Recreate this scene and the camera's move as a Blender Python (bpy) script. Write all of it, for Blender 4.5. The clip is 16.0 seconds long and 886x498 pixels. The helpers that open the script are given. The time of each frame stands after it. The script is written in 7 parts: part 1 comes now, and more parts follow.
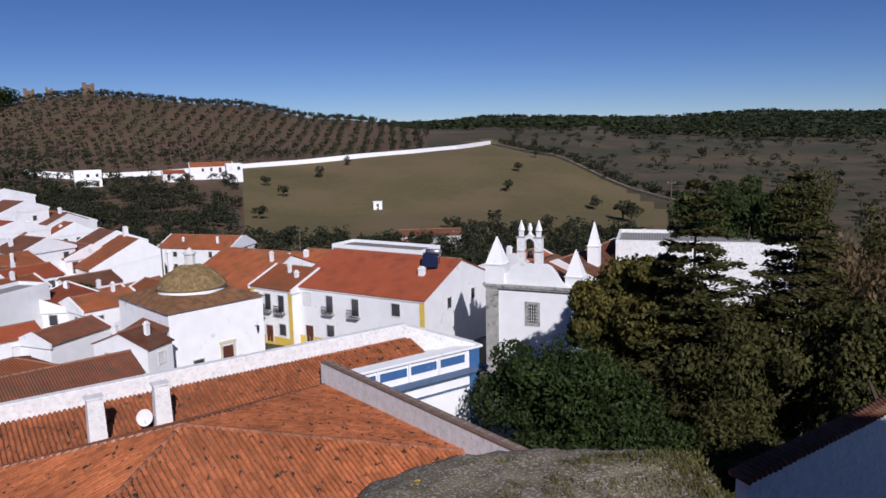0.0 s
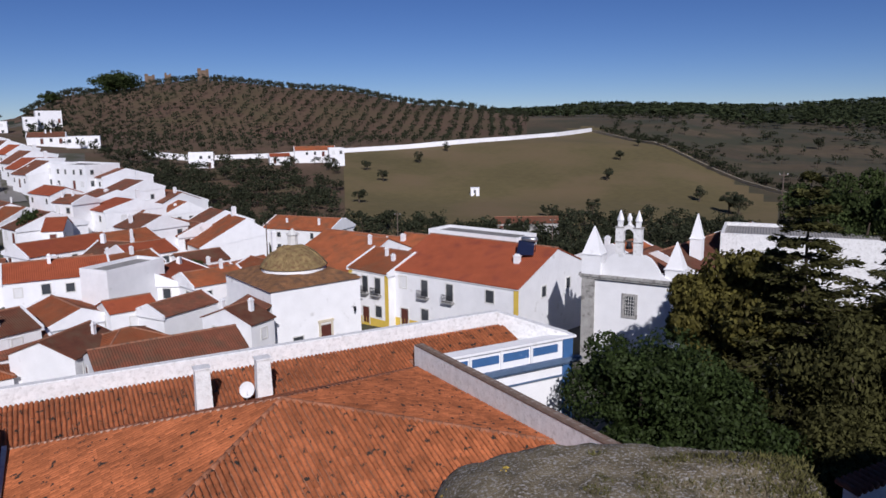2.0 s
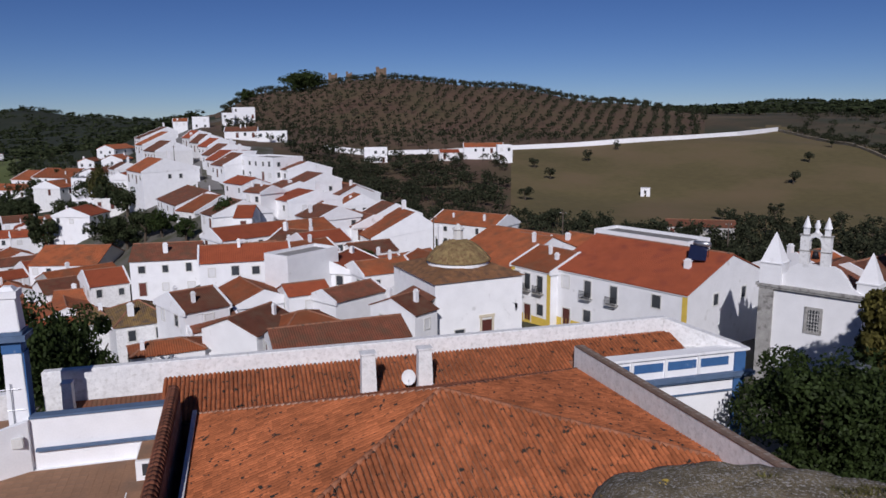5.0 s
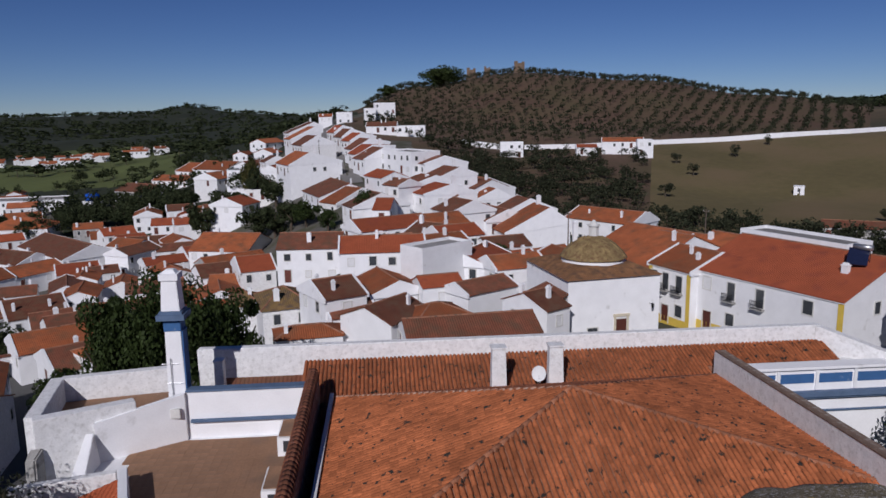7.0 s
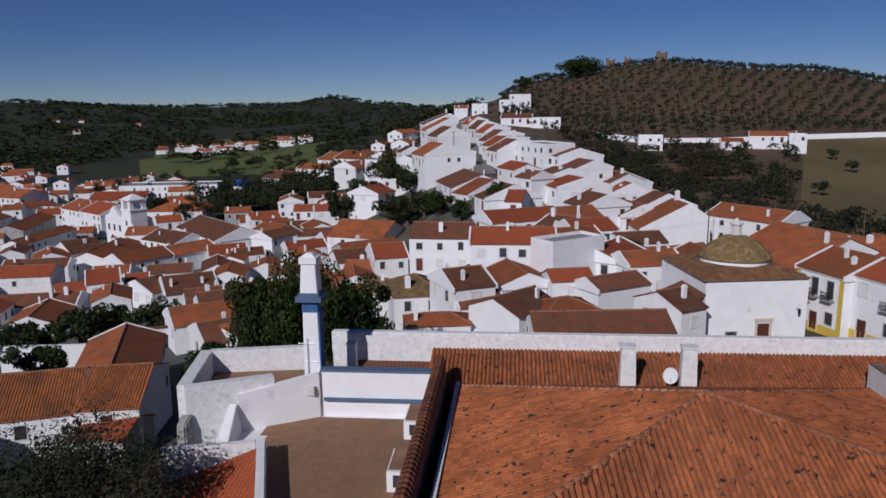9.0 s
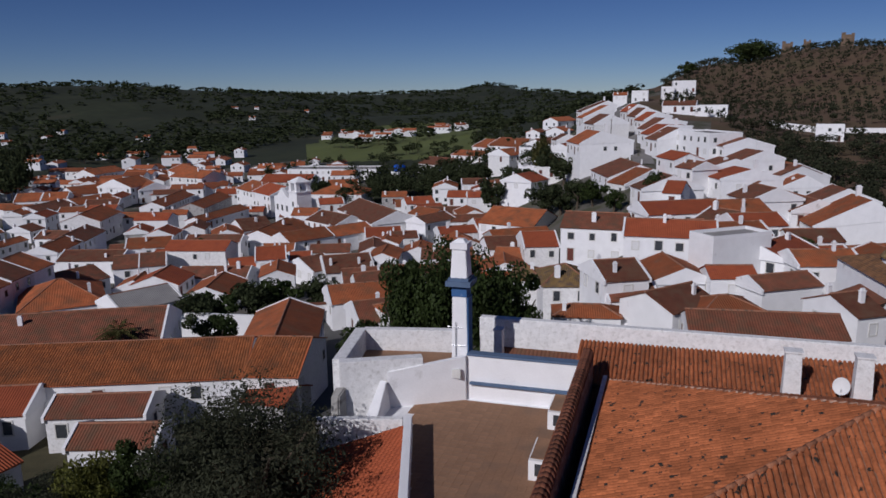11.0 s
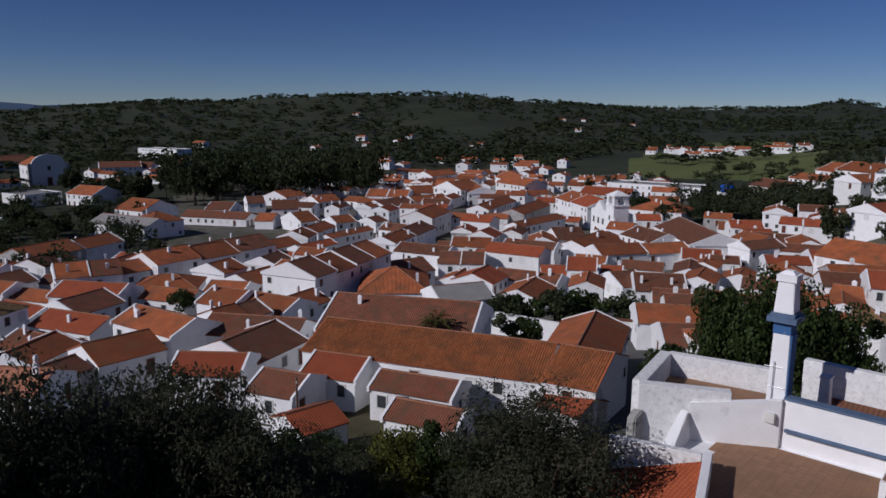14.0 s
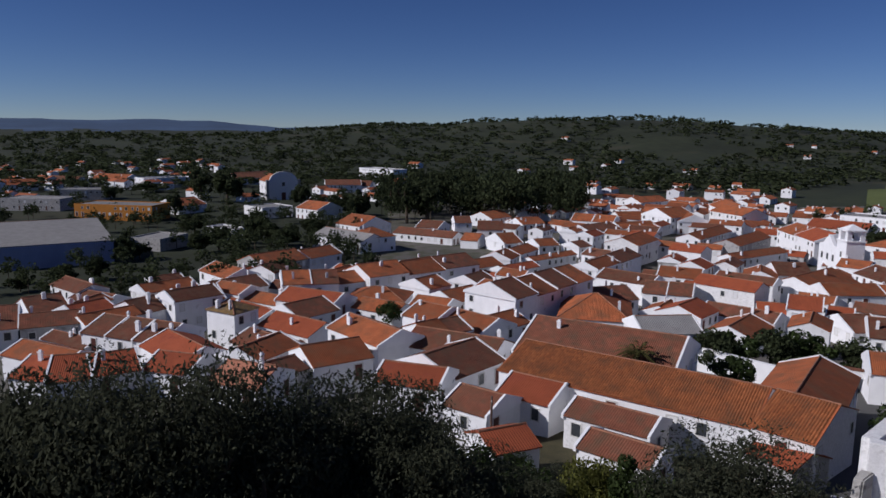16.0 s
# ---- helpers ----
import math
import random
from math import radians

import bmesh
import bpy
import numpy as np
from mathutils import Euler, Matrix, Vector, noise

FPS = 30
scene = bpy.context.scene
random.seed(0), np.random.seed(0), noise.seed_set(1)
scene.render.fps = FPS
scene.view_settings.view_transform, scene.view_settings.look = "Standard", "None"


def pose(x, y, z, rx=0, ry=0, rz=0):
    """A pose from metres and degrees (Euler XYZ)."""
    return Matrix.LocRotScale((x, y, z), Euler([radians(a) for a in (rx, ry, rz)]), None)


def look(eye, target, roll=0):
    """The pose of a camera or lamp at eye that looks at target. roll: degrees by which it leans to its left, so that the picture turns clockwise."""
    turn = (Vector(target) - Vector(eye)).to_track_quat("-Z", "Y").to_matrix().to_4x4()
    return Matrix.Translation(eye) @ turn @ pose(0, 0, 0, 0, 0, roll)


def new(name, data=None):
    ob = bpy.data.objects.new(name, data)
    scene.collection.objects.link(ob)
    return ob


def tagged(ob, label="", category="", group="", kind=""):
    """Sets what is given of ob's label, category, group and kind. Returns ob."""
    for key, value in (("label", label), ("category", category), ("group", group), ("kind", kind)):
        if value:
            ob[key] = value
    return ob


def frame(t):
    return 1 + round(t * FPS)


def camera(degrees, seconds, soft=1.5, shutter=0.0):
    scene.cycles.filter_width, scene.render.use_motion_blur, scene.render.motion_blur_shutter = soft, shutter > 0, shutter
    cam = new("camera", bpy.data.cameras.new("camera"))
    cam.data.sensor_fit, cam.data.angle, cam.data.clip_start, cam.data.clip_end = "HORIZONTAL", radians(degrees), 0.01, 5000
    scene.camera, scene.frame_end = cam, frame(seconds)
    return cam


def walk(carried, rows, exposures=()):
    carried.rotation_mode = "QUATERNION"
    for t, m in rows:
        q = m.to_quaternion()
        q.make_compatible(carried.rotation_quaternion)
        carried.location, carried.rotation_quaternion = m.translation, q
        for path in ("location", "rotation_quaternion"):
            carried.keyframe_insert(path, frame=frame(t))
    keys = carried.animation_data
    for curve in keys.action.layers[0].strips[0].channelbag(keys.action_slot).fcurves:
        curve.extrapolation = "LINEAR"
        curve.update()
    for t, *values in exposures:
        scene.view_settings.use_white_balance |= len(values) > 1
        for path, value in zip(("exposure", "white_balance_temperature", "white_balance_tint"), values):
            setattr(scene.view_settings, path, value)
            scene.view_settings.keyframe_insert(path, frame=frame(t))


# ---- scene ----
# ---------------------------------------------------------------- camera
cam = camera(61.64, 16.0, soft=1.58)
EYE_Z = 24.0
# seconds, pitch, roll, yaw
TURNS = [
    (0.0, -9.28, 1.2, -0.2),
    (0.5, -9.46, 1.06, 2.56),
    (1.0, -9.94, 1.02, 4.34),
    (1.5, -10.11, 0.73, 5.92),
    (2.0, -10.18, 0.72, 7.36),
    (2.5, -10.34, 0.39, 9.18),
    (3.0, -10.39, 0.15, 11.57),
    (3.5, -10.5, -0.07, 13.6),
    (4.0, -10.44, 0.01, 15.76),
    (6.5, -10.37, 0.89, 27.66),
    (7.0, -10.55, 0.82, 30.56),
    (7.5, -10.58, 0.78, 33.43),
    (8.0, -10.64, 0.82, 36.22),
    (10.5, -11.71, 0.64, 48.81),
    (11.0, -11.84, 0.79, 52.58),
    (11.5, -12.17, 0.6, 56.03),
    (12.0, -12.12, 0.28, 59.91),
    (12.5, -12.26, 0.26, 63.09),
    (13.0, -11.95, 0.0, 67.41),
    (13.5, -11.8, -0.35, 72.03),
    (14.0, -10.8, -0.47, 77.02),
    (14.5, -10.38, 0.25, 81.1),
    (15.0, -10.37, -0.17, 85.1),
    (15.5, -9.88, -0.39, 88.89),
    (16.0, -9.19, -0.77, 92.82),
]
walk(cam, [(t, pose(0, 0, EYE_Z, 90 + p, r, y)) for t, p, r, y in TURNS],
     exposures=[(0.0, -0.2, 5850, 17), (2.0, -0.28, 5850, 17), (3.0, -0.4, 5850, 17), (3.5, -0.62, 5850, 17), (4.0, -0.53, 5850, 17), (6.5, -0.7, 5850, 17), (8.0, -0.78, 5850, 17), (11.0, -0.88, 5850, 17), (13.0, -0.86, 5850, 17), (14.5, -0.78, 5850, 17), (16.0, -0.52, 5850, 17)])

# ---------------------------------------------------------------- light
SUN_EL = 33.0
TO_SUN = Vector((0.255 * math.cos(radians(SUN_EL)), -0.967 * math.cos(radians(SUN_EL)), math.sin(radians(SUN_EL))))
world = bpy.data.worlds.new("sky")
scene.world = world
world.use_nodes = True
wn = world.node_tree.nodes
sky = wn.new("ShaderNodeTexSky")
sky.sky_type = "NISHITA"
sky.sun_disc = False
sky.sun_elevation = radians(SUN_EL)
sky.sun_rotation = radians(165.2)
sky.altitude = 1200
sky.air_density, sky.dust_density, sky.ozone_density = 0.65, 0.0, 4.0
wn["Background"].inputs["Strength"].default_value = 0.063
tone = wn.new("ShaderNodeHueSaturation")
tone.inputs["Hue"].default_value = 0.51
tone.inputs["Saturation"].default_value = 1.12
world.node_tree.links.new(sky.outputs["Color"], tone.inputs["Color"])
world.node_tree.links.new(tone.outputs["Color"], wn["Background"].inputs["Color"])
lamp = bpy.data.lights.new("sun", "SUN")
lamp.energy, lamp.angle, lamp.color = 4.95, radians(0.55), (1.0, 0.94, 0.85)
sun = new("sun", lamp)
sun.matrix_world = look(TO_SUN * 100, (0, 0, 0))


# ---------------------------------------------------------------- materials
def mat(name, base, rough=0.85, vary=0.25, scale=3.0, fine=40.0, bump=0.15, dirt=None, dirt_scale=1.2, dirt_at=0.6,
        dirt_soft=0.08, per_object=0.0, per_island=0.0, metal=0.0, ribs=0.0, spec=0.3):
    """Base colour with broad and fine variation, an optional second colour in blotches, and fine relief."""
    m = bpy.data.materials.new(name)
    m.use_nodes = True
    nt = m.node_tree
    n, l = nt.nodes, nt.links
    bsdf = n["Principled BSDF"]
    bsdf.inputs["Roughness"].default_value = rough
    bsdf.inputs["Metallic"].default_value = metal
    bsdf.inputs["Specular IOR Level"].default_value = spec
    geo = n.new("ShaderNodeTexCoord")

    def noise_of(s, detail):
        t = n.new("ShaderNodeTexNoise")
        t.inputs["Scale"].default_value = s
        t.inputs["Detail"].default_value = detail
        l.new(geo.outputs["Object"], t.inputs["Vector"])
        return t

    def mix(kind, fac, a, b):
        x = n.new("ShaderNodeMix")
        x.data_type, x.blend_type = "RGBA", kind
        for sock, val in ((x.inputs[0], fac), (x.inputs[6], a), (x.inputs[7], b)):
            if isinstance(val, (int, float)):
                sock.default_value = val
            elif isinstance(val, tuple):
                sock.default_value = (*val, 1) if len(val) == 3 else val
            else:
                l.new(val, sock)
        return x.outputs[2]

    def ramp(val, lo, hi, a, b):
        r = n.new("ShaderNodeMapRange")
        for i, v in ((1, lo), (2, hi), (3, a), (4, b)):
            r.inputs[i].default_value = v
        l.new(val, r.inputs[0])
        return r.outputs[0]

    broad, grain = noise_of(scale, 4), noise_of(fine, 3)
    val = n.new("ShaderNodeMath")
    val.operation = "MULTIPLY"
    l.new(ramp(broad.outputs[0], 0.25, 0.75, 1 - vary, 1 + vary), val.inputs[0])
    l.new(ramp(grain.outputs[0], 0.25, 0.75, 1 - vary * 0.7, 1 + vary * 0.7), val.inputs[1])
    amount = val.outputs[0]
    for source, size in (("obj", per_object), ("isl", per_island)):
        if size:
            if source == "obj":
                o = n.new("ShaderNodeObjectInfo").outputs["Random"]
            else:
                o = n.new("ShaderNodeNewGeometry").outputs["Random Per Island"]
            k = n.new("ShaderNodeMath")
            k.operation = "MULTIPLY"
            l.new(amount, k.inputs[0])
            l.new(ramp(o, 0, 1, 1 - size, 1 + size), k.inputs[1])
            amount = k.outputs[0]
    comb = n.new("ShaderNodeCombineColor")
    for i in range(3):
        l.new(amount, comb.inputs[i])
    colour = mix("MULTIPLY", 1.0, base, comb.outputs[0])
    if dirt:
        d = noise_of(dirt_scale, 6)
        colour = mix("MIX", ramp(d.outputs[0], dirt_at - dirt_soft, dirt_at + dirt_soft, 0, 1), colour, dirt)
    l.new(colour, bsdf.inputs["Base Color"])
    b = n.new("ShaderNodeBump")
    b.inputs["Strength"].default_value = bump
    b.inputs["Distance"].default_value = 0.05
    l.new(grain.outputs[0], b.inputs["Height"])
    last = b
    if ribs:
        w = n.new("ShaderNodeTexWave")
        w.wave_type, w.bands_direction, w.wave_profile = "BANDS", "X", "SIN"
        w.inputs["Scale"].default_value = 0.314 / ribs
        w.inputs["Distortion"].default_value = 0.4
        w.inputs["Detail Scale"].default_value = 2.0
        l.new(geo.outputs["Object"], w.inputs["Vector"])
        b2 = n.new("ShaderNodeBump")
        b2.inputs["Strength"].default_value = 0.8
        b2.inputs["Distance"].default_value = 0.06
        l.new(w.outputs["Fac"], b2.inputs["Height"])
        l.new(b.outputs[0], b2.inputs["Normal"])
        last = b2
    l.new(last.outputs[0], bsdf.inputs["Normal"])
    return m


WHITE = mat("limewash", (0.83, 0.83, 0.84), 0.9, 0.05, 0.8, 12, 0.1, dirt=(0.5, 0.49, 0.47), dirt_scale=0.7, dirt_at=0.73, per_object=0.05)
OLDWHITE = mat("weathered limewash", (0.78, 0.775, 0.77), 0.95, 0.1, 2.2, 14, 0.3, dirt=(0.55, 0.54, 0.52), dirt_scale=4.5, dirt_at=0.65, dirt_soft=0.14)
CREAM = mat("cream render", (0.62, 0.55, 0.42), 0.9, 0.1, 0.8, 12, 0.1, dirt=(0.3, 0.27, 0.22), dirt_scale=0.9, dirt_at=0.68)
GREYWALL = mat("bare grey render", (0.4, 0.39, 0.38), 0.95, 0.15, 0.9, 14, 0.2, dirt=(0.2, 0.19, 0.18), dirt_at=0.62)
LILAC = mat("lilac grey sheet wall", (0.34, 0.36, 0.5), 0.6, 0.08, 0.3, 8, 0.1, ribs=0.6)
OCHREWALL = mat("orange ochre render", (0.5, 0.2, 0.035), 0.9, 0.08, 0.5, 9, 0.1)
YELLOW = mat("ochre yellow paint", (0.66, 0.47, 0.08), 0.85, 0.1, 1.2, 14, 0.1)
BLUE = mat("cobalt blue paint", (0.05, 0.13, 0.3), 0.8, 0.12, 1.5, 18, 0.1, dirt=(0.3, 0.36, 0.45), dirt_scale=2, dirt_at=0.7)
DIMBLUE = mat("faded grey blue paint", (0.1, 0.15, 0.24), 0.8, 0.12, 1.5, 18, 0.1)
STONE = mat("grey granite", (0.36, 0.35, 0.33), 0.9, 0.2, 1.6, 20, 0.3, dirt=(0.16, 0.15, 0.14), dirt_scale=2.0, dirt_at=0.62)
MOSSROCK = mat("mossy lichened masonry", (0.22, 0.18, 0.11), 1.0, 0.5, 4.0, 60, 0.8, dirt=(0.46, 0.43, 0.39), dirt_scale=34.0, dirt_at=0.575, dirt_soft=0.05)
COPING = mat("brown stained coping and spine shade", (0.2, 0.135, 0.1), 1.0, 0.3, 2.0, 20, 0.4, dirt=(0.36, 0.33, 0.29), dirt_scale=3.0, dirt_at=0.62)
MOSS = mat("moss and grass", (0.13, 0.12, 0.04), 1.0, 0.4, 6, 60, 0.8, per_island=0.4)
PANE = mat("window glass", (0.05, 0.055, 0.062), 0.12, 0.2, 1, 5, 0.0, spec=0.6)
FRAME = mat("pale painted surround", (0.64, 0.63, 0.6), 0.85, 0.1, 2, 20, 0.1)
SHUTTER = mat("white roller shutter", (0.72, 0.72, 0.72), 0.7, 0.06, 2, 20, 0.1)
DOORMAT = mat("dark red painted door", (0.11, 0.035, 0.025), 0.6, 0.15, 2, 30, 0.1, per_object=0.3)
IRON = mat("dark iron", (0.03, 0.03, 0.035), 0.55, 0.2, 3, 30, 0.1, metal=0.6)
TIMBER = mat("weathered pole timber", (0.13, 0.1, 0.08), 0.9, 0.25, 3, 40, 0.3)
BARK = mat("bark", (0.09, 0.07, 0.05), 1.0, 0.3, 4, 30, 0.6)
SOLAR = mat("dark solar glass", (0.015, 0.02, 0.05), 0.15, 0.1, 2, 9, 0.0, spec=0.6)
STEEL = mat("galvanised steel", (0.45, 0.46, 0.48), 0.4, 0.1, 2, 20, 0.05, metal=0.8)
PLASTIC_BLUE = mat("blue plastic", (0.01, 0.09, 0.5), 0.4, 0.05, 2, 9, 0.0)
ROOFS = {
    "orange": mat("orange clay roof", (0.33, 0.097, 0.036), 0.95, 0.2, 0.6, 5, 0.4, dirt=(0.2, 0.09, 0.045), dirt_scale=0.5, dirt_at=0.6, dirt_soft=0.15, per_object=0.3, ribs=0.24),
    "red": mat("red clay roof", (0.32, 0.078, 0.032), 0.95, 0.14, 0.6, 5, 0.3, dirt=(0.25, 0.06, 0.035), dirt_scale=0.5, dirt_at=0.65, dirt_soft=0.1, per_object=0.2, ribs=0.24),
    "brown": mat("brown weathered roof", (0.178, 0.064, 0.036), 1.0, 0.24, 0.7, 5, 0.4, dirt=(0.14, 0.075, 0.045), dirt_scale=0.8, dirt_at=0.55, dirt_soft=0.12, per_object=0.3, ribs=0.24),
    "moss": mat("mossy yellow roof", (0.22, 0.14, 0.055), 1.0, 0.28, 0.9, 6, 0.5, dirt=(0.13, 0.09, 0.06), dirt_scale=1.2, dirt_at=0.55, dirt_soft=0.1, ribs=0.24),
    "pink": mat("pale pink clay roof", (0.47, 0.2, 0.12), 0.95, 0.18, 0.8, 6, 0.4, ribs=0.24),
    "grey": mat("grey fibre cement roof", (0.27, 0.26, 0.25), 0.95, 0.14, 0.5, 6, 0.3, per_object=0.2, ribs=0.3),
}
TILE = mat("old orange barrel tile", (0.35, 0.11, 0.042), 0.95, 0.3, 0.5, 9, 0.3, dirt=(0.03, 0.026, 0.022), dirt_scale=2.9, dirt_at=0.635, dirt_soft=0.02, per_island=0.22, per_object=0.0)
TILE_ONE = mat("orange barrel tile", (0.36, 0.108, 0.04), 0.95, 0.2, 0.35, 9, 0.3, dirt=(0.03, 0.026, 0.022), dirt_scale=1.9, dirt_at=0.72, dirt_soft=0.03, per_object=0.22)
SHEDTILE = mat("ochre orange shed tile", (0.34, 0.115, 0.04), 0.95, 0.2, 0.4, 9, 0.3, dirt=(0.17, 0.075, 0.035), dirt_scale=0.6, dirt_at=0.58, dirt_soft=0.14, per_island=0.22)
LICHEN = mat("yellow lichened dome tile", (0.25, 0.18, 0.08), 1.0, 0.3, 1.2, 14, 0.5, dirt=(0.15, 0.085, 0.045), dirt_scale=2.6, dirt_at=0.56, dirt_soft=0.12)
RIDGE = mat("lichened orange ridge tile", (0.36, 0.15, 0.08), 1.0, 0.3, 1.5, 12, 0.4, dirt=(0.42, 0.36, 0.3), dirt_scale=2.2, dirt_at=0.6, dirt_soft=0.1, per_object=0.3)
MORTAR = mat("grey pink ridge mortar", (0.3, 0.14, 0.085), 1.0, 0.25, 2, 15, 0.5, dirt=(0.1, 0.08, 0.06), dirt_scale=2.5, dirt_at=0.62)
PAVING = mat("terracotta terrace paving", (0.3, 0.17, 0.1), 0.95, 0.14, 0.5, 8, 0.2, dirt=(0.2, 0.13, 0.09), dirt_scale=0.6, dirt_at=0.6, dirt_soft=0.15, per_object=0.1)
LEAF = {
    "olive": mat("olive foliage", (0.062, 0.068, 0.042), 0.8, 0.2, 2, 9, 0.0, per_island=0.15, spec=0.05),
    "grove": mat("grove foliage", (0.05, 0.056, 0.032), 0.8, 0.25, 0.05, 3, 0.0, per_island=0.5, spec=0.1),
    "laurel": mat("dark green foliage", (0.042, 0.062, 0.018), 0.6, 0.25, 2, 9, 0.0, per_island=0.5, spec=0.15),
    "conifer": mat("conifer foliage", (0.082, 0.08, 0.027), 0.8, 0.25, 2, 9, 0.0, per_island=0.5, spec=0.15),
    "bronze": mat("olive brown foliage", (0.12, 0.105, 0.026), 0.7, 0.25, 2, 9, 0.0, per_island=0.5, spec=0.2),
    "pine": mat("pine foliage", (0.055, 0.075, 0.024), 0.8, 0.25, 2, 9, 0.0, per_island=0.5, spec=0.15),
    "forest": mat("distant forest foliage", (0.05, 0.062, 0.03), 0.9, 0.25, 0.02, 1, 0.0, per_island=0.5, spec=0.05),
    "yellow": mat("yellow green foliage", (0.11, 0.115, 0.025), 0.7, 0.25, 2, 9, 0.0, per_island=0.5, spec=0.2),
    "bare": mat("bare twigs", (0.16, 0.115, 0.06), 0.9, 0.25, 2, 9, 0.0, per_island=0.4, spec=0.1),
}
for m in LEAF.values():
    # thin leaves let some light through
    nt = m.node_tree
    out, bsdf = nt.nodes["Material Output"], nt.nodes["Principled BSDF"]
    thin, both = nt.nodes.new("ShaderNodeBsdfTranslucent"), nt.nodes.new("ShaderNodeMixShader")
    both.inputs[0].default_value = 0.4
    nt.links.new(bsdf.inputs["Base Color"].links[0].from_socket, thin.inputs["Color"])
    nt.links.new(bsdf.outputs[0], both.inputs[1])
    nt.links.new(thin.outputs[0], both.inputs[2])
    nt.links.new(both.outputs[0], out.inputs["Surface"])
SOIL = mat("reddish orchard soil", (0.115, 0.07, 0.047), 1.0, 0.3, 0.02, 0.6, 0.4, dirt=(0.09, 0.068, 0.036), dirt_scale=0.05, dirt_at=0.5, dirt_soft=0.15)
FIELD = mat("dry olive green pasture", (0.128, 0.103, 0.044), 1.0, 0.16, 0.015, 0.4, 0.3, dirt=(0.16, 0.115, 0.06), dirt_scale=0.03, dirt_at=0.57, dirt_soft=0.12)
SCRUB = mat("dry scrub hillside", (0.09, 0.068, 0.04), 1.0, 0.3, 0.02, 0.3, 0.4, dirt=(0.05, 0.05, 0.028), dirt_scale=0.03, dirt_at=0.52, dirt_soft=0.1)
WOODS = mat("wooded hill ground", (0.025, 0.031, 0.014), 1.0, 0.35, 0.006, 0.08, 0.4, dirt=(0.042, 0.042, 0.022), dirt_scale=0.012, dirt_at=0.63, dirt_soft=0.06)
# base darkened so the colour also carries the shade of narrow lanes
STREET = mat("street paving darkened for lane shade", (0.13, 0.12, 0.105), 0.95, 0.2, 0.1, 2, 0.2, dirt=(0.075, 0.075, 0.045), dirt_scale=0.2, dirt_at=0.5, dirt_soft=0.1)
# distance haze is put into this colour: the farthest land is tinted blue
HAZED_PLAIN = mat("blue green plain with painted haze", (0.05, 0.085, 0.15), 1.0, 0.2, 0.002, 0.02, 0.0)
GRASS = mat("castle slope grass", (0.07, 0.062, 0.03), 1.0, 0.3, 0.4, 6, 0.5)
MEADOW = mat("green meadow", (0.1, 0.12, 0.035), 1.0, 0.2, 0.02, 0.4, 0.3)
ROADGREY = mat("worn pale road", (0.2, 0.19, 0.18), 0.95, 0.15, 0.2, 5, 0.2)
ASPHALT = mat("grey asphalt", (0.09, 0.088, 0.085), 0.95, 0.15, 0.2, 5, 0.2)


# ---------------------------------------------------------------- mesh helpers
def mesh_of(name, verts, faces, material, smooth=False):
    me = bpy.data.meshes.new(name)
    me.from_pydata([tuple(v) for v in verts], [], [tuple(f) for f in faces])
    for m in (material if isinstance(material, (list, tuple)) else [material]):
        me.materials.append(m)
    if smooth:
        me.polygons.foreach_set("use_smooth", [True] * len(me.polygons))
    return me


def child(name, me, parent, m=None, label=""):
    ob = new(name, me)
    ob.parent = parent
    if m is not None:
        ob.matrix_basis = m
    if label:
        ob["label"] = label
    return ob


class Build:
    """Collects boxes, prisms and tubes into one mesh."""

    def __init__(self):
        self.v, self.f = [], []

    def add(self, verts, faces):
        k = len(self.v)
        self.v += [tuple(v) for v in verts]
        self.f += [tuple(i + k for i in f) for f in faces]
        return self

    def box(self, x0, x1, y0, y1, z0, z1):
        return self.add([(x0, y0, z0), (x1, y0, z0), (x1, y1, z0), (x0, y1, z0), (x0, y0, z1), (x1, y0, z1), (x1, y1, z1), (x0, y1, z1)],
                        [(0, 3, 2, 1), (4, 5, 6, 7), (0, 1, 5, 4), (1, 2, 6, 5), (2, 3, 7, 6), (3, 0, 4, 7)])

    def loft(self, low, high):
        """A solid between two rings with the same number of corners, counted anticlockwise from above."""
        n = len(low)
        return self.add(list(low) + list(high), [tuple(range(n))[::-1], tuple(range(n, 2 * n))] + [(i, (i + 1) % n, n + (i + 1) % n, n + i) for i in range(n)])

    def frustum(self, x, y, z0, z1, r0, r1, n=8, turn=0.0):
        ring = lambda r, z: [(x + r * math.cos(turn + 2 * math.pi * i / n), y + r * math.sin(turn + 2 * math.pi * i / n), z) for i in range(n)]
        return self.loft(ring(r0, z0), ring(r1, z1))

    def rod(self, a, b, r0, r1=None, n=6):
        a, b = Vector(a), Vector(b)
        r1 = r0 if r1 is None else r1
        q = (b - a).to_track_quat("Z", "Y")
        ring = lambda c, r: [c + q @ Vector((r * math.cos(2 * math.pi * i / n), r * math.sin(2 * math.pi * i / n), 0)) for i in range(n)]
        return self.loft(ring(a, r0), ring(b, r1))

    def mesh(self, name, material, smooth=False, bevel=0.0):
        if not bevel:
            return mesh_of(name, self.v, self.f, material, smooth)
        me = mesh_of(name, self.v, self.f, material, smooth)
        bm = bmesh.new()
        bm.from_mesh(me)
        bmesh.ops.bevel(bm, geom=bm.edges[:], offset=bevel, segments=2, affect="EDGES")
        bm.to_mesh(me)
        bm.free()
        return me


def thing(name, x=0, y=0, z=0, yaw=0, label="", category="", group="", kind=""):
    e = new(name)
    e.matrix_basis = pose(x, y, z, 0, 0, yaw)
    e.empty_display_size = 0.3
    return tagged(e, label, category, group, kind)


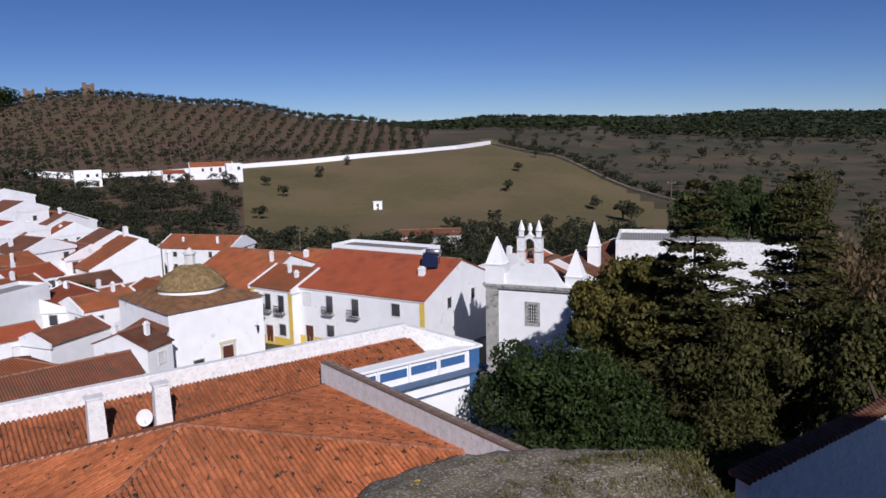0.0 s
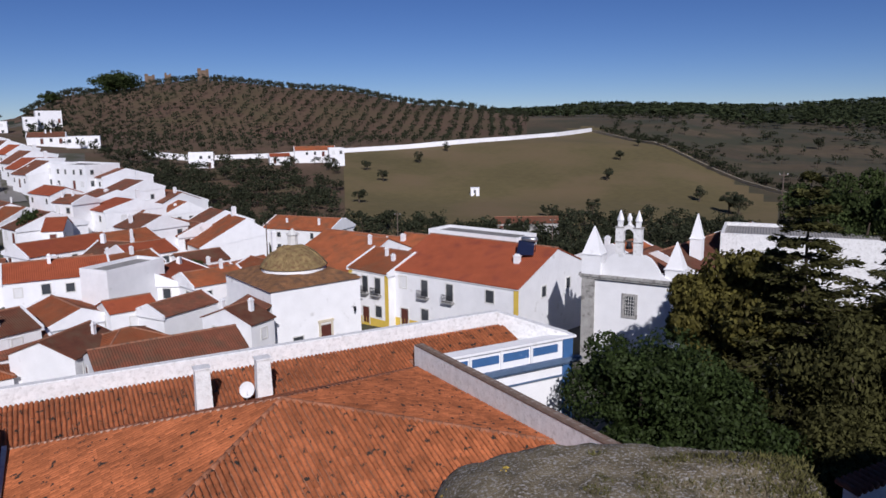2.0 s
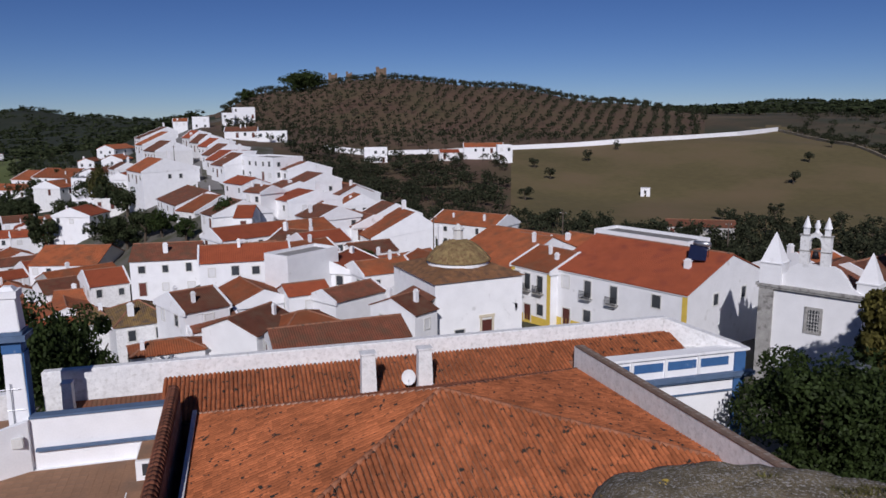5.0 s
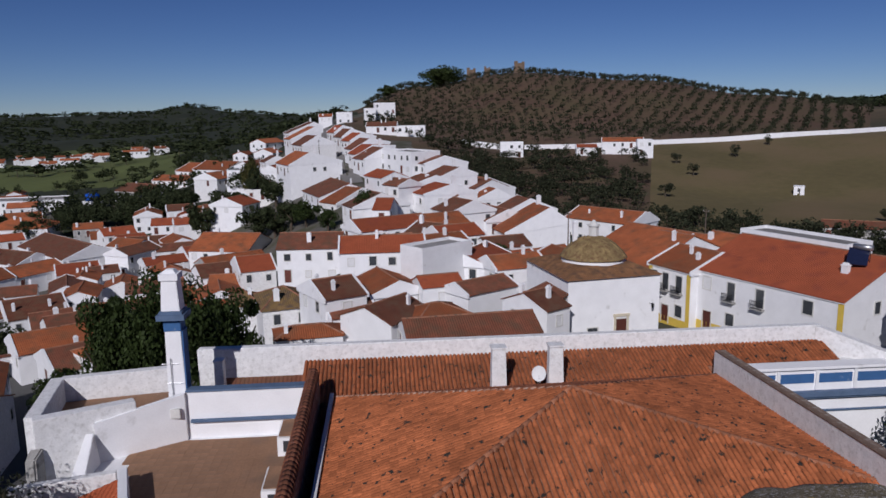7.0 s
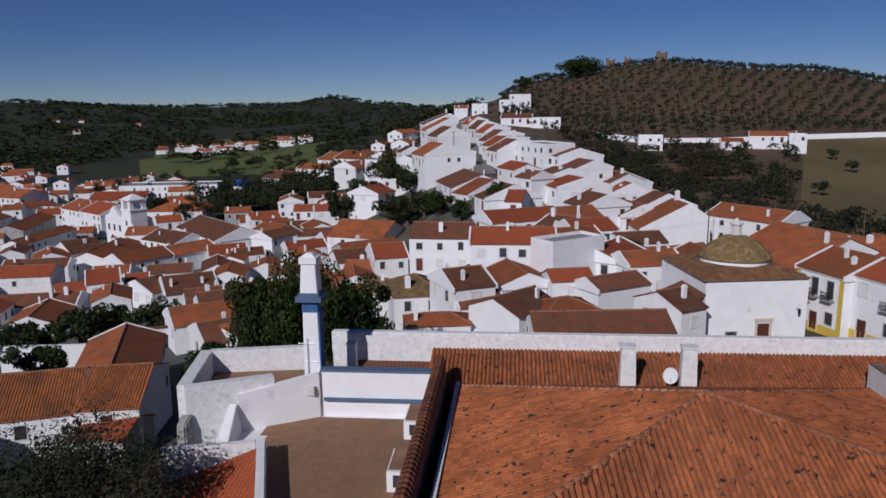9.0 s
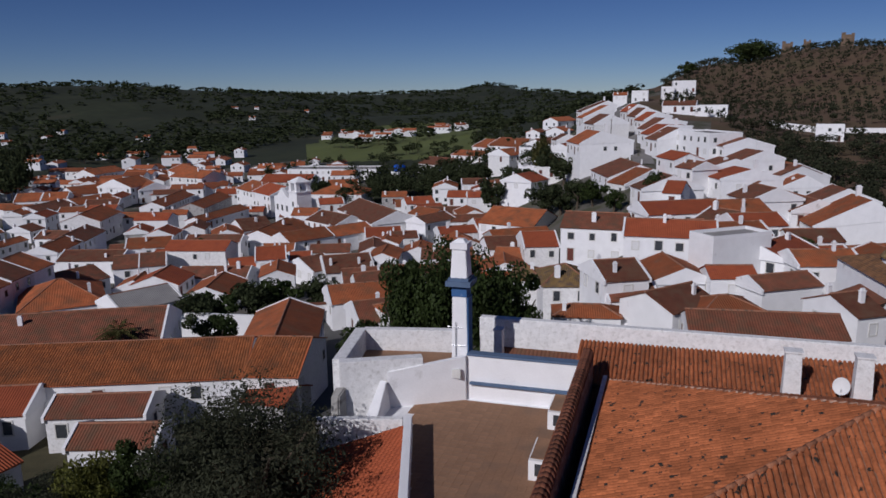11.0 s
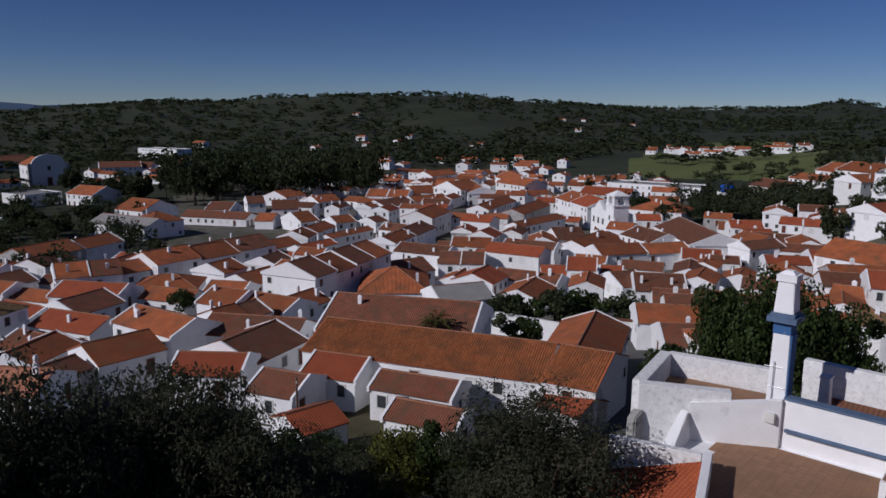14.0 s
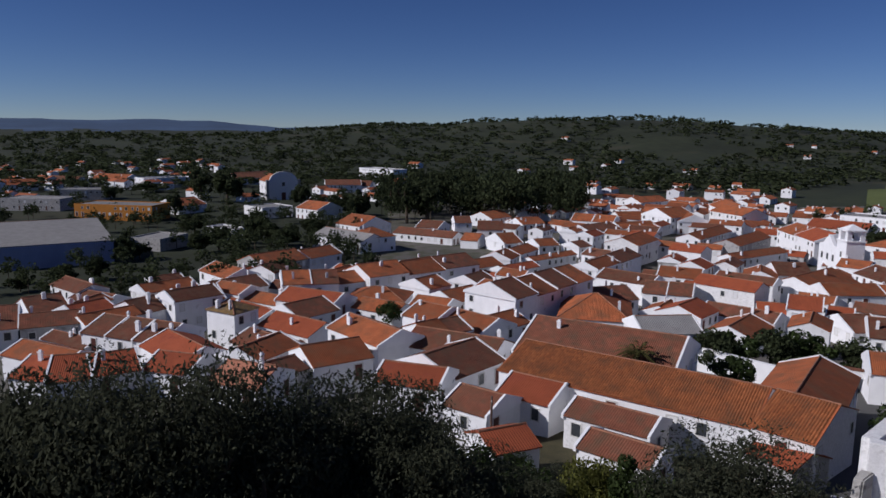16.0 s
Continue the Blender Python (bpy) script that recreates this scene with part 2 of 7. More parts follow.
# ---------------------------------------------------------------- ground
RADII = np.array([0, 30, 60, 100, 160, 250, 350, 520, 800, 1800, 3000, 4700], float)
# land height in metres at those distances, by bearing from the castle
PROFILES = {}
PROFILES[-60] = (10, 4, -1, -3, -6, -6, 0, 8, 16, 40, 50, 30)
PROFILES[-40] = (10, 4, -1, -3, -6, -6, 0, 8, 16, 30, 36, 30)
PROFILES[-28] = (10, 4, 0, -3, -6, -6, 0, 8, 16, 34.5, 36, 30)
PROFILES[-22] = (10, 4, 0, -3, -6, -6, 1, 10, 18, 41, 38, 30)
PROFILES[-16] = (10, 4, 0, -2.5, -7, -6, 2, 12, 20, 32, 32, 30)
PROFILES[-8] = (10, 4, 0, -2.5, -7, -4, 10, 20, 24, 39, 40, 30)
PROFILES[-4] = (10, 4, 0, -2.5, -7, -4, 11, 21, 23, 43, 40, 30)
PROFILES[0] = (10, 4, 0, -2.5, -7, -4, 12, 22, 22, 32, 40, 30)
PROFILES[8] = (10, 4, 0, -2.5, -7, -4, 11, 31, 20, 30, 30, 20)
PROFILES[16] = (10, 4, 0, -2.5, -7, -1, 12, 42, 25, 10, 10, 10)
PROFILES[25] = (10, 4, -1, -1.5, -4, 0, 13, 48.5, 30, 0, 0, 0)
PROFILES[33] = (10, 4, -1, -0.5, 3, 9, 16, 40, 25, 0, 0, 0)
PROFILES[38] = (10, 4, -2, -2, 3, 10, 18, 24, 10, -5, 0, 5)
PROFILES[41] = (10, 4, -2.4, -3.7, -1.7, 5, 11.5, 15, 3, -6, 6, 6)
PROFILES[45] = (10, 4, -3, -6, -8, -3, 2, 2, -6, -8, 24, 10)
PROFILES[49] = (10, 4, -3.4, -8, -12.8, -10.2, -6, -3.6, -9.2, -8, 52, 20)
PROFILES[52] = (10, 4, -3.7, -8.7, -14.4, -13.6, -10.4, -7.8, -11.6, -8, 27, 20)
PROFILES[55] = (10, 4, -4, -9, -15, -16, -14, -12, -14, -8, 25, 20)
PROFILES[60] = (10, 4, -4.5, -9.5, -15, -17, -16.5, -16, -17, -2, 21, 14)
PROFILES[65] = (10, 4, -5, -10, -15, -18, -19, -20, -20, 27, 24, 10)
PROFILES[70] = (10, 4, -5, -10, -15, -18, -19.4, -20.4, -20, 38, 26, 10)
PROFILES[78] = (10, 4, -5, -10, -15, -18, -20, -21, -20, 53, 30, 10)
PROFILES[84] = (10, 4, -5, -10, -15, -18, -20, -21, -19, 47, 30, 10)
PROFILES[90] = (10, 4, -5, -10, -15, -18, -20, -21, -18, 42, 30, 10)
PROFILES[93] = (10, 4, -5, -10, -15, -18, -20, -21, -18, 29, 26, 10)
PROFILES[97] = (10, 4, -5, -10, -15, -18, -20, -21, -18, 30, 20, 10)
PROFILES[104] = (10, 4, -5, -10, -15, -18, -20, -21, -20, 14, 8, 22)
PROFILES[107] = (10, 4, -5, -10, -15, -18, -20, -21, -20, 3, 5, 30)
PROFILES[110] = (10, 4, -5, -10, -15, -18, -20, -21, -20, 0, 5, 54)
PROFILES[130] = (10, 4, -5, -10, -15, -18, -20, -21, -20, -2, 2, 46)
PROFILES[160] = (10, 4, -5, -10, -15, -18, -20, -21, -20, -2, 2, 46)

BEARINGS = np.array(sorted(PROFILES), float)
HEIGHTS = np.array([PROFILES[int(a)] for a in BEARINGS], float)


def ground_z(x, y):
    """Height of the land: profiles along bearings from the castle, blended."""
    x, y = np.asarray(x, float), np.asarray(y, float)
    a = np.clip(np.degrees(np.arctan2(-x, y)), BEARINGS[0], BEARINGS[-1])
    r = np.minimum(np.hypot(x, y), RADII[-1])
    i = np.clip(np.searchsorted(BEARINGS, a) - 1, 0, len(BEARINGS) - 2)
    j = np.clip(np.searchsorted(RADII, r) - 1, 0, len(RADII) - 2)
    u = (a - BEARINGS[i]) / (BEARINGS[i + 1] - BEARINGS[i])
    u = u * u * (3 - 2 * u)
    v = (r - RADII[j]) / (RADII[j + 1] - RADII[j])
    v = np.where(j >= 6, v * v * (3 - 2 * v), v)
    return (HEIGHTS[i, j] * (1 - u) + HEIGHTS[i + 1, j] * u) * (1 - v) + (HEIGHTS[i, j + 1] * (1 - u) + HEIGHTS[i + 1, j + 1] * u) * v


def gz(x, y):
    return float(ground_z(x, y))


def at(bearing, r):
    """Plan position at a bearing (degrees, anticlockwise from ahead) and distance from the castle."""
    return -r * math.sin(radians(bearing)), r * math.cos(radians(bearing))


def far_wall_r(a):
    """Distance of the pasture's white wall along a bearing."""
    return np.interp(a, [-16, -3.8, 2.3, 10.3, 15.7, 25.6, 33], [420, 417, 362, 338, 324, 309, 300])


def build_ground():
    angles = np.concatenate([np.arange(-180, -72, 6.0), np.arange(-72, 140, 1.0), np.arange(140, 180, 5.0)])
    radii = np.concatenate([np.arange(0, 60, 5), np.arange(60, 560, 7), np.geomspace(560, 4700, 46)])
    verts, faces, mats = [], [], []
    for r in radii:
        for a in angles:
            x, y = at(a, r)
            wob = 0.0 if r < 560 else (noise.noise((x * 0.004, y * 0.004, 0)) * 10 + noise.noise((x * 0.012, y * 0.012, 3)) * 4) * min(1, (r - 560) / 500)
            verts.append((x, y, gz(x, y) + wob - (0 if r < 4600 else 60)))
    n = len(angles)
    for k in range(len(radii) - 1):
        for i in range(n):
            faces.append((k * n + i, k * n + (i + 1) % n, (k + 1) * n + (i + 1) % n, (k + 1) * n + i))
            a, r = angles[i] + 0.5, radii[k]
            if r > 420 or a > 40:
                mx, my = at(a, r)
                a, r = a + 5 * noise.noise((mx * 0.006, my * 0.006, 7)), r * (1 + 0.22 * noise.noise((mx * 0.007, my * 0.007, 17)))
            wall = far_wall_r(a)
            if r < 62 and a > 55:
                m = 6
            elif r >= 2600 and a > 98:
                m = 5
            elif -17 < a < 15.5 and 178 < r < wall and (a > -4 or r < 417 - (-4 - a) * 12.5):
                m = 1
            elif 1 < a < 38 and r >= wall - 2 and r < 640:
                m = 0
            elif 15 <= a < 33 and 165 < r <= wall:
                m = 0
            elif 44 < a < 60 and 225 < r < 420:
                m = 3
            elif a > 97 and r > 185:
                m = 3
            elif 50 < a < 63 and 420 < r < 800:
                m = 7
            elif r < 140 or (33 <= a < 130 and r < 470):
                m = 4
            elif a <= 1 and r < 700:
                m = 2
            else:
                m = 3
            mats.append(m)
    me = mesh_of("ground", verts, faces, [SOIL, FIELD, SCRUB, WOODS, STREET, HAZED_PLAIN, GRASS, MEADOW], smooth=True)
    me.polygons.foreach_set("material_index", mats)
    tagged(new("ground", me), "rolling hill ground with pasture, orchard soil and streets", "ground", kind="structure")


build_ground()
# ---------------------------------------------------------------- barrel tiles
def tile_mesh(name, material, width=0.23, length=0.44):
    arc = [(-0.5, 0.0), (-0.32, 0.07), (0, 0.105), (0.32, 0.07), (0.5, 0.0)]
    v = [(s * width * 0.92, 0, z + 0.02) for s, z in arc] + [(s * width * 0.8, length, z) for s, z in arc]
    return mesh_of(name, v, [(i, i + 1, i + 6, i + 5) for i in range(4)] + [(0, 1, 2, 3, 4)], material, True)


def tile_field(name, polygon, origin, along, up, material, parent, pitch=0.23, step=0.38, singles=0, label="", rng_seed=1, depth=1.0):
    """Barrel tiles on a sloping plane. polygon: corners (s along the eave, t up the slope) of a convex face."""
    rng = random.Random(rng_seed)
    along, up = Vector(along).normalized(), Vector(up).normalized()
    out = along.cross(up).normalized()
    origin = Vector(origin)
    arc = [(-0.46, 0.0), (-0.3, 0.07), (0, 0.105), (0.3, 0.07), (0.46, 0.0)]
    verts, faces, made = [], [], 0
    one = tile_mesh("tile", TILE_ONE, pitch) if singles else None
    n = len(polygon)
    s_lo, s_hi = min(p[0] for p in polygon), max(p[0] for p in polygon)
    s = s_lo + pitch / 2
    while s < s_hi:
        cuts = []
        for i in range(n):
            (a, b), (c, d) = polygon[i], polygon[(i + 1) % n]
            if (a - s) * (c - s) < 0:
                cuts.append(b + (d - b) * (s - a) / (c - a))
        if len(cuts) >= 2:
            t, top = min(cuts), max(cuts)
            while t < top - 0.05:
                length = min(step * 1.12, top - t)
                js, jz = rng.uniform(-0.012, 0.012), rng.uniform(0, 0.02)
                o = origin + along * (s + js) + up * t + out * jz
                if made < singles and length > step:
                    ob = new("tile", one)
                    ob.parent = parent
                    ob.matrix_basis = Matrix.Translation(o) @ Matrix((along, up, out)).transposed().to_4x4()
                    made += 1
                else:
                    k = len(verts)
                    for q, (w, dz, grow) in enumerate([(0, 0.022, 1.0), (length, 0.0, 0.86)]):
                        for sx, z in arc:
                            verts.append(o + along * (sx * pitch * grow) + up * w + out * (z * depth + dz))
                    faces += [(k + i, k + i + 1, k + i + 6, k + i + 5) for i in range(4)]
                t += step
        s += pitch
    me = mesh_of(name, verts, faces, material, True)
    return tagged(child(name, me, parent, None, label), kind="stuff")


# ---------------------------------------------------------------- houses
FRAMES, PANES = {}, {}


def window_parts(w, h, kind):
    key = (w, h, kind)
    if key not in FRAMES:
        t = 0.12
        inner = [(-w / 2, 0), (w / 2, 0), (w / 2, h), (-w / 2, h)]
        outer = [(-w / 2 - t, -t), (w / 2 + t, -t), (w / 2 + t, h + t), (-w / 2 - t, h + t)]
        v = [(x, yy, z) for yy in (-0.06, 0.02) for ring in (outer, inner) for x, z in ring]
        q = lambda i: (i + 1) % 4
        f = [(i, q(i), 4 + q(i), 4 + i) for i in range(4)] + [(8 + q(i), 8 + i, 12 + i, 12 + q(i)) for i in range(4)]
        f += [(q(i), i, 8 + i, 8 + q(i)) for i in range(4)] + [(4 + i, 4 + q(i), 12 + q(i), 12 + i) for i in range(4)]
        b = Build().add(v, f)
        FRAMES[key] = b.mesh("frame", FRAME)
        PANES[key] = Build().box(-w / 2, w / 2, -0.012, 0.02, 0, h).mesh("pane", SHUTTER if kind == "shut" else PANE)
    return FRAMES[key], PANES[key]


def put_window(parent, m, w, h, kind="glass"):
    fr, pa = window_parts(w, h, kind)
    f = child("window", fr, parent, m)
    child("pane", pa, f)
    return f


def put_door(parent, m, w=1.0, h=2.1, material=None):
    d = child("door", Build().box(-w / 2, w / 2, -0.03, 0.02, 0, h).box(-w / 2 + 0.1, -0.04, -0.05, 0, 0.2, h - 0.2).box(0.04, w / 2 - 0.1, -0.05, 0, 0.2, h - 0.2).mesh("door", material or DOORMAT), parent, m)
    child("frame", Build().box(-w / 2 - 0.14, -w / 2, -0.07, 0.02, 0, h + 0.14).box(w / 2, w / 2 + 0.14, -0.07, 0.02, 0, h + 0.14).box(-w / 2, w / 2, -0.07, 0.02, h, h + 0.14).mesh("frame", FRAME), d)
    return d


def put_chimney(parent, x, y, z0, h, w, rng):
    b = Build().box(-w / 2, w / 2, -w / 2 * 0.7, w / 2 * 0.7, 0, h).box(-w / 2 - 0.06, w / 2 + 0.06, -w / 2 * 0.7 - 0.06, w / 2 * 0.7 + 0.06, h, h + 0.1)
    b.box(-w / 2 * 0.75, w / 2 * 0.75, -w / 2 * 0.5, w / 2 * 0.5, h + 0.1, h + 0.3)
    return child("chimney", b.mesh("chimney", WHITE), parent, pose(x, y, z0))


TAKEN = []
ROOF_WORDS = {"orange": "orange clay tile roof", "red": "bright red clay tile roof", "brown": "weathered brown tile roof", "moss": "mossy yellow-brown tile roof",
              "pink": "pale pink tile roof", "grey": "grey fibre-cement roof", "hip": "hipped orange tile roof", "shed": "long ochre-orange tile roof",
              "hall": "shallow grey metal roof", "flat": "flat roof", "church": "orange tile roof with plain gable"}


def house(x, y, yaw, w, d, ez, e, style, seed, wall=None, plain=False):
    """A house: walls from the ground to the eaves at height ez, roof with its ridge along the front, local -y is the front."""
    rng = random.Random(seed)
    tone = style.split("_")[1] if style.startswith("flat") else ""
    kind = style.split("_")[0]
    rot = Matrix.Rotation(radians(yaw), 3, "Z")
    corners = [Vector((x, y, 0)) + rot @ Vector((sx * w / 2, sy * d / 2, 0)) for sx in (-1, 1) for sy in (-1, 1)]
    low = min(gz(c.x, c.y) for c in corners) - 0.6
    TAKEN.append((x, y, 0.5 * max(w, d) * 0.8))
    walls = wall or {"orange": OCHREWALL, "grey": GREYWALL}.get(tone) or (LILAC if kind == "hall" else (CREAM if kind == "moss" and rng.random() < 0.5 else (GREYWALL if rng.random() < 0.04 else (OLDWHITE if rng.random() < 0.12 else WHITE))))
    storeys = 2 if e >= 5 else 1
    base = thing("house" if kind not in ("hall", "shed") else "warehouse", x, y, low, yaw,
                 f"{'two-storey ' if storeys == 2 else 'low '}{ {LILAC: 'lilac-grey', OCHREWALL: 'orange', GREYWALL: 'grey', CREAM: 'cream'}.get(walls, 'whitewashed')} house under a {ROOF_WORDS[kind]}", "house", "town houses")
    E = ez - low
    hx, hy = w / 2, d / 2
    pitch = {"hall": 0.12, "shed": math.tan(radians(19))}.get(kind, math.tan(radians(21)))
    rise = 0 if kind == "flat" else hy * pitch
    hip = min(hx * 0.95, hy) if kind in ("hip", "moss") else 0
    b = Build()
    if kind == "flat":
        b.box(-hx, hx, -hy, hy, 0, E)
    elif hip:
        b.box(-hx, hx, -hy, hy, 0, E)
    else:
        b.add([(-hx, -hy, 0), (hx, -hy, 0), (hx, hy, 0), (-hx, hy, 0), (-hx, -hy, E), (hx, -hy, E), (hx, hy, E), (-hx, hy, E), (-hx, 0, E + rise), (hx, 0, E + rise)],
              [(0, 3, 2, 1), (0, 1, 5, 4), (2, 3, 7, 6), (1, 2, 6, 9, 5), (3, 0, 4, 8, 7), (4, 5, 9, 8), (6, 7, 8, 9)])
    child("wall", b.mesh("wall", walls), base)
    roofmat = ROOFS.get(kind) or (ROOFS["grey"] if kind == "hall" else ROOFS["orange"])
    o, t = 0.22, 0.14
    if kind == "flat":
        p = Build()
        for q in ((-hx, hx, -hy, -hy + 0.25), (-hx, hx, hy - 0.25, hy), (-hx, -hx + 0.25, -hy + 0.25, hy - 0.25), (hx - 0.25, hx, -hy + 0.25, hy - 0.25)):
            p.box(*q, E + 0.002, E + 0.45)
        child("parapet", p.mesh("parapet", walls), base)
        child("roof", Build().box(-hx + 0.25, hx - 0.25, -hy + 0.25, hy - 0.25, E + 0.004, E + 0.06).mesh("roof", ROOFS["grey"]), base)
    elif hip:
        lo = E - o * pitch
        r = Build()
        rx = hx - hip
        low_ring = [(-hx - o, -hy - o), (hx + o, -hy - o), (hx + o, hy + o), (-hx - o, hy + o)]
        v = [(a, c, lo + 0.02) for a, c in low_ring] + [(a, c, lo + t) for a, c in low_ring] + [(-rx, 0, E + rise + t), (rx, 0, E + rise + t)]
        r.add(v, [(0, 3, 2, 1), (0, 1, 5, 4), (1, 2, 6, 5), (2, 3, 7, 6), (3, 0, 4, 7), (4, 5, 9, 8), (5, 6, 9), (6, 7, 8, 9), (7, 4, 8)])
        child("roof", r.mesh("roof", roofmat), base)
        rb = Build().rod((-rx, 0, E + rise + t), (rx + 0.01, 0, E + rise + t), 0.13)
        for sx, sy in ((-1, -1), (1, -1), (1, 1), (-1, 1)):
            rb.rod((sx * rx, 0, E + rise + t), (sx * (hx + o), sy * (hy + o), lo + t), 0.11)
        child("ridge", rb.mesh("ridge", MORTAR), base)
    else:
        copes = kind not in ("shed", "hall") and rng.random() < 0.6
        ex = -0.02 if copes else 0.12
        for side in (-1, 1):
            lo = E - o * pitch
            r = Build()
            q = [(-hx - ex, side * (hy + o)), (hx + ex, side * (hy + o)), (hx + ex, 0), (-hx - ex, 0)]
            zs = [lo, lo, E + rise, E + rise]
            bot = [(a, c, z + 0.015) for (a, c), z in zip(q, zs)]
            top = [(a, c, z + t) for (a, c), z in zip(q, zs)]
            if side > 0:
                bot, top = bot[::-1], top[::-1]
            r.loft(bot, top)
            child("roof", r.mesh("roof", roofmat), base)
        if kind == "shed":
            sl = math.hypot(hy + o, (hy + o) * pitch)
            tile_field("tiles", [(0, 0), (w, 0), (w, sl), (0, sl)], (-hx, -hy - o, E - o * pitch + t), (1, 0, 0), (0, 1, pitch), SHEDTILE, base, pitch=0.26, step=0.42, rng_seed=seed, depth=0.55)
        child("ridge", Build().rod((-hx - ex, 0, E + rise + t), (hx + ex, 0, E + rise + t), 0.12).mesh("ridge", MORTAR), base)
        if copes:
            for sx in (-1, 1):
                c = Build()
                x0, x1 = sorted((sx * (hx - 0.02), sx * (hx + 0.24)))
                pts = [(-hy - o, E - o * pitch - 0.25), (hy + o, E - o * pitch - 0.25), (hy + o, E - o * pitch + t + 0.1), (0, E + rise + t + 0.13), (-hy - o, E - o * pitch + t + 0.1)]
                c.add([(x0, a, z) for a, z in pts] + [(x1, a, z) for a, z in pts], [(4, 3, 2, 1, 0), (5, 6, 7, 8, 9)] + [(i, (i + 1) % 5, 5 + (i + 1) % 5, 5 + i) for i in range(5)])
                child("coping", c.mesh("coping", WHITE), base)
    if kind not in ("hall", "flat", "shed") and math.hypot(x, y) > 76:
        for k in range(rng.choice((0, 1, 1, 2))):
            cx, cy = rng.uniform(-hx * 0.8, hx * 0.8), rng.choice((-1, 1)) * rng.uniform(0.1, 0.7) * hy
            zr = E + rise * (1 - abs(cy) / hy)
            put_chimney(base, cx, cy, zr - 0.3, rng.uniform(1.0, 1.7), rng.choice((0.42, 0.5, 0.7)), rng)
    if plain or kind == "hall":
        return base, E
    # openings on the sides that look towards the castle
    sides = [(0, w, hy), (90, d, hx), (-90, d, hx), (180, w, hy)]
    for turn, width, off in sides:
        nrm = rot @ (Matrix.Rotation(radians(turn), 3, "Z") @ Vector((0, -1, 0)))
        if nrm.x * -x + nrm.y * -y < 0.12 * math.hypot(x, y):
            continue
        count = int(width / 2.7)
        for level in range(storeys):
            z = E - 1.85 - level * 2.75
            for c in range(count):
                if rng.random() < (0.3 if turn in (0, 180) else 0.55):
                    continue
                px = (c + 0.5) / count * width - width / 2 + rng.uniform(-0.2, 0.2)
                m = pose(0, 0, 0, 0, 0, turn) @ pose(px, -off, z)
                if level == storeys - 1 and rng.random() < 0.3:
                    put_door(base, m @ pose(0, 0, E * 0 - 0.75), 1.0, 2.0)
                else:
                    put_window(base, m, rng.choice((0.8, 0.95)), rng.choice((1.05, 1.25)), "shut" if rng.random() < 0.25 else "glass")
    return base, E


def row_house(x, y, yaw, left, right, length, ez, top, rz, style, seed):
    """A house of the stepped hillside row: a broad white gable under an uneven roof, local x along the gable, the ridge running uphill."""
    rng = random.Random(seed)
    m = pose(x, y, 0, 0, 0, yaw)
    low = min(gz(*(m @ Vector((a, b, 0))).xy) for a in (-left, right) for b in (0, length)) - 0.8
    TAKEN.append((*(m @ Vector((0, length / 2, 0))).xy, 0.45 * (left + right)))
    base = thing("house", x, y, low, yaw, f"whitewashed row house stepping downhill under a {ROOF_WORDS[style]}", "house", "hillside row houses")
    E, T, R = ez - low, top - low, rz - low
    ring = [(-left, 0), (right, 0), (right, R), (0, T), (-left, E)]
    b = Build()
    b.add([(a, 0, z) for a, z in ring] + [(a, length, z) for a, z in ring], [(0, 1, 2, 3, 4), (9, 8, 7, 6, 5)] + [((i + 1) % 5, i, 5 + i, 5 + (i + 1) % 5) for i in range(5)])
    child("wall", b.mesh("wall", OLDWHITE if rng.random() < 0.1 else WHITE), base)
    for a, z in ((-left - 0.25, E - 0.25 * (T - E) / left), (right + 0.2, R - 0.2 * (T - R) / right)):
        lo = [(a, 0.16, z + 0.015), (a, length - 0.16, z + 0.015), (0, length - 0.16, T + 0.015), (0, 0.16, T + 0.015)]
        hi = [(p, q, h + 0.15) for p, q, h in lo]
        if a < 0:
            lo, hi = lo[::-1], hi[::-1]
        child("roof", Build().loft(lo, hi).mesh("roof", ROOFS[style]), base)
    for y0, y1 in ((-0.06, 0.16), (length - 0.16, length + 0.06)):
        pts = [(-left - 0.25, E - 0.3), (right + 0.2, R - 0.3), (right + 0.2, R + 0.22), (0, T + 0.28), (-left - 0.25, E + 0.2)]
        c = Build().add([(a, y0, z) for a, z in pts] + [(a, y1, z) for a, z in pts], [(0, 1, 2, 3, 4), (9, 8, 7, 6, 5)] + [((i + 1) % 5, i, 5 + i, 5 + (i + 1) % 5) for i in range(5)])
        child("coping", c.mesh("coping", WHITE), base)
    if rng.random() < 0.7:
        cx = rng.uniform(-0.6 * left, 0.6 * right)
        put_chimney(base, cx, rng.uniform(0.3, 0.8) * length, (T if cx > 0 else E) - 0.2, rng.uniform(1.4, 2.0), rng.choice((0.6, 0.8)), rng)
    for k in range(rng.choice((0, 1, 1, 2))):
        put_window(base, pose(rng.uniform(-0.5 * left, 0.5 * right), 0, min(E, R) - 1.9), 0.8, 1.05, "shut" if rng.random() < 0.3 else "glass")
    for k in range(int(length / 3)):
        mm = pose(-left, (k + 0.5) / int(length / 3) * length, 0, 0, 0, -90)
        if k % 2:
            put_door(base, mm @ pose(0, 0, max(E - 3.2, 0.2)))
        else:
            put_window(base, mm @ pose(0, 0, E - 2.0), 0.8, 1.05)


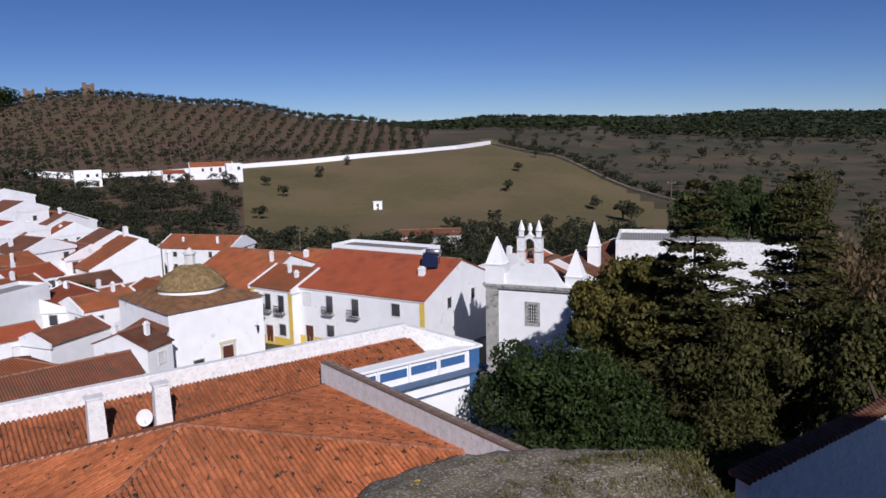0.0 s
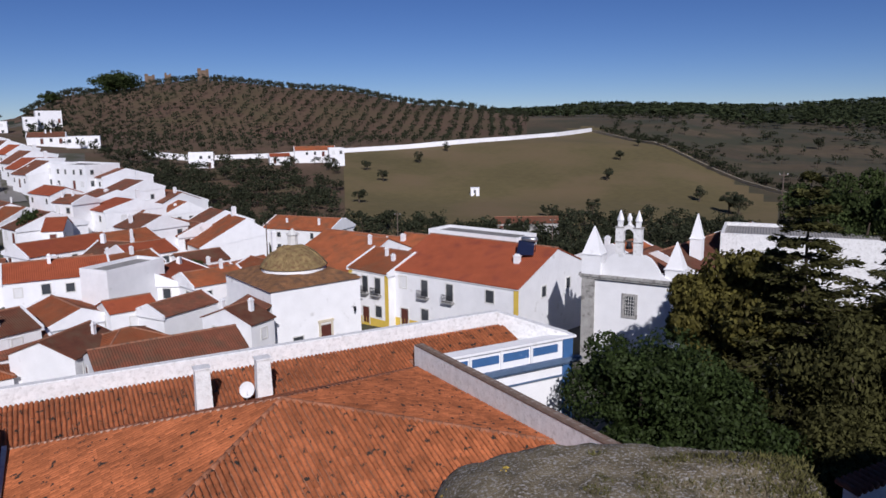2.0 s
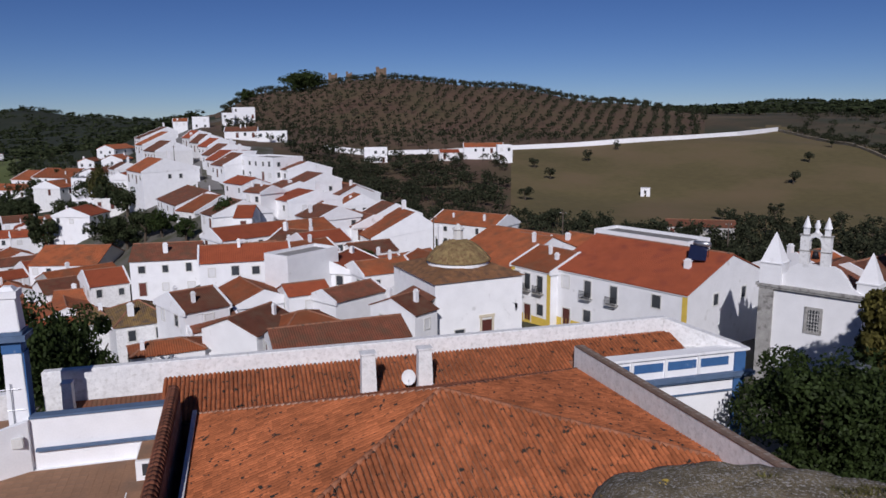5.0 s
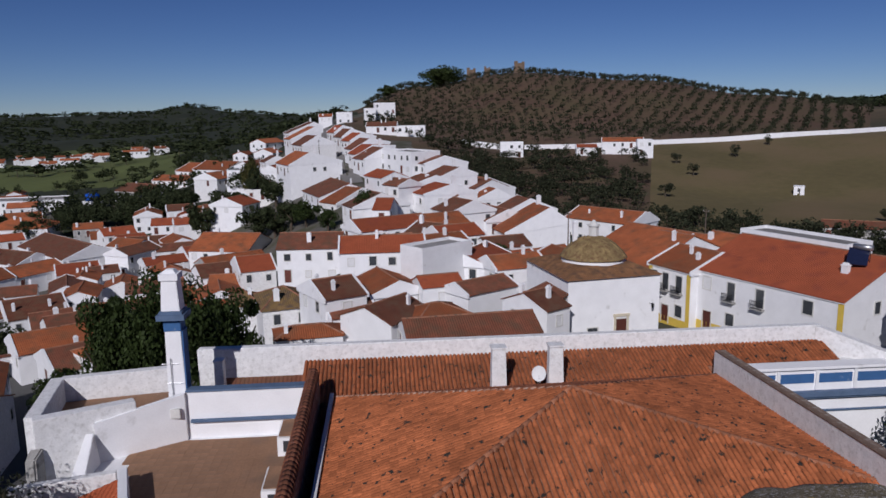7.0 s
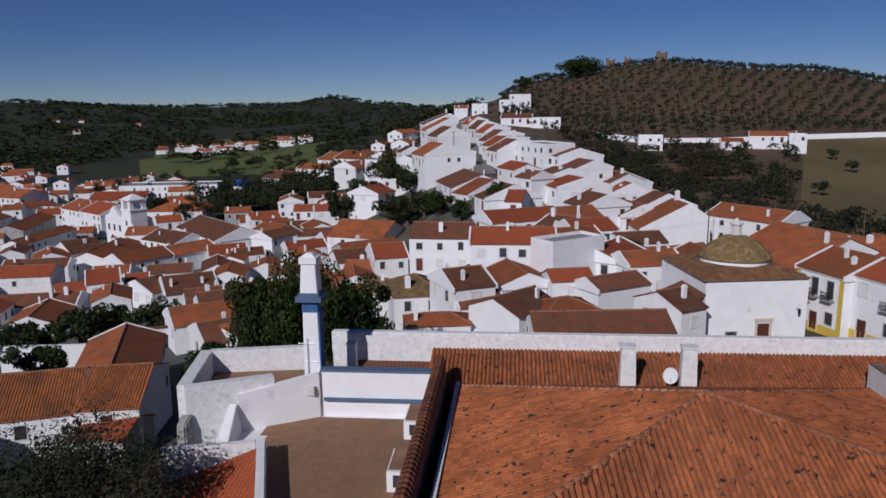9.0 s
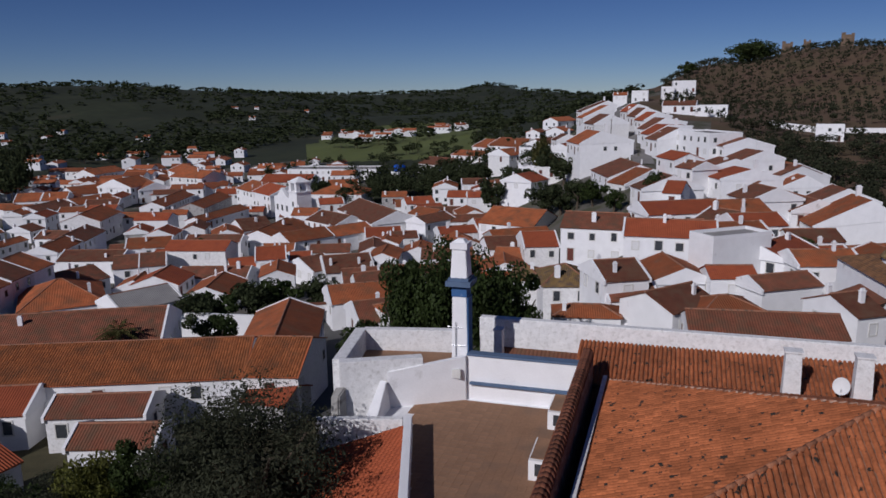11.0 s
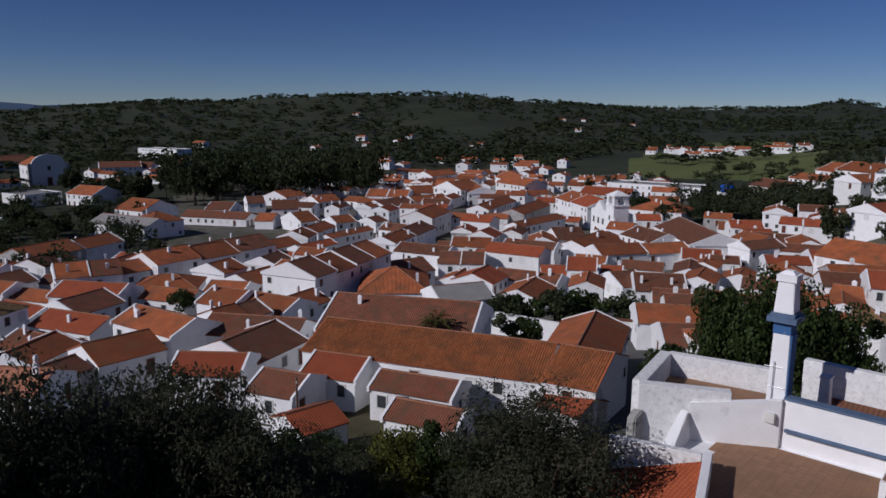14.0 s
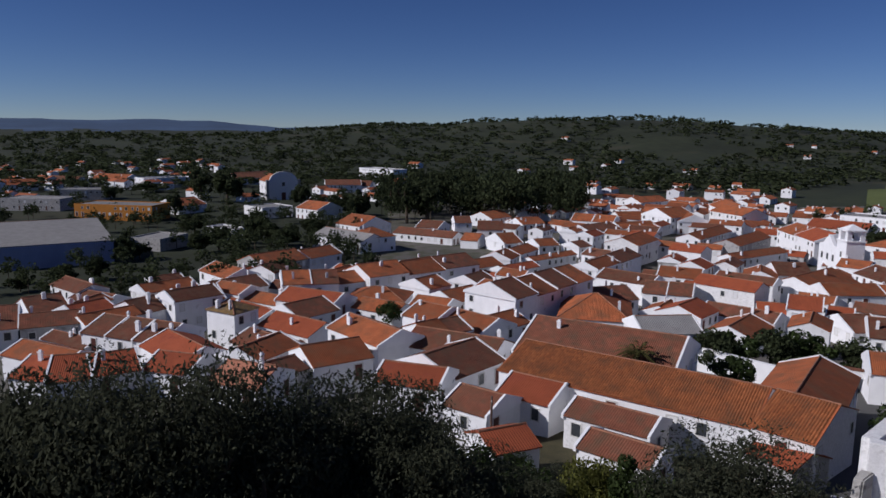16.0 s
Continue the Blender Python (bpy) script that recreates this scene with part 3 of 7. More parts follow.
house(-348.7, 120.5, 22, 21.7, 14.8, -12.6, 7, "orange", 114)
house(-333.9, 84.8, 125, 16.3, 16.8, -12.6, 7, "orange", 115)
house(-136.6, 22.3, 80, 12.9, 16.0, -9.0, 3.5, "hip", 122)
house(-120.5, 30.7, 99, 9.8, 9.2, -7.7, 4, "grey", 123)
house(-433.7, 96.4, 127, 23.9, 13.8, -15.5, 5, "orange", 134)
house(-61.2, 85.9, 36, 11.9, 8.2, 4.9, 6, "red", 136)
house(-79.5, 92.0, 33, 10.1, 9.2, 2.9, 6, "brown", 137)
house(-92.5, 91.4, 55, 5.9, 9.0, -1.9, 5, "red", 140)
house(-96.7, 88.8, 39, 5.0, 9.5, -5.2, 4, "orange", 141)
house(-55.7, 67.6, 63, 5.3, 7.8, 3.0, 5, "brown", 142)
house(-53.3, 67.3, 55, 5.6, 6.0, 1.0, 3, "brown", 143)
house(-45.9, 64.8, 85, 7.0, 7.2, 2.2, 3, "brown", 144)
house(-41.3, 67.6, 56, 6.6, 5.5, 2.1, 3, "hip", 145)
house(-34.7, 63.2, 42, 13.3, 6.5, 2.5, 3.5, "brown", 146)
house(-31.5, 72.6, 69, 3.5, 6.8, 3.3, 4.5, "brown", 147)
house(-46.3, 76.5, 49, 5.2, 4.5, 3.2, 4, "red", 148)
house(-41.3, 78.2, 68, 7.8, 5.0, 2.8, 4, "brown", 149)
house(-48.9, 90.9, 94, 9.5, 7.2, 3.5, 5, "red", 150)
house(-247.8, 230.5, 3, 19.4, 16.0, 0.7, 6, "orange", 152)
house(-216.8, 198.2, 97, 12.6, 10.8, 0.4, 4, "orange", 153)
house(-270.9, 224.8, 9, 19.0, 10.5, -4.6, 4, "orange", 154)
house(-133.6, -53.7, 139, 9.5, 7.0, -7.4, 6, "brown", 160)
house(-117.7, -40.2, 153, 5.4, 6.2, -5.8, 6, "moss", 161)
house(-118.3, -80.5, 120, 5.8, 13.0, -9.1, 4, "brown", 168)
house(-78.3, -24.7, 72, 6.4, 7.2, -3.4, 4, "pink", 173)
house(-295.0, -46.1, 50, 14.6, 16.8, -13.9, 5, "orange", 182)
house(-256.9, -45.2, 51, 25.5, 12.5, -14.1, 4, "grey", 184)
house(-359.6, -78.0, 53, 16.1, 15.8, -15.0, 5, "orange", 185)
house(-550.3, -63.2, 47, 27.3, 16.8, -15.9, 5, "orange", 187)
house(-374.0, -153.2, 156, 19.1, 16.8, -16.2, 4, "orange", 189)
house(-597.2, -186.7, 147, 36.9, 16.8, -15.7, 5, "brown", 190)
house(-535.5, -92.8, 83, 32.4, 16.8, -17.0, 4, "brown", 191)
house(-76.2, 17.0, 57, 26.6, 11.8, -2.0, 4.5, "shed", 216)
house(-92.8, 16.9, 63, 19.6, 14.8, -3.4, 5, "brown", 217)
house(-65.2, 29.9, 48, 5.3, 11.0, -1.3, 4.5, "shed", 218)
house(-77.1, 35.1, 148, 16.3, 8.2, -2.8, 5, "orange", 219)
house(-75.4, 6.7, 57, 6.2, 6.8, -3.1, 3.5, "red", 220)
house(-67.7, 13.5, 55, 8.4, 5.0, -2.8, 3, "brown", 221)
house(-58.3, 12.5, 53, 6.5, 4.5, -1.8, 2.5, "brown", 222)
house(-61.4, 26.9, 34, 4.5, 5.0, -3.2, 2.6, "red", 420)
house(-71.6, 0.8, 55, 5.2, 6.2, -3.1, 3, "brown", 223)
house(-58.8, 2.4, 118, 4.3, 4.8, -1.5, 2.5, "red", 225)
house(-87.3, -3.1, 142, 9.8, 9.5, -4.0, 4, "brown", 226)
house(-24.1, 104.2, -27, 6.0, 16.8, 3.5, 6, "orange", 231)
house(-53.8, 169.1, -7, 17.4, 11.5, -1.7, 4, "orange", 232)
house(11.1, 97.3, -127, 6.2, 16.8, 4.3, 7, "orange", 233)
house(-64.9, 69.0, 50, 6.2, 9.0, 0.4, 5, "moss", 234, OLDWHITE)
house(-74.5, 71.6, 45, 4.1, 6.5, -1.4, 5, "moss", 235, OLDWHITE)
house(-52.7, 59.6, 45, 7.1, 4.0, 0.4, 3.5, "hip", 236)
house(-80.1, 55.2, 78, 8.2, 5.5, -4.3, 4, "hip", 237)
house(-274.1, 209.9, 3, 20.8, 14.2, -7.9, 5, "brown", 240)
house(-264.4, 237.4, -1, 24.9, 16.8, -1.2, 6, "orange", 241)
house(-233.8, -140.6, 126, 30.1, 59.8, -10.8, 7, "hall", 244)
house(-342.8, -168.4, 85, 38.7, 16.8, -13.1, 7, "flat_orange", 245)
house(-377.5, -229.9, 90, 31.4, 16.8, -14.5, 6, "flat_grey", 246)
house(-438.5, -238.3, 102, 26.8, 16.8, -14.9, 6, "flat_grey", 247)
house(-534.9, -231.1, 136, 35.5, 16.8, -13.9, 7, "flat_white", 248)
house(-674.7, -87.6, 49, 46, 16.8, -12.6, 7, "flat_white", 249)
house(-323.3, 180.4, 45, 44.1, 16.8, -11.4, 6, "flat_white", 251)
house(-50.9, 84.0, 73, 8.9, 4.5, 6.2, 7, "flat_white", 252, WHITE, plain=True)
house(-580.4, -179.8, 121, 31.2, 16.8, -15.8, 5, "brown", 255)
house(-526.7, -97.0, 103, 25.2, 16.8, -16.0, 5, "brown", 256)
house(-362.5, -104.1, 138, 17.3, 16.8, -15.0, 5, "flat_white", 257)
house(-526.3, -299.1, 72, 29.0, 16.8, -16.8, 4, "brown", 258)
house(-557.9, -278.3, 79, 29.9, 16.8, -16.7, 4, "orange", 259)
house(-492.0, -312.8, 121, 22.3, 16.8, -16.9, 4, "orange", 260)
house(-251.7, -111.1, 77, 12.1, 15.8, -14.4, 4, "flat_grey", 261)
house(-279.7, -96.4, 143, 7.6, 16.8, -14.8, 4, "flat_white", 262)
house(-86.5, 165.2, -26, 8.3, 10.2, 5.2, 4.5, "brown", 263)
house(-70.3, 126.3, -31, 8.1, 9.8, 5.0, 4, "brown", 264)
house(-68.3, 134.1, -36, 15.5, 9.5, 3.0, 4, "brown", 265)
house(-52.9, 164.7, -16, 17.8, 11.0, -0.8, 5, "orange", 268)
house(-29.7, 123.6, -28, 18.4, 16.8, 0.9, 5, "orange", 269)
house(-63.6, 107.0, -6, 10.6, 8.0, 3.6, 3, "brown", 270)
row_house(-52.4, 127.5, 44, 8.7, 3.9, 9.2, 1.6, 5.9, 3.2, "orange", 700)
row_house(-61.9, 139.9, 46, 8.4, 5.8, 8.0, 1.8, 5.8, 3.4, "brown", 701)
row_house(-74.5, 132.8, 51, 2.9, 2.7, 5.8, 5.0, 6.7, 5.2, "brown", 718)
row_house(-77.6, 155.9, 48, 4.9, 3.3, 5.8, 3.5, 5.7, 3.8, "orange", 723)
house(-110.1, -55.9, 70, 5.1, 9.4, -7.3, 4.5, "brown", 300)
house(-108.3, -51.1, 70, 5.1, 9.4, -7.2, 4.5, "brown", 301)
house(-106.6, -46.2, 70, 5.1, 9.4, -7.2, 4.5, "brown", 302)
house(-118.7, -71.5, 120, 9.5, 7.5, -8.9, 4, "brown", 303)
house(-121.8, -63.8, 143, 9.8, 5.5, -8.8, 4, "orange", 304)
house(-134.8, -83.1, 135, 6.7, 11.9, -10.8, 3.5, "brown", 305)
house(-139.6, -76.8, 172, 8.8, 5.2, -11.0, 3.5, "orange", 306)
house(-130.8, -61.5, 151, 7.2, 9.0, -9.2, 4, "brown", 307)
house(-143.0, -56.4, 129, 8.8, 10.7, -10.0, 4, "brown", 308)
house(-157.9, -69.1, 142, 12.2, 6.7, -11.4, 3.8, "orange", 309)
house(-169.0, -73.8, 135, 7.4, 4.4, -11.9, 3.8, "brown", 310)
house(-109.6, -62.6, 64, 10.6, 4.4, -9.5, 3, "brown", 311)
house(-87.9, -53.5, 80, 5.6, 8.2, -6.7, 3.5, "red", 312)
house(-85.9, -49.3, 109, 4.8, 9.3, -5.9, 3.5, "red", 313)
house(-87.8, -45.6, 125, 5.4, 8.1, -5.8, 3.5, "red", 314)
house(-89.3, -37.3, 76, 6.5, 7.1, -6.0, 3.5, "red", 315)
house(-196.2, -55.5, 144, 15.2, 11.2, -11.7, 4.5, "orange", 316)
house(-209.0, -46.9, 146, 12.6, 9.5, -12.1, 4.5, "orange", 317)
house(-153.7, -38.7, 108, 5.8, 10.3, -8.2, 6, "orange", 318)
house(-155.4, -33.2, 108, 5.8, 10.3, -8.3, 6, "brown", 319)
house(-164.2, -29.9, 129, 7.9, 8.7, -10.0, 5, "orange", 320)
house(-158.6, -53.9, 141, 12.2, 9.1, -11.0, 4, "brown", 321)
house(-129.8, -31.4, 144, 9.3, 9.2, -8.8, 3.5, "brown", 322)
house(-151.1, -20.3, 84, 12.3, 9.5, -10.6, 3.5, "hip", 323)
house(-168.3, -23.2, 131, 10.7, 10.9, -8.8, 6, "orange", 324)
house(-175.3, -15.2, 131, 10.7, 10.9, -9.4, 6, "orange", 325)
house(-182.3, -7.1, 131, 10.7, 10.9, -9.1, 6, "brown", 326)
house(-172.7, -18.7, 140, 7.5, 6.0, -12.3, 3, "orange", 327)
house(-256.8, -37.1, 127, 11.1, 13.7, -13.0, 5, "hip", 329)
house(-280.1, -19.0, 63, 26.1, 9.1, -15.7, 3, "brown", 330)
house(-306.4, -18.8, 68, 10.3, 11.8, -16.1, 3, "brown", 331)
house(-100.9, -14.3, 44, 12.2, 7.6, -4.4, 6, "orange", 332)
house(-90.2, -18.4, 126, 8.0, 8.0, -4.4, 4, "orange", 333)
house(-106.8, -7.3, 131, 4.0, 6.7, -5.5, 4.5, "orange", 334)
house(-109.4, -4.3, 131, 4.0, 6.7, -5.7, 4.5, "brown", 335)
house(-84.7, -23.5, 142, 4.5, 5.3, -4.6, 3.5, "brown", 336)
house(-79.4, -6.6, 74, 7.5, 6.6, -3.3, 4, "red", 337)
house(-135.3, 4.5, 143, 7.1, 11.4, -5.7, 6.5, "brown", 338)
house(-141.0, 8.8, 143, 7.1, 11.4, -6.2, 6.5, "orange", 339)
house(-146.7, 13.1, 143, 7.1, 11.4, -6.0, 6.5, "brown", 340)
house(-152.4, 17.3, 143, 7.1, 11.4, -6.1, 6.5, "orange", 341)
house(-185.9, 29.8, 146, 13.2, 7.3, -9.2, 6.5, "orange", 342)
house(-200.0, 37.4, 148, 15.6, 8.7, -9.7, 6.5, "brown", 343)
house(-240.5, 49.9, 148, 18.5, 11.1, -11.0, 6.5, "orange", 344)
house(-277.1, 4.6, 89, 9.3, 12.8, -12.4, 6, "brown", 345)
house(-341.4, 5.7, 138, 13.8, 13.5, -15.6, 4, "orange", 346)
house(-318.3, 20.9, 118, 11.2, 11.7, -15.2, 4, "orange", 347)
house(-318.1, -7.1, 99, 7.2, 11.5, -15.3, 4, "brown", 348)
house(-267.7, -1.6, 73, 6.4, 10.3, -15.3, 3, "orange", 349)
house(-259.3, 9.2, 118, 7.2, 13.5, -14.5, 3.5, "orange", 350)
house(-253.5, 22.3, 116, 7.8, 9.0, -14.5, 3.5, "orange", 351)
house(-212.0, 6.7, 159, 8.6, 8.7, -12.1, 4.5, "orange", 352)
house(-220.5, 21.8, 134, 19.4, 4.4, -13.3, 3.5, "orange", 353)
house(-201.3, 0.4, 135, 10.9, 8.0, -12.7, 3.5, "orange", 354)
house(-196.6, 10.3, 134, 13.2, 5.4, -12.5, 3.5, "red", 355)
house(-327.9, 47.0, 67, 9.3, 12.6, -14.5, 5, "orange", 356)
house(-324.3, 55.5, 67, 9.3, 12.6, -14.5, 5, "orange", 357)
house(-297.6, 46.8, 134, 20.0, 11.1, -14.8, 4, "brown", 358)
house(-311.9, 64.6, 115, 18.4, 10.2, -15.2, 4, "orange", 359)
house(-362.4, 73.6, 107, 16.5, 8.4, -16.0, 4, "orange", 360)
house(-157.9, 27.7, 111, 10.1, 10.1, -11.0, 3.5, "brown", 361)
house(-162.6, 39.8, 71, 5.1, 9.4, -10.4, 5, "brown", 362)
house(-160.9, 44.6, 71, 5.1, 9.4, -10.3, 5, "brown", 363)
house(-162.2, 55.5, 48, 13.8, 7.8, -8.9, 6.5, "red", 364)
house(-153.3, 60.9, 75, 5.3, 7.3, -12.1, 3, "red", 365)
house(-144.1, 63.9, 65, 6.0, 9.1, -8.9, 5.5, "red", 366)
house(-148.5, 72.9, 62, 4.7, 7.1, -11.6, 3.5, "red", 367)
house(-137.1, 69.7, 96, 6.0, 10.4, -10.9, 3, "brown", 368)
house(-204.2, 84.9, 87, 8.9, 12.9, -13.3, 3.5, "brown", 369)
house(-182.7, 82.2, 132, 19.8, 13.5, -12.0, 4, "orange", 370)
house(-171.1, 85.0, 94, 13.2, 7.8, -11.8, 4, "orange", 371)
house(-230.3, 85.1, 127, 26.8, 6.3, -12.9, 4.5, "orange", 372)
house(-255.4, 90.4, 141, 29.9, 8.7, -12.1, 6, "orange", 373)
house(-278.4, 84.4, 143, 32.0, 8.9, -13.4, 5, "orange", 374)
house(-374.6, 126.1, -4, 32.0, 15.0, -12.9, 7, "orange", 375)
house(-337.6, 92.9, -0, 30.5, 13.7, -13.9, 6, "orange", 376)
house(-443.2, 123.0, 118, 21.7, 12.4, -16.4, 4, "orange", 377)
house(-267.1, 116.1, -1, 16.0, 13.4, -10.7, 8, "orange", 378, WHITE)
house(-251.1, 115.8, -1, 16.0, 13.4, -10.4, 8, "red", 379, WHITE)
house(-192.6, 106.8, 5, 15.6, 11.3, -12.5, 4.5, "brown", 380)
house(-187.3, 117.8, -12, 31.8, 14.8, -11.2, 5.5, "brown", 381)
house(-168.8, 83.8, 93, 12.8, 9.0, -11.1, 4.5, "orange", 382)
house(-169.5, 96.6, 93, 12.8, 9.0, -11.4, 4.5, "orange", 383)
house(-169.6, 124.2, 6, 9.5, 7.7, -9.6, 6, "orange", 384)
house(-158.6, 116.6, 99, 11.4, 7.3, -9.1, 6, "brown", 385)
house(-131.8, 74.9, 68, 9.8, 11.8, -10.7, 3, "brown", 386)
house(-103.4, 64.5, 67, 7.7, 9.5, -7.0, 4, "brown", 387)
house(-85.6, 52.8, 72, 6.2, 9.2, -5.9, 3, "brown", 388)
house(-244.4, 138.5, 42, 19.5, 15.0, -11.7, 6, "hip", 389)
house(-293.1, 141.1, 44, 22.1, 13.7, -11.8, 7, "red", 390)
house(-128.1, 120.5, 21, 14.0, 15.0, -5.9, 7, "orange", 391)
house(-101.4, 144.6, -30, 9.6, 6.7, 9.0, 4.5, "red", 392)
house(-87.5, 130.6, -18, 5.5, 6.0, 8.8, 6, "brown", 393)
house(-117.3, 147.1, -36, 17.6, 15.0, 4.2, 3.5, "brown", 394)
house(-106.4, 138.6, -15, 6.6, 15.0, 3.7, 3.5, "orange", 395)
house(-88.4, 122.4, -32, 6.4, 12.3, 5.5, 3.5, "brown", 396)
house(-83.5, 118.7, 24, 3.3, 8.6, 5.6, 4, "red", 397)
house(-110.2, 168.5, -25, 16.2, 9.0, 13.3, 7, "flat_white", 398)
row_house(-159.2, 189.3, 58, 5.2, 6.1, 12.0, 13.6, 16.5, 13.9, "brown", 399)
row_house(-135.7, 157.7, 58, 5.8, 9.2, 14.0, 10.0, 13.1, 10.6, "orange", 400)
row_house(-201.1, 214.6, 58, 4.5, 4.8, 9.0, 5.5, 7.7, 6.0, "brown", 401)
row_house(-202.6, 239.7, 58, 10.5, 2.4, 10.0, 13.4, 18.2, 17.0, "orange", 402)
row_house(-235.7, 278.1, 58, 12.3, 4.4, 10.0, 14.6, 19.4, 17.4, "brown", 403)
row_house(-174.9, 222.7, 58, 3.4, 4.0, 9.0, 16.6, 19.0, 17.9, "red", 404)
row_house(-158.3, 206.2, 58, 3.4, 4.7, 9.0, 15.6, 18.2, 16.7, "brown", 405)
row_house(-148.3, 198.5, 58, 4.0, 5.0, 9.0, 14.7, 17.1, 15.9, "red", 406)
row_house(-133.6, 183.0, 58, 5.0, 6.4, 9.0, 13.0, 16.0, 14.8, "brown", 407)
row_house(-126.2, 174.0, 58, 4.2, 7.0, 9.0, 12.1, 14.5, 14.2, "red", 408)
row_house(-118.1, 168.1, 58, 5.9, 5.9, 9.0, 11.3, 14.2, 13.4, "brown", 409)
row_house(-97.6, 166.1, 58, 5.9, 6.7, 9.0, 10.7, 12.4, 10.5, "brown", 410)
row_house(-88.6, 158.1, 58, 6.1, 4.7, 9.0, 8.0, 10.3, 8.6, "brown", 411)
row_house(-86.8, 169.9, 58, 4.0, 7.9, 9.0, 4.8, 6.8, 3.8, "orange", 412)
row_house(-85.4, 141.3, 58, 5.2, 2.5, 8.0, 8.2, 9.7, 8.9, "brown", 413)
row_house(-76.7, 133.1, 58, 6.3, 6.1, 8.0, 7.2, 8.8, 7.0, "red", 414)


FAR = {"walls": Build(), "roofs": Build(), "openings": Build()}


def far_house(x, y, yaw, w, d, e, rng):
    """A house too far to pick apart: joined with the rest of the far town."""
    m = pose(x, y, gz(x, y) - 1, 0, 0, yaw)
    hx, hy, E, rise = w / 2, d / 2, e + 1, d / 2 * 0.38
    ring = [(-hx, -hy), (hx, -hy), (hx, hy), (-hx, hy)]
    v = [m @ Vector((p, q, z)) for z in (0, E) for p, q in ring] + [m @ Vector((-hx, 0, E + rise)), m @ Vector((hx, 0, E + rise))]
    FAR["walls"].add(v, [(3, 2, 1, 0), (0, 1, 5, 4), (2, 3, 7, 6), (1, 2, 6, 9, 5), (3, 0, 4, 8, 7), (4, 5, 9, 8), (6, 7, 8, 9)])
    f = [(3, 2, 1, 0), (4, 5, 6, 7), (0, 1, 5, 4), (1, 2, 6, 5), (2, 3, 7, 6), (3, 0, 4, 7)]
    for s in (-1, 1):
        p = [m @ Vector((hx * i, s * (hy + 0.3) * k, E + rise * (1 - k) + (0.08 if k == 0 else -0.06) + t)) for t in (0.03, 0.2) for i, k in ((-1, 1), (1, 1), (1, 0), (-1, 0))]
        FAR["roofs"].add(p, f if s < 0 else [q[::-1] for q in f])
    for side, off, width in ((0, hy, w), (90, hx, d), (-90, hx, d)):
        for c in range(int(width / 3)):
            if rng.random() < 0.4:
                continue
            px = (c + 0.5) / int(width / 3) * width - width / 2
            mm = m @ pose(0, 0, 0, 0, 0, side)
            q = [(px - 0.45, E - 2.0), (px + 0.45, E - 2.0), (px + 0.45, E - 0.8), (px - 0.45, E - 0.8)]
            p = [mm @ Vector((a, -off + k, z)) for k in (-0.06, 0.02) for a, z in q]
            FAR["openings"].add(p, [(0, 1, 2, 3), (7, 6, 5, 4), (0, 4, 5, 1), (1, 5, 6, 2), (2, 6, 7, 3), (3, 7, 4, 0)])
    if rng.random() < 0.6:
        cx, cy = rng.uniform(-hx * 0.7, hx * 0.7), rng.uniform(-hy * 0.6, hy * 0.6)
        p = [m @ Vector((cx + a, cy + q, z)) for z in (E, E + rise + 0.8) for a, q in ((-0.35, -0.3), (0.35, -0.3), (0.35, 0.3), (-0.35, 0.3))]
        FAR["walls"].add(p, f)


def infill(seed, count, bearing, dist, yaw=None, flat=0.0, grow=1.0):
    """Further houses of the town where room is left between the others."""
    rng = random.Random(seed)
    made = tries = 0
    while made < count and tries < count * 40:
        tries += 1
        a, r = rng.uniform(*bearing), rng.uniform(*dist)
        x, y = at(a, r)
        w, d = rng.uniform(7, 14) * grow, rng.uniform(6, 9) * grow
        if any((x - tx) ** 2 + (y - ty) ** 2 < (tr + 0.42 * max(w, d)) ** 2 for tx, ty, tr in TAKEN):
            continue
        e = rng.choice((3.2, 3.5, 4.5, 5.2)) * (1 if grow == 1 else 1.15)
        turn = (yaw or (58 if rng.random() < 0.6 else 148)) + rng.uniform(-12, 12)
        style = "flat_white" if rng.random() < flat else rng.choice(("orange", "orange", "brown", "red", "brown"))
        if r > 330:
            far_house(x, y, turn, w, d, e, rng)
            TAKEN.append((x, y, 0.4 * max(w, d)))
        else:
            house(round(x, 1), round(y, 1), turn, w, d, gz(x, y) + e, e, style, rng.randrange(9999))
        made += 1


infill(5, 105, (60, 88), (130, 460))
infill(6, 30, (88, 122), (95, 190))
infill(8, 20, (46, 60), (110, 190))
infill(11, 9, (43, 47), (215, 380), 108, 0.2, 1.15)
infill(15, 16, (47, 58), (192, 264))
infill(12, 10, (20, 36), (92, 120))
infill(14, 5, (29, 36), (108, 135), 60)


def distant_town(seed, areas):
    """The far edges of the town, too small to tell apart: one object."""
    rng = random.Random(seed)
    for count, bearing, dist in areas:
        for _ in range(count):
            x, y = at(rng.uniform(*bearing), rng.uniform(*dist))
            far_house(x, y, (58 if rng.random() < 0.6 else 148) + rng.uniform(-12, 12), rng.uniform(7, 15), rng.uniform(6, 9), rng.choice((3.2, 4.2, 5.5)), rng)
    t = thing("distant_houses", 0, 0, 0, 0, "many white houses with orange roofs far off", "houses", kind="stuff")
    child("walls", FAR["walls"].mesh("walls", WHITE), t)
    child("roofs", FAR["roofs"].mesh("roofs", ROOFS_FAR), t)
    child("openings", FAR["openings"].mesh("openings", PANE), t)


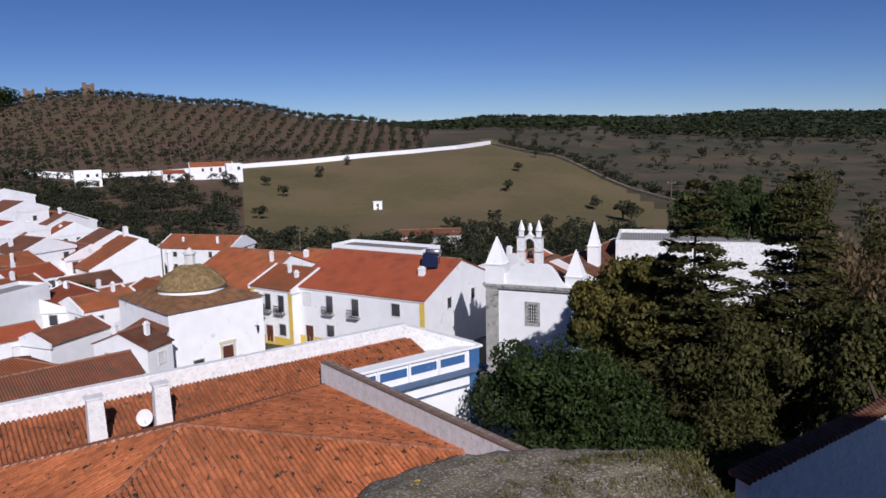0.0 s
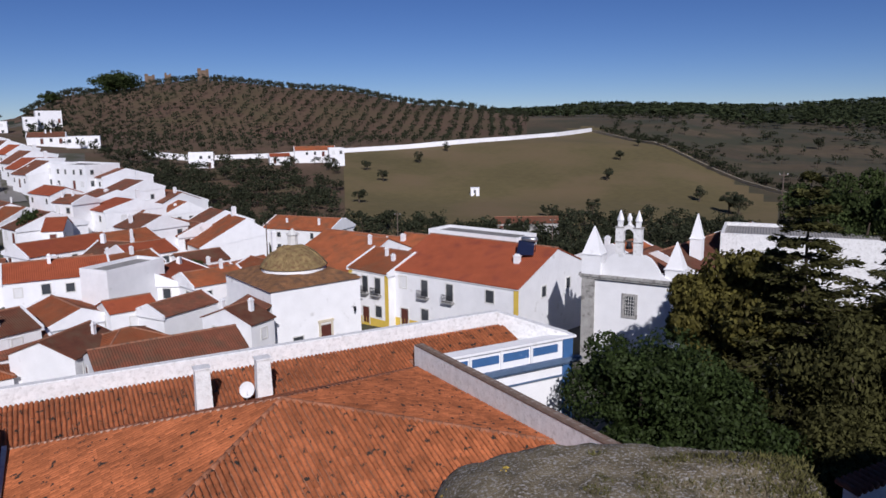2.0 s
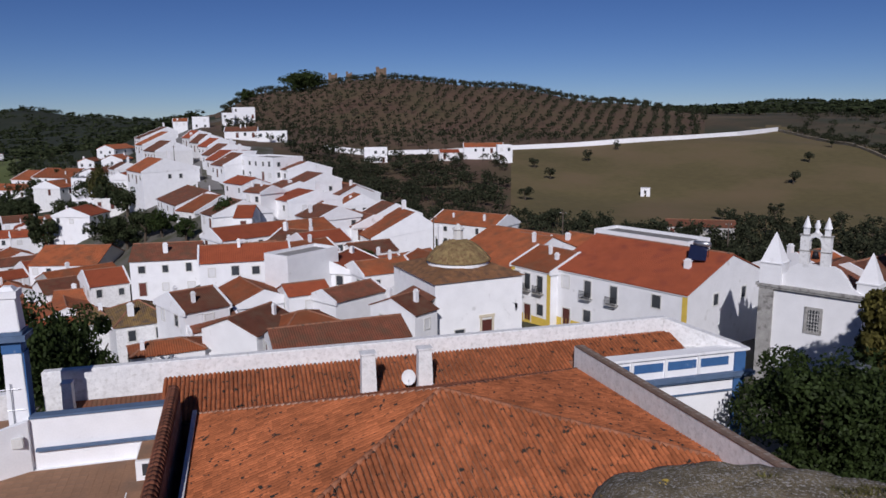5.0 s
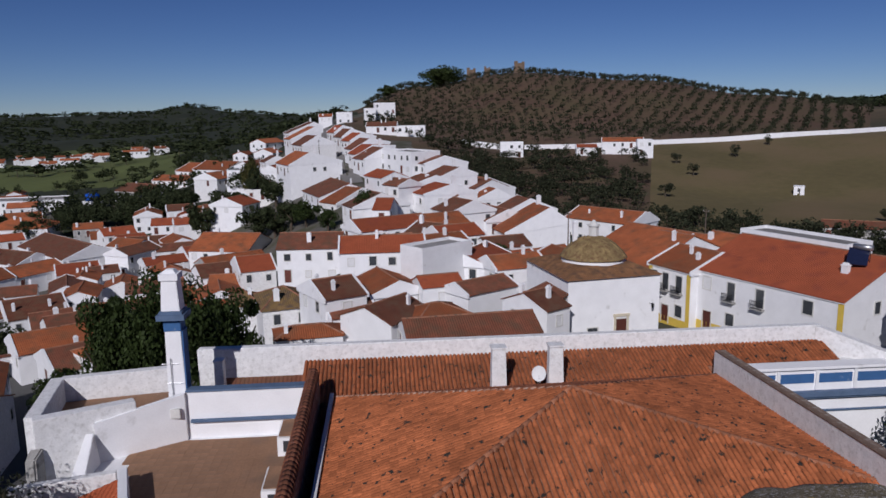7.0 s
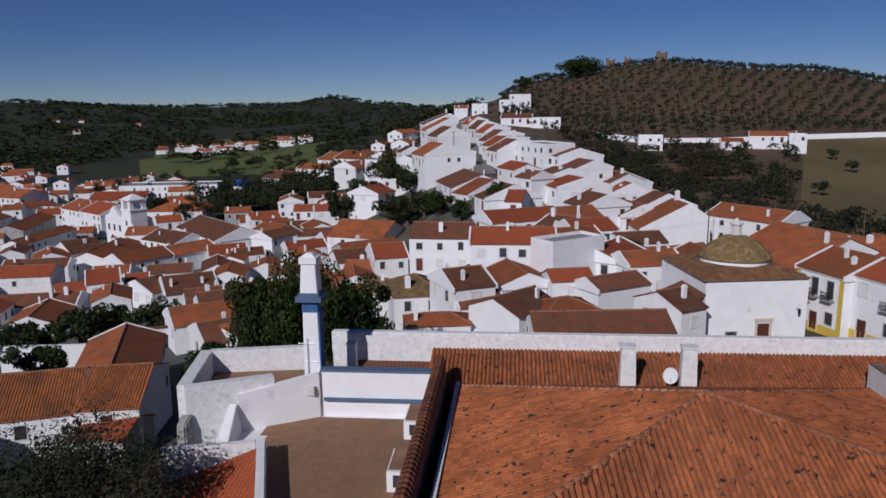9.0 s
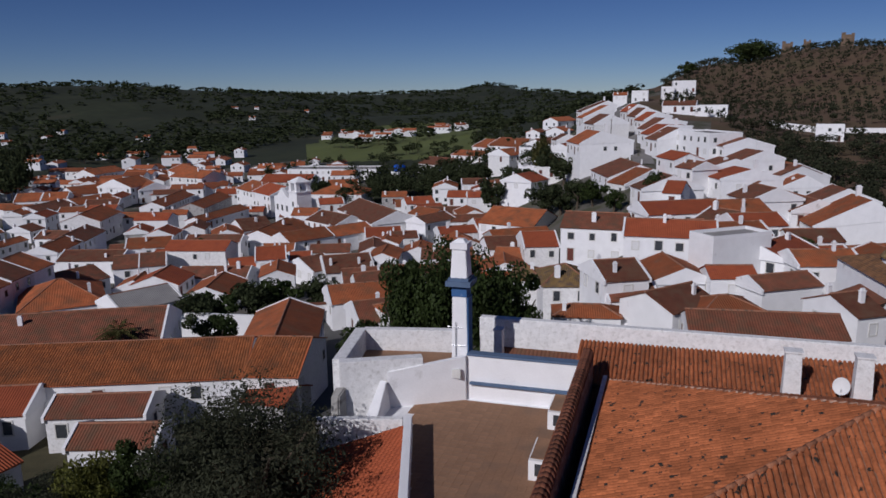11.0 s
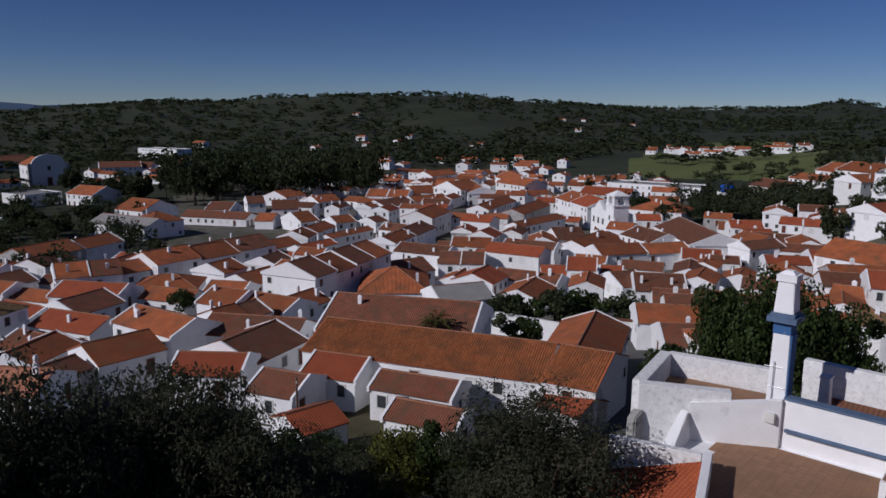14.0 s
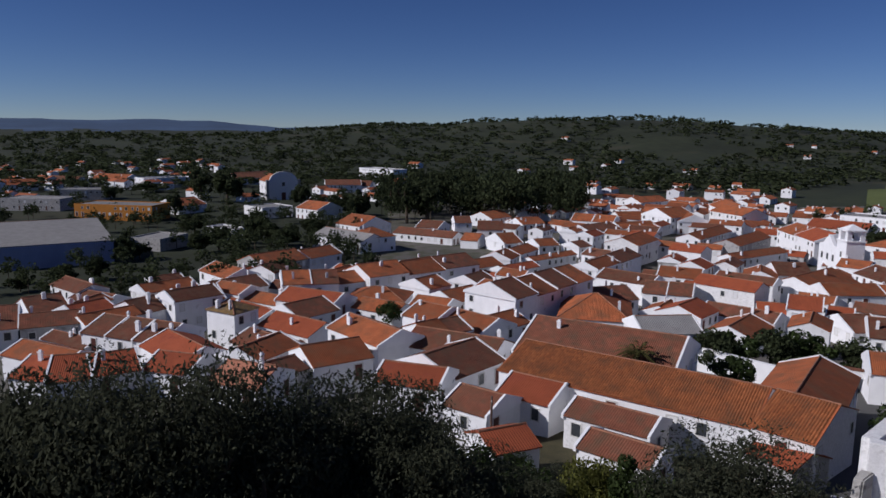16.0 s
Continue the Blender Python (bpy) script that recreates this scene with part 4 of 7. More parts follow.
ROOFS_FAR = mat("far clay roofs", (0.3, 0.095, 0.04), 0.95, 0.2, 0.3, 3, 0.2, per_island=0.4)
distant_town(3, [(34, (66, 82), (400, 620)), (46, (108, 126), (480, 900)), (30, (51, 62), (640, 780)), (14, (60, 95), (700, 1300)), (10, (66, 80), (330, 420)), (8, (98, 110), (420, 600))])


def street_house(x, y, yaw, w, d, ez, style, seed, openings, dado, lamp=False):
    """A street-front house whose openings are set out one by one: (fraction along the front, level, kind)."""
    base, E = house(x, y, yaw, w, d, ez, 7.0, style, seed, WHITE, plain=True)
    floor = E - 6.9
    for f, level, kind in openings:
        px = (f - 0.5) * w
        z = E - 2.1 if level else floor + 1.2
        if kind == "door":
            put_door(base, pose(px, -d / 2, floor), 1.15, 2.2)
        elif kind == "balcony":
            put_window(base, pose(px, -d / 2, E - 2.75), 1.0, 2.0)
            slab = child("balcony", Build().box(-0.75, 0.75, -0.62, 0.0, -0.12, 0.0).mesh("balcony", STONE), base, pose(px, -d / 2 - 0.07, E - 2.8), "small balcony with dark iron railing")
            child("handrail", Build().box(-0.75, 0.75, -0.62, -0.58, 0.85, 0.9).mesh("handrail", IRON), slab)
            for k in range(11):
                child("baluster", Build().box(-0.02, 0.02, -0.62, -0.58, 0.0, 0.85).mesh("baluster", IRON) if k == 0 else bpy.data.meshes["baluster"], slab, pose(-0.72 + k * 0.144, 0, 0))
        else:
            put_window(base, pose(px, -d / 2, z), 1.1 if kind != "small" else 1.2, 1.4 if kind != "small" else 0.8, "shut" if kind == "shut" else "glass")
    for sx in (-1, 1):
        child("pilaster", Build().box(sx * (w / 2 - 0.3) - 0.3, sx * (w / 2 - 0.3) + 0.3, -d / 2 - 0.05, -d / 2, 0, E - 0.15).mesh("pilaster", YELLOW), base, None, "ochre yellow corner pilaster")
    child("dado", Build().box(-w / 2 + 0.61, w / 2 - 0.61, -d / 2 - 0.035, -d / 2, 0, floor + dado).mesh("dado", YELLOW), base, None, "ochre yellow wall base")
    for k in (-0.18, 0.16):
        put_window(base, pose(0, 0, 0, 0, 0, 90) @ pose(k * d, -w / 2 - 0.02, E - 1.9), 0.9, 1.2)
    child("cornice", Build().box(-w / 2, w / 2, -d / 2 - 0.14, -d / 2, E - 0.22, E - 0.1).mesh("cornice", WHITE), base)
    return base


street_house(-18.5, 92.7, -34, 7.1, 9.5, 5.1, "orange", 629, [(0.14, 1, 'balcony'), (0.42, 1, 'balcony'), (0.74, 1, 'balcony'), (0.14, 0, 'window'), (0.43, 0, 'door'), (0.75, 0, 'window')], 0.9)
street_house(-6.0, 90.4, -31, 18.9, 16.5, 5.5, "red", 630, [(0.12, 1, 'shut'), (0.3, 1, 'balcony'), (0.5, 1, 'balcony'), (0.8, 1, 'window'), (0.13, 0, 'door'), (0.3, 0, 'window'), (0.5, 0, 'small'), (0.68, 0, 'window')], 0.9)

house(*at(4.5, 103), -31, 15, 5, 7.6, 7, "flat_white", 61, WHITE, plain=True)
house(*at(8.5, 112), -31, 10, 7, 4.6, 6, "orange", 62, WHITE, plain=True)

# ---------------------------------------------------------------- convent roof below the castle (local frame turned 35.5 degrees)
TURN = 35.5


def slant_wall(name, a, b, tops, low, thick, material, parent):
    """An upright wall between two plan points of the parent's frame, its top from one height to another."""
    a, b = Vector((*a, 0)), Vector((*b, 0))
    d = (b - a).normalized()
    q = Vector((-d.y, d.x, 0)) * thick / 2
    ring = [a - q, b - q, b + q, a + q]
    top = (tops[0], tops[1], tops[1], tops[0])
    return child(name, Build().loft([(p.x, p.y, low) for p in ring], [(p.x, p.y, t) for p, t in zip(ring, top)]).mesh(name, material, bevel=0.03), parent)


def convent():
    c = thing("convent_building", 0, 0, 0, TURN, "large whitewashed building with lichen-spotted orange barrel-tile hip roof", "building")
    child("wall", Build().box(-2.6, 18.3, 22.5, 41.0, -4, 8.9).box(18.3, 29.7, 38.9, 41.0, -4, 8.3).box(-2.6, 18.3, 17.2, 22.4, -4, 5.4).mesh("wall", WHITE), c)
    # four unequal slopes round one peak
    peak = Vector((7.4, 27.7, 13.0))
    fl, fr, right, br, bl, left = [Vector(p) for p in ((-2.75, 17, 7.7), (18.3, 17, 5.57), (18.3, 24.5, 10.0), (18.3, 37.9, 9.3), (-2.75, 37.9, 9.0), (-2.75, 20.06, 9.51))]
    slopes = [[fl, fr, right, peak, left], [right, br, peak], [br, bl, peak], [bl, left, peak]]
    deck = Build()
    for k, ring in enumerate(slopes):
        drop = Vector((0, 0, 0.06))
        deck.add([p - drop for p in ring], [tuple(range(len(ring)))])
        out = (ring[1] - ring[0]).cross(peak - ring[0]).normalized()
        along = Vector((0, 0, 1)).cross(out).normalized()
        up = out.cross(along).normalized()
        flat = [((p - ring[0]).dot(along), (p - ring[0]).dot(up)) for p in ring]
        tile_field("tiles", flat, ring[0], along, up, TILE, c, singles=300 if k == 0 else 0, rng_seed=20 + k)
    child("roof", deck.mesh("roof", MORTAR), c)
    for foot in (left, right, br, bl):
        steps = round((peak - foot).length / 0.42)
        run = (peak - foot) / steps
        ridge = Build().rod((0, 0, 0.04), (run * 1.08) + Vector((0, 0, 0.03)), 0.11, 0.095, 7).mesh("ridge_tile", RIDGE, True)
        for i in range(steps):
            child("ridge_tile", ridge, c, Matrix.Translation(foot + run * i))
    # roof strip that climbs to the back parapet
    for sx0, sx1, sv0, sz0 in ((-4.6, 18.34, 37.4, 8.85), (18.36, 26.3, 39.15, 9.35)):
        sv1, sz1 = 41.25, 9.95
        child("roof", Build().add([(sx0, sv0, sz0), (sx1, sv0, sz0), (sx1, sv1, sz1), (sx0, sv1, sz1), (sx0, sv0, 8), (sx1, sv0, 8), (sx1, sv1, 8), (sx0, sv1, 8)],
                                  [(0, 1, 2, 3), (7, 6, 5, 4), (0, 4, 5, 1), (1, 5, 6, 2), (2, 6, 7, 3), (3, 7, 4, 0)]).mesh("roof", MORTAR), c)
        sl = math.hypot(sv1 - sv0, sz1 - sz0)
        tile_field("tiles", [(0, 0), (sx1 - sx0, 0), (sx1 - sx0, sl), (0, sl)], (sx0, sv0, sz0 + 0.02), (1, 0, 0), (0, sv1 - sv0, sz1 - sz0), TILE, c, rng_seed=30)
    child("roof", Build().add([(-9.6, 39.8, 8.6), (sx0 - 0.05, 39.8, 8.6), (sx0 - 0.05, 41.2, 9.2), (-9.6, 41.2, 9.2), (-9.6, 39.8, 6), (sx0 - 0.05, 39.8, 6), (sx0 - 0.05, 41.2, 6), (-9.6, 41.2, 6)],
                              [(0, 1, 2, 3), (7, 6, 5, 4), (0, 4, 5, 1), (1, 5, 6, 2), (2, 6, 7, 3), (3, 7, 4, 0)]).mesh("roof", ROOFS["brown"]), c)
    # parapets
    child("parapet", Build().box(-10.6, 26.4, 41.3, 41.85, -4, 10.9).mesh("parapet", OLDWHITE, bevel=0.05), c, None, "weathered whitewashed parapet")
    slant_wall("parapet", (26.2, 41.5), (30.0, 38.6), (10.9, 9.55), -4, 0.7, OLDWHITE, c)
    side = Build().add([(18.35, 38.3, 8), (18.85, 38.3, 8), (18.85, 17, 8), (18.35, 17, 8), (18.35, 38.3, 10.6), (18.85, 38.3, 10.6), (18.85, 17, 11.35), (18.35, 17, 11.35)],
                       [(0, 1, 2, 3), (7, 6, 5, 4), (1, 0, 4, 5), (2, 1, 5, 6), (3, 2, 6, 7), (0, 3, 7, 4)])
    child("parapet", side.mesh("parapet", OLDWHITE), c, None, "grey-white side parapet wall with stained top")
    cop = Build().add([(-0.27, 0, 0), (0.27, 0, 0), (0.27, -0.86, 0.03), (-0.27, -0.86, 0.03), (-0.27, 0, 0.07), (0.27, 0, 0.07), (0.27, -0.86, 0.1), (-0.27, -0.86, 0.1)],
                      [(0, 1, 2, 3), (7, 6, 5, 4), (1, 0, 4, 5), (2, 1, 5, 6), (3, 2, 6, 7), (0, 3, 7, 4)]).mesh("coping_slab", COPING)
    for i in range(24):
        v = 38.2 - i * 0.88
        child("coping_slab", cop, c, pose(18.6, v, 10.6 + (38.3 - v) / 21.3 * 0.75))
    # wing with blue panels
    wing = child("wing_wall", Build().box(19.6, 29.9, 38.3, 38.9, -4, 9.3).mesh("wing_wall", WHITE), c, None, "white wing wall with cobalt blue panels")
    child("cornice", Build().box(19.3, 30.3, 38.1, 39.1, 9.3, 9.46).mesh("cornice", WHITE), wing)
    child("cornice", Build().box(19.6, 30.6, 37.85, 38.29, 7.75, 8.0).box(19.6, 30.4, 38.0, 38.29, 7.6, 7.75).mesh("cornice", DIMBLUE), wing, None, "faded blue moulded ledge")
    child("cornice", Build().box(19.6, 30.2, 38.15, 38.29, 6.75, 6.83).mesh("cornice", DIMBLUE), wing)
    for k in range(4):
        a = 20.0 + k * 2.3
        child("panel", Build().box(a, a + 2.0, 38.27, 38.31, 8.45, 9.0).mesh("panel", BLUE), wing, None, "recessed cobalt blue panel")
        child("pilaster", Build().box(a - 0.22, a - 0.04, 38.2, 38.31, 8.05, 9.29).mesh("pilaster", WHITE), wing)
    child("pilaster", Build().box(29.3, 30.05, 38.15, 38.8, -4, 9.29).mesh("pilaster", BLUE), wing, None, "cobalt blue corner pilaster")
    child("roof", Build().box(26.3, 29.6, 39.1, 40.2, 8.35, 9.2).mesh("roof", OLDWHITE), c)
    # gutter along the west eave
    child("gutter", Build().loft([(-2.98, 19.5, 8.4), (-2.78, 19.5, 8.4), (-2.78, 38.0, 8.4), (-2.98, 38.0, 8.4)], [(-2.98, 19.5, 9.78), (-2.78, 19.5, 9.78), (-2.78, 38.0, 9.25), (-2.98, 38.0, 9.25)]).mesh("gutter", OLDWHITE), c, None, "narrow white eave kerb")
    return c


convent()


def roof_chimney(u, v, z0, z1, g=1.0):
    m = pose(0, 0, 0, 0, 0, TURN) @ pose(u, v, z0)
    t = thing("roof_chimney", *m.translation, TURN, "whitewashed square roof chimney with thin capstone", "chimney", "chimneys on the convent roof")
    h = z1 - z0
    child("shaft", Build().loft([(-0.42 * g, -0.35, 0), (0.42 * g, -0.35, 0), (0.42 * g, 0.35, 0), (-0.42 * g, 0.35, 0)], [(-0.36 * g, -0.3, h), (0.36 * g, -0.3, h), (0.36 * g, 0.3, h), (-0.36 * g, 0.3, h)]).mesh("shaft", OLDWHITE, bevel=0.02), t)
    child("cap", Build().box(-0.42 * g, 0.42 * g, -0.36, 0.36, h, h + 0.09).mesh("cap", OLDWHITE), t)


roof_chimney(6.05, 37.7, 8.9, 11.5)
roof_chimney(9.15, 37.7, 8.9, 11.5)
roof_chimney(-9.2, 40.4, 8.0, 10.5, 0.65)


def dish():
    m = pose(0, 0, 0, 0, 0, TURN) @ pose(8.2, 37.5, 8.9)
    t = thing("satellite_dish", *m.translation, TURN, "white satellite dish on a short mast on the roof", "satellite dish")
    b = Build()
    rings = [(0.0, 0.0), (0.18, 0.02), (0.3, 0.06), (0.39, 0.11)]
    n = 18
    v, f = [(0, 0.09, 0)], []
    for r, dpt in rings[1:]:
        v += [(r * math.cos(2 * math.pi * i / n), 0.09 - dpt, r * 1.1 * math.sin(2 * math.pi * i / n)) for i in range(n)]
    f += [(0, 1 + i, 1 + (i + 1) % n) for i in range(n)]
    for k in range(2):
        f += [(1 + k * n + i, 1 + (k + 1) * n + i, 1 + (k + 1) * n + (i + 1) % n, 1 + k * n + (i + 1) % n) for i in range(n)]
    me = mesh_of("bowl", v, f, SHUTTER, True)
    child("bowl", me, t, pose(0, -0.1, 1.15, -25, 0, -20))
    child("mast", Build().rod((0, 0.05, 0), (0, 0.05, 1.1), 0.03).mesh("mast", STEEL), t)
    child("feed_arm", Build().rod((0, -0.1, 0.8), (-0.1, -0.55, 1.2), 0.015).mesh("feed_arm", STEEL), t)


dish()


def nearer(m, share=0.93):
    """The same place on a line of sight, at a share of its distance from the bastion's eye level."""
    return Matrix.Translation((0, 0, EYE_Z)) @ Matrix.Scale(share, 4) @ Matrix.Translation((0, 0, -EYE_Z)) @ m


def chimney_tower():
    m = pose(0, 0, 0, 0, 0, TURN) @ pose(-11.4, 40.2, 6.4)
    t = thing("chimney_tower", *m.translation, TURN, "tall white chimney tower with blue band and hood", "chimney tower")
    t.matrix_basis = nearer(t.matrix_basis)
    sq = lambda a, q, z: [(-a, -q, z), (a, -q, z), (a, q, z), (-a, q, z)]
    child("shaft", Build().loft(sq(0.52, 0.52, 0), sq(0.42, 0.45, 6.1)).mesh("shaft", WHITE, bevel=0.02), t)
    child("band", Build().box(-0.45, 0.45, -0.48, 0.48, 6.1, 6.75).mesh("band", BLUE), t, None, "cobalt blue band")
    child("ledge", Build().box(-0.74, 0.74, -0.76, 0.76, 6.75, 7.05).box(-0.6, 0.6, -0.62, 0.62, 7.05, 7.22).mesh("ledge", DIMBLUE), t, None, "grey blue moulded ledge")
    child("hood", Build().loft(sq(0.5, 0.54, 7.22), sq(0.4, 0.46, 8.9)).mesh("hood", WHITE, bevel=0.03), t)
    child("cap", Build().box(-0.5, 0.5, -0.54, 0.54, 8.9, 9.25).loft(sq(0.4, 0.4, 9.25), sq(0.2, 0.2, 9.45)).mesh("cap", WHITE), t)
    child("side_band", Build().box(0.47, 0.54, -0.46, 0.42, 0.5, 6.09).mesh("side_band", BLUE), t, None, "blue painted flank")
    child("aerial", Build().rod((-0.2, -0.58, 1.0), (-0.2, -0.58, 4.6), 0.025).rod((-0.7, -0.58, 4.3), (0.2, -0.58, 4.3), 0.015).rod((-0.45, -0.58, 3.2), (0.4, -0.58, 3.2), 0.015).rod((0.0, -0.58, 0.6), (0.35, -0.58, 2.4), 0.02).mesh("aerial", STEEL), t, None, "thin metal television aerial")


chimney_tower()


def terrace():
    c = thing("roof_terrace", 0, 0, 0, TURN, "walled roof terrace with terracotta paving and white walls", "terrace")
    c.matrix_basis = nearer(c.matrix_basis)
    fz = 6.45
    # dark brown on this wall stands in for the shade of its channel side
    child("spine_wall", Build().box(-4.35, -3.75, 17, 40.4, -6, 9.55).mesh("spine_wall", COPING), c)
    cap = Build().rod((0, 0, 0), (0, 0.43, 0.02), 0.36, 0.31, 8).mesh("coping_tile", ROOFS["brown"], True)
    for i in range(58):
        child("coping_tile", cap, c, pose(-4.05, 17.1 + i * 0.4, 9.55))
    plan = [(-12.4, 33.8), (-6.9, 17), (-4.4, 17), (-4.4, 33.8)]
    child("wall", Build().box(-15.2, -4.4, 33.81, 39.5, -6, fz - 0.05).loft([(a, b, -6) for a, b in plan], [(a, b, fz - 0.05) for a, b in plan]).mesh("wall", WHITE), c)
    back = child("back_wall", Build().box(-10.9, -4.38, 39.5, 40.0, -6, 9.1).mesh("back_wall", WHITE), c)
    child("band", Build().box(-10.9, -4.4, 39.42, 40.05, 9.1, 9.22).mesh("band", DIMBLUE), back, None, "faded blue top band")
    child("ledge", Build().box(-10.7, -4.4, 39.25, 39.49, 7.4, 7.53).mesh("ledge", DIMBLUE), back, None, "faded blue moulded ledge")
    low = Build().add([(-14.9, 37.0, -6), (-10.91, 39.2, -6), (-10.91, 39.6, -6), (-14.9, 37.4, -6), (-14.9, 37.0, 8.55), (-10.91, 39.2, 9.1), (-10.91, 39.6, 9.1), (-14.9, 37.4, 8.55)],
                      [(3, 2, 1, 0), (4, 5, 6, 7), (0, 1, 5, 4), (1, 2, 6, 5), (2, 3, 7, 6), (3, 0, 4, 7)])
    child("low_wall", low.mesh("low_wall", WHITE), c)
    child("vent", Build().box(-11.6, -11.1, 38.72, 38.95, 7.9, 8.4).mesh("vent", FRAME), c, pose(0, 0.05, 0))
    # sunk patio with thick parapets beyond
    slant_wall("parapet", (-17.5, 36.2), (-13.3, 38.5), (9.3, 9.2), -6, 0.7, OLDWHITE, c)
    slant_wall("parapet", (-17.6, 36.4), (-18.7, 42.2), (9.29, 9.29), -6, 0.75, OLDWHITE, c)
    slant_wall("parapet", (-18.5, 42.2), (-11.8, 43.6), (9.28, 9.28), -6, 0.6, OLDWHITE, c)
    child("patio_floor", Build().loft([(-17.4, 36.7, -6), (-13.3, 38.8, -6), (-10.9, 39.7, -6), (-10.9, 43.2, -6), (-18.3, 42.0, -6)], [(-17.4, 36.7, 7.9), (-13.3, 38.8, 7.9), (-10.9, 39.7, 7.9), (-10.9, 43.2, 7.9), (-18.3, 42.0, 7.9)]).mesh("patio_floor", PAVING), c)
    child("buttress", Build().loft([(-17.9, 34.2, -6), (-17.0, 34.2, -6), (-17.0, 36.0, -6), (-17.9, 36.0, -6)], [(-17.6, 35.2, 7.5), (-17.1, 35.2, 7.6), (-17.0, 36.0, 7.9), (-17.7, 36.0, 7.8)]).mesh("buttress", STONE, bevel=0.08), c, None, "short rough grey stone buttress")
    child("stair_flank", Build().loft([(-15.3, 34.2, 4), (-14.5, 34.2, 4), (-14.5, 37.1, 4), (-15.3, 37.1, 4)], [(-15.3, 34.4, 6.7), (-14.6, 34.4, 6.7), (-14.9, 36.9, 8.1), (-15.3, 36.9, 8.1)]).mesh("stair_flank", WHITE, bevel=0.03), c)
    child("step", Build().box(-15.3, -14.5, 34.0, 34.9, 6.71, 6.8).mesh("step", PAVING), c)
    # slanting west wall with white coping, and the red roof that leans on it
    A, B = (-12.55, 33.9), (-7.0, 17.0)
    slant_wall("west_wall", A, B, (7.6, 7.6), -6, 0.42, WHITE, c)
    slant_wall("west_wall", (-17.2, 32.6), (-12.8, 33.75), (7.5, 7.5), -6, 0.42, OLDWHITE, c)
    run = (Vector((*B, 0)) - Vector((*A, 0))).normalized()
    out = Vector((run.y, -run.x, 0))
    ring = [Vector((*A, 0)) + out * 0.22 + run * 0.3, Vector((*A, 0)) + out * 6.5 + run * 0.3, Vector((*B, 0)) + out * 6.5, Vector((*B, 0)) + out * 0.22]
    zz = (7.1, 5.2, 5.2, 7.1)
    child("lean_roof", Build().loft([(p.x, p.y, -6) for p in ring], [(p.x, p.y, q) for p, q in zip(ring, zz)]).mesh("lean_roof", WHITE), c)
    tile_field("tiles", [(0, 0), (17.3, 0), (17.3, 6.55), (0, 6.55)], (ring[1].x, ring[1].y, 5.22), run, Vector((-out.x, -out.y, 1.9 / 6.28)), ROOFS["red"], c, pitch=0.25, step=0.45, rng_seed=44)
    # terracotta paving slabs
    s = 0.42
    slab = Build().box(-s / 2 + 0.003, s / 2 - 0.003, -s / 2 + 0.003, s / 2 - 0.003, 0, 0.05).mesh("paving_slab", PAVING)
    made = 0
    rest = Build()
    for i in range(22):
        for j in range(54):
            u, v = -13.8 + i * s, 38.95 - j * s
            if v > 38.3 + (u + 12.9) * 0.55 or u < -12.5 + (33.9 - v) * 0.328:
                continue
            if made < 300:
                child("paving_slab", slab, c, pose(u, v, fz - 0.05))
                made += 1
            else:
                rest.box(u - s / 2 + 0.003, u + s / 2 - 0.003, v - s / 2 + 0.003, v + s / 2 - 0.003, fz - 0.05, fz)
    tagged(child("paving", rest.mesh("paving", PAVING), c), kind="stuff")
    for v in (36.6, 31.1):
        k = child("skylight", Build().add([(-5.7, v, fz), (-4.4, v, fz), (-4.4, v + 2.3, fz), (-5.7, v + 2.3, fz), (-5.7, v, fz + 1.0), (-4.4, v, fz + 1.0), (-4.4, v + 2.3, fz + 1.05), (-5.7, v + 2.3, fz + 1.05)],
                                          [(4, 5, 6, 7), (0, 1, 5, 4), (1, 2, 6, 5), (2, 3, 7, 6), (3, 0, 4, 7)]).mesh("skylight", WHITE), c, None, "low white box skylight with tiled top")
        child("skylight_roof", Build().box(-5.62, -4.42, v + 0.12, v + 2.2, fz + 1.055, fz + 1.1).mesh("skylight_roof", PAVING), k)
        child("pane", Build().box(-5.4, -4.6, v - 0.02, v + 0.02, fz + 0.25, fz + 0.85).mesh("pane", PANE), k)


terrace()

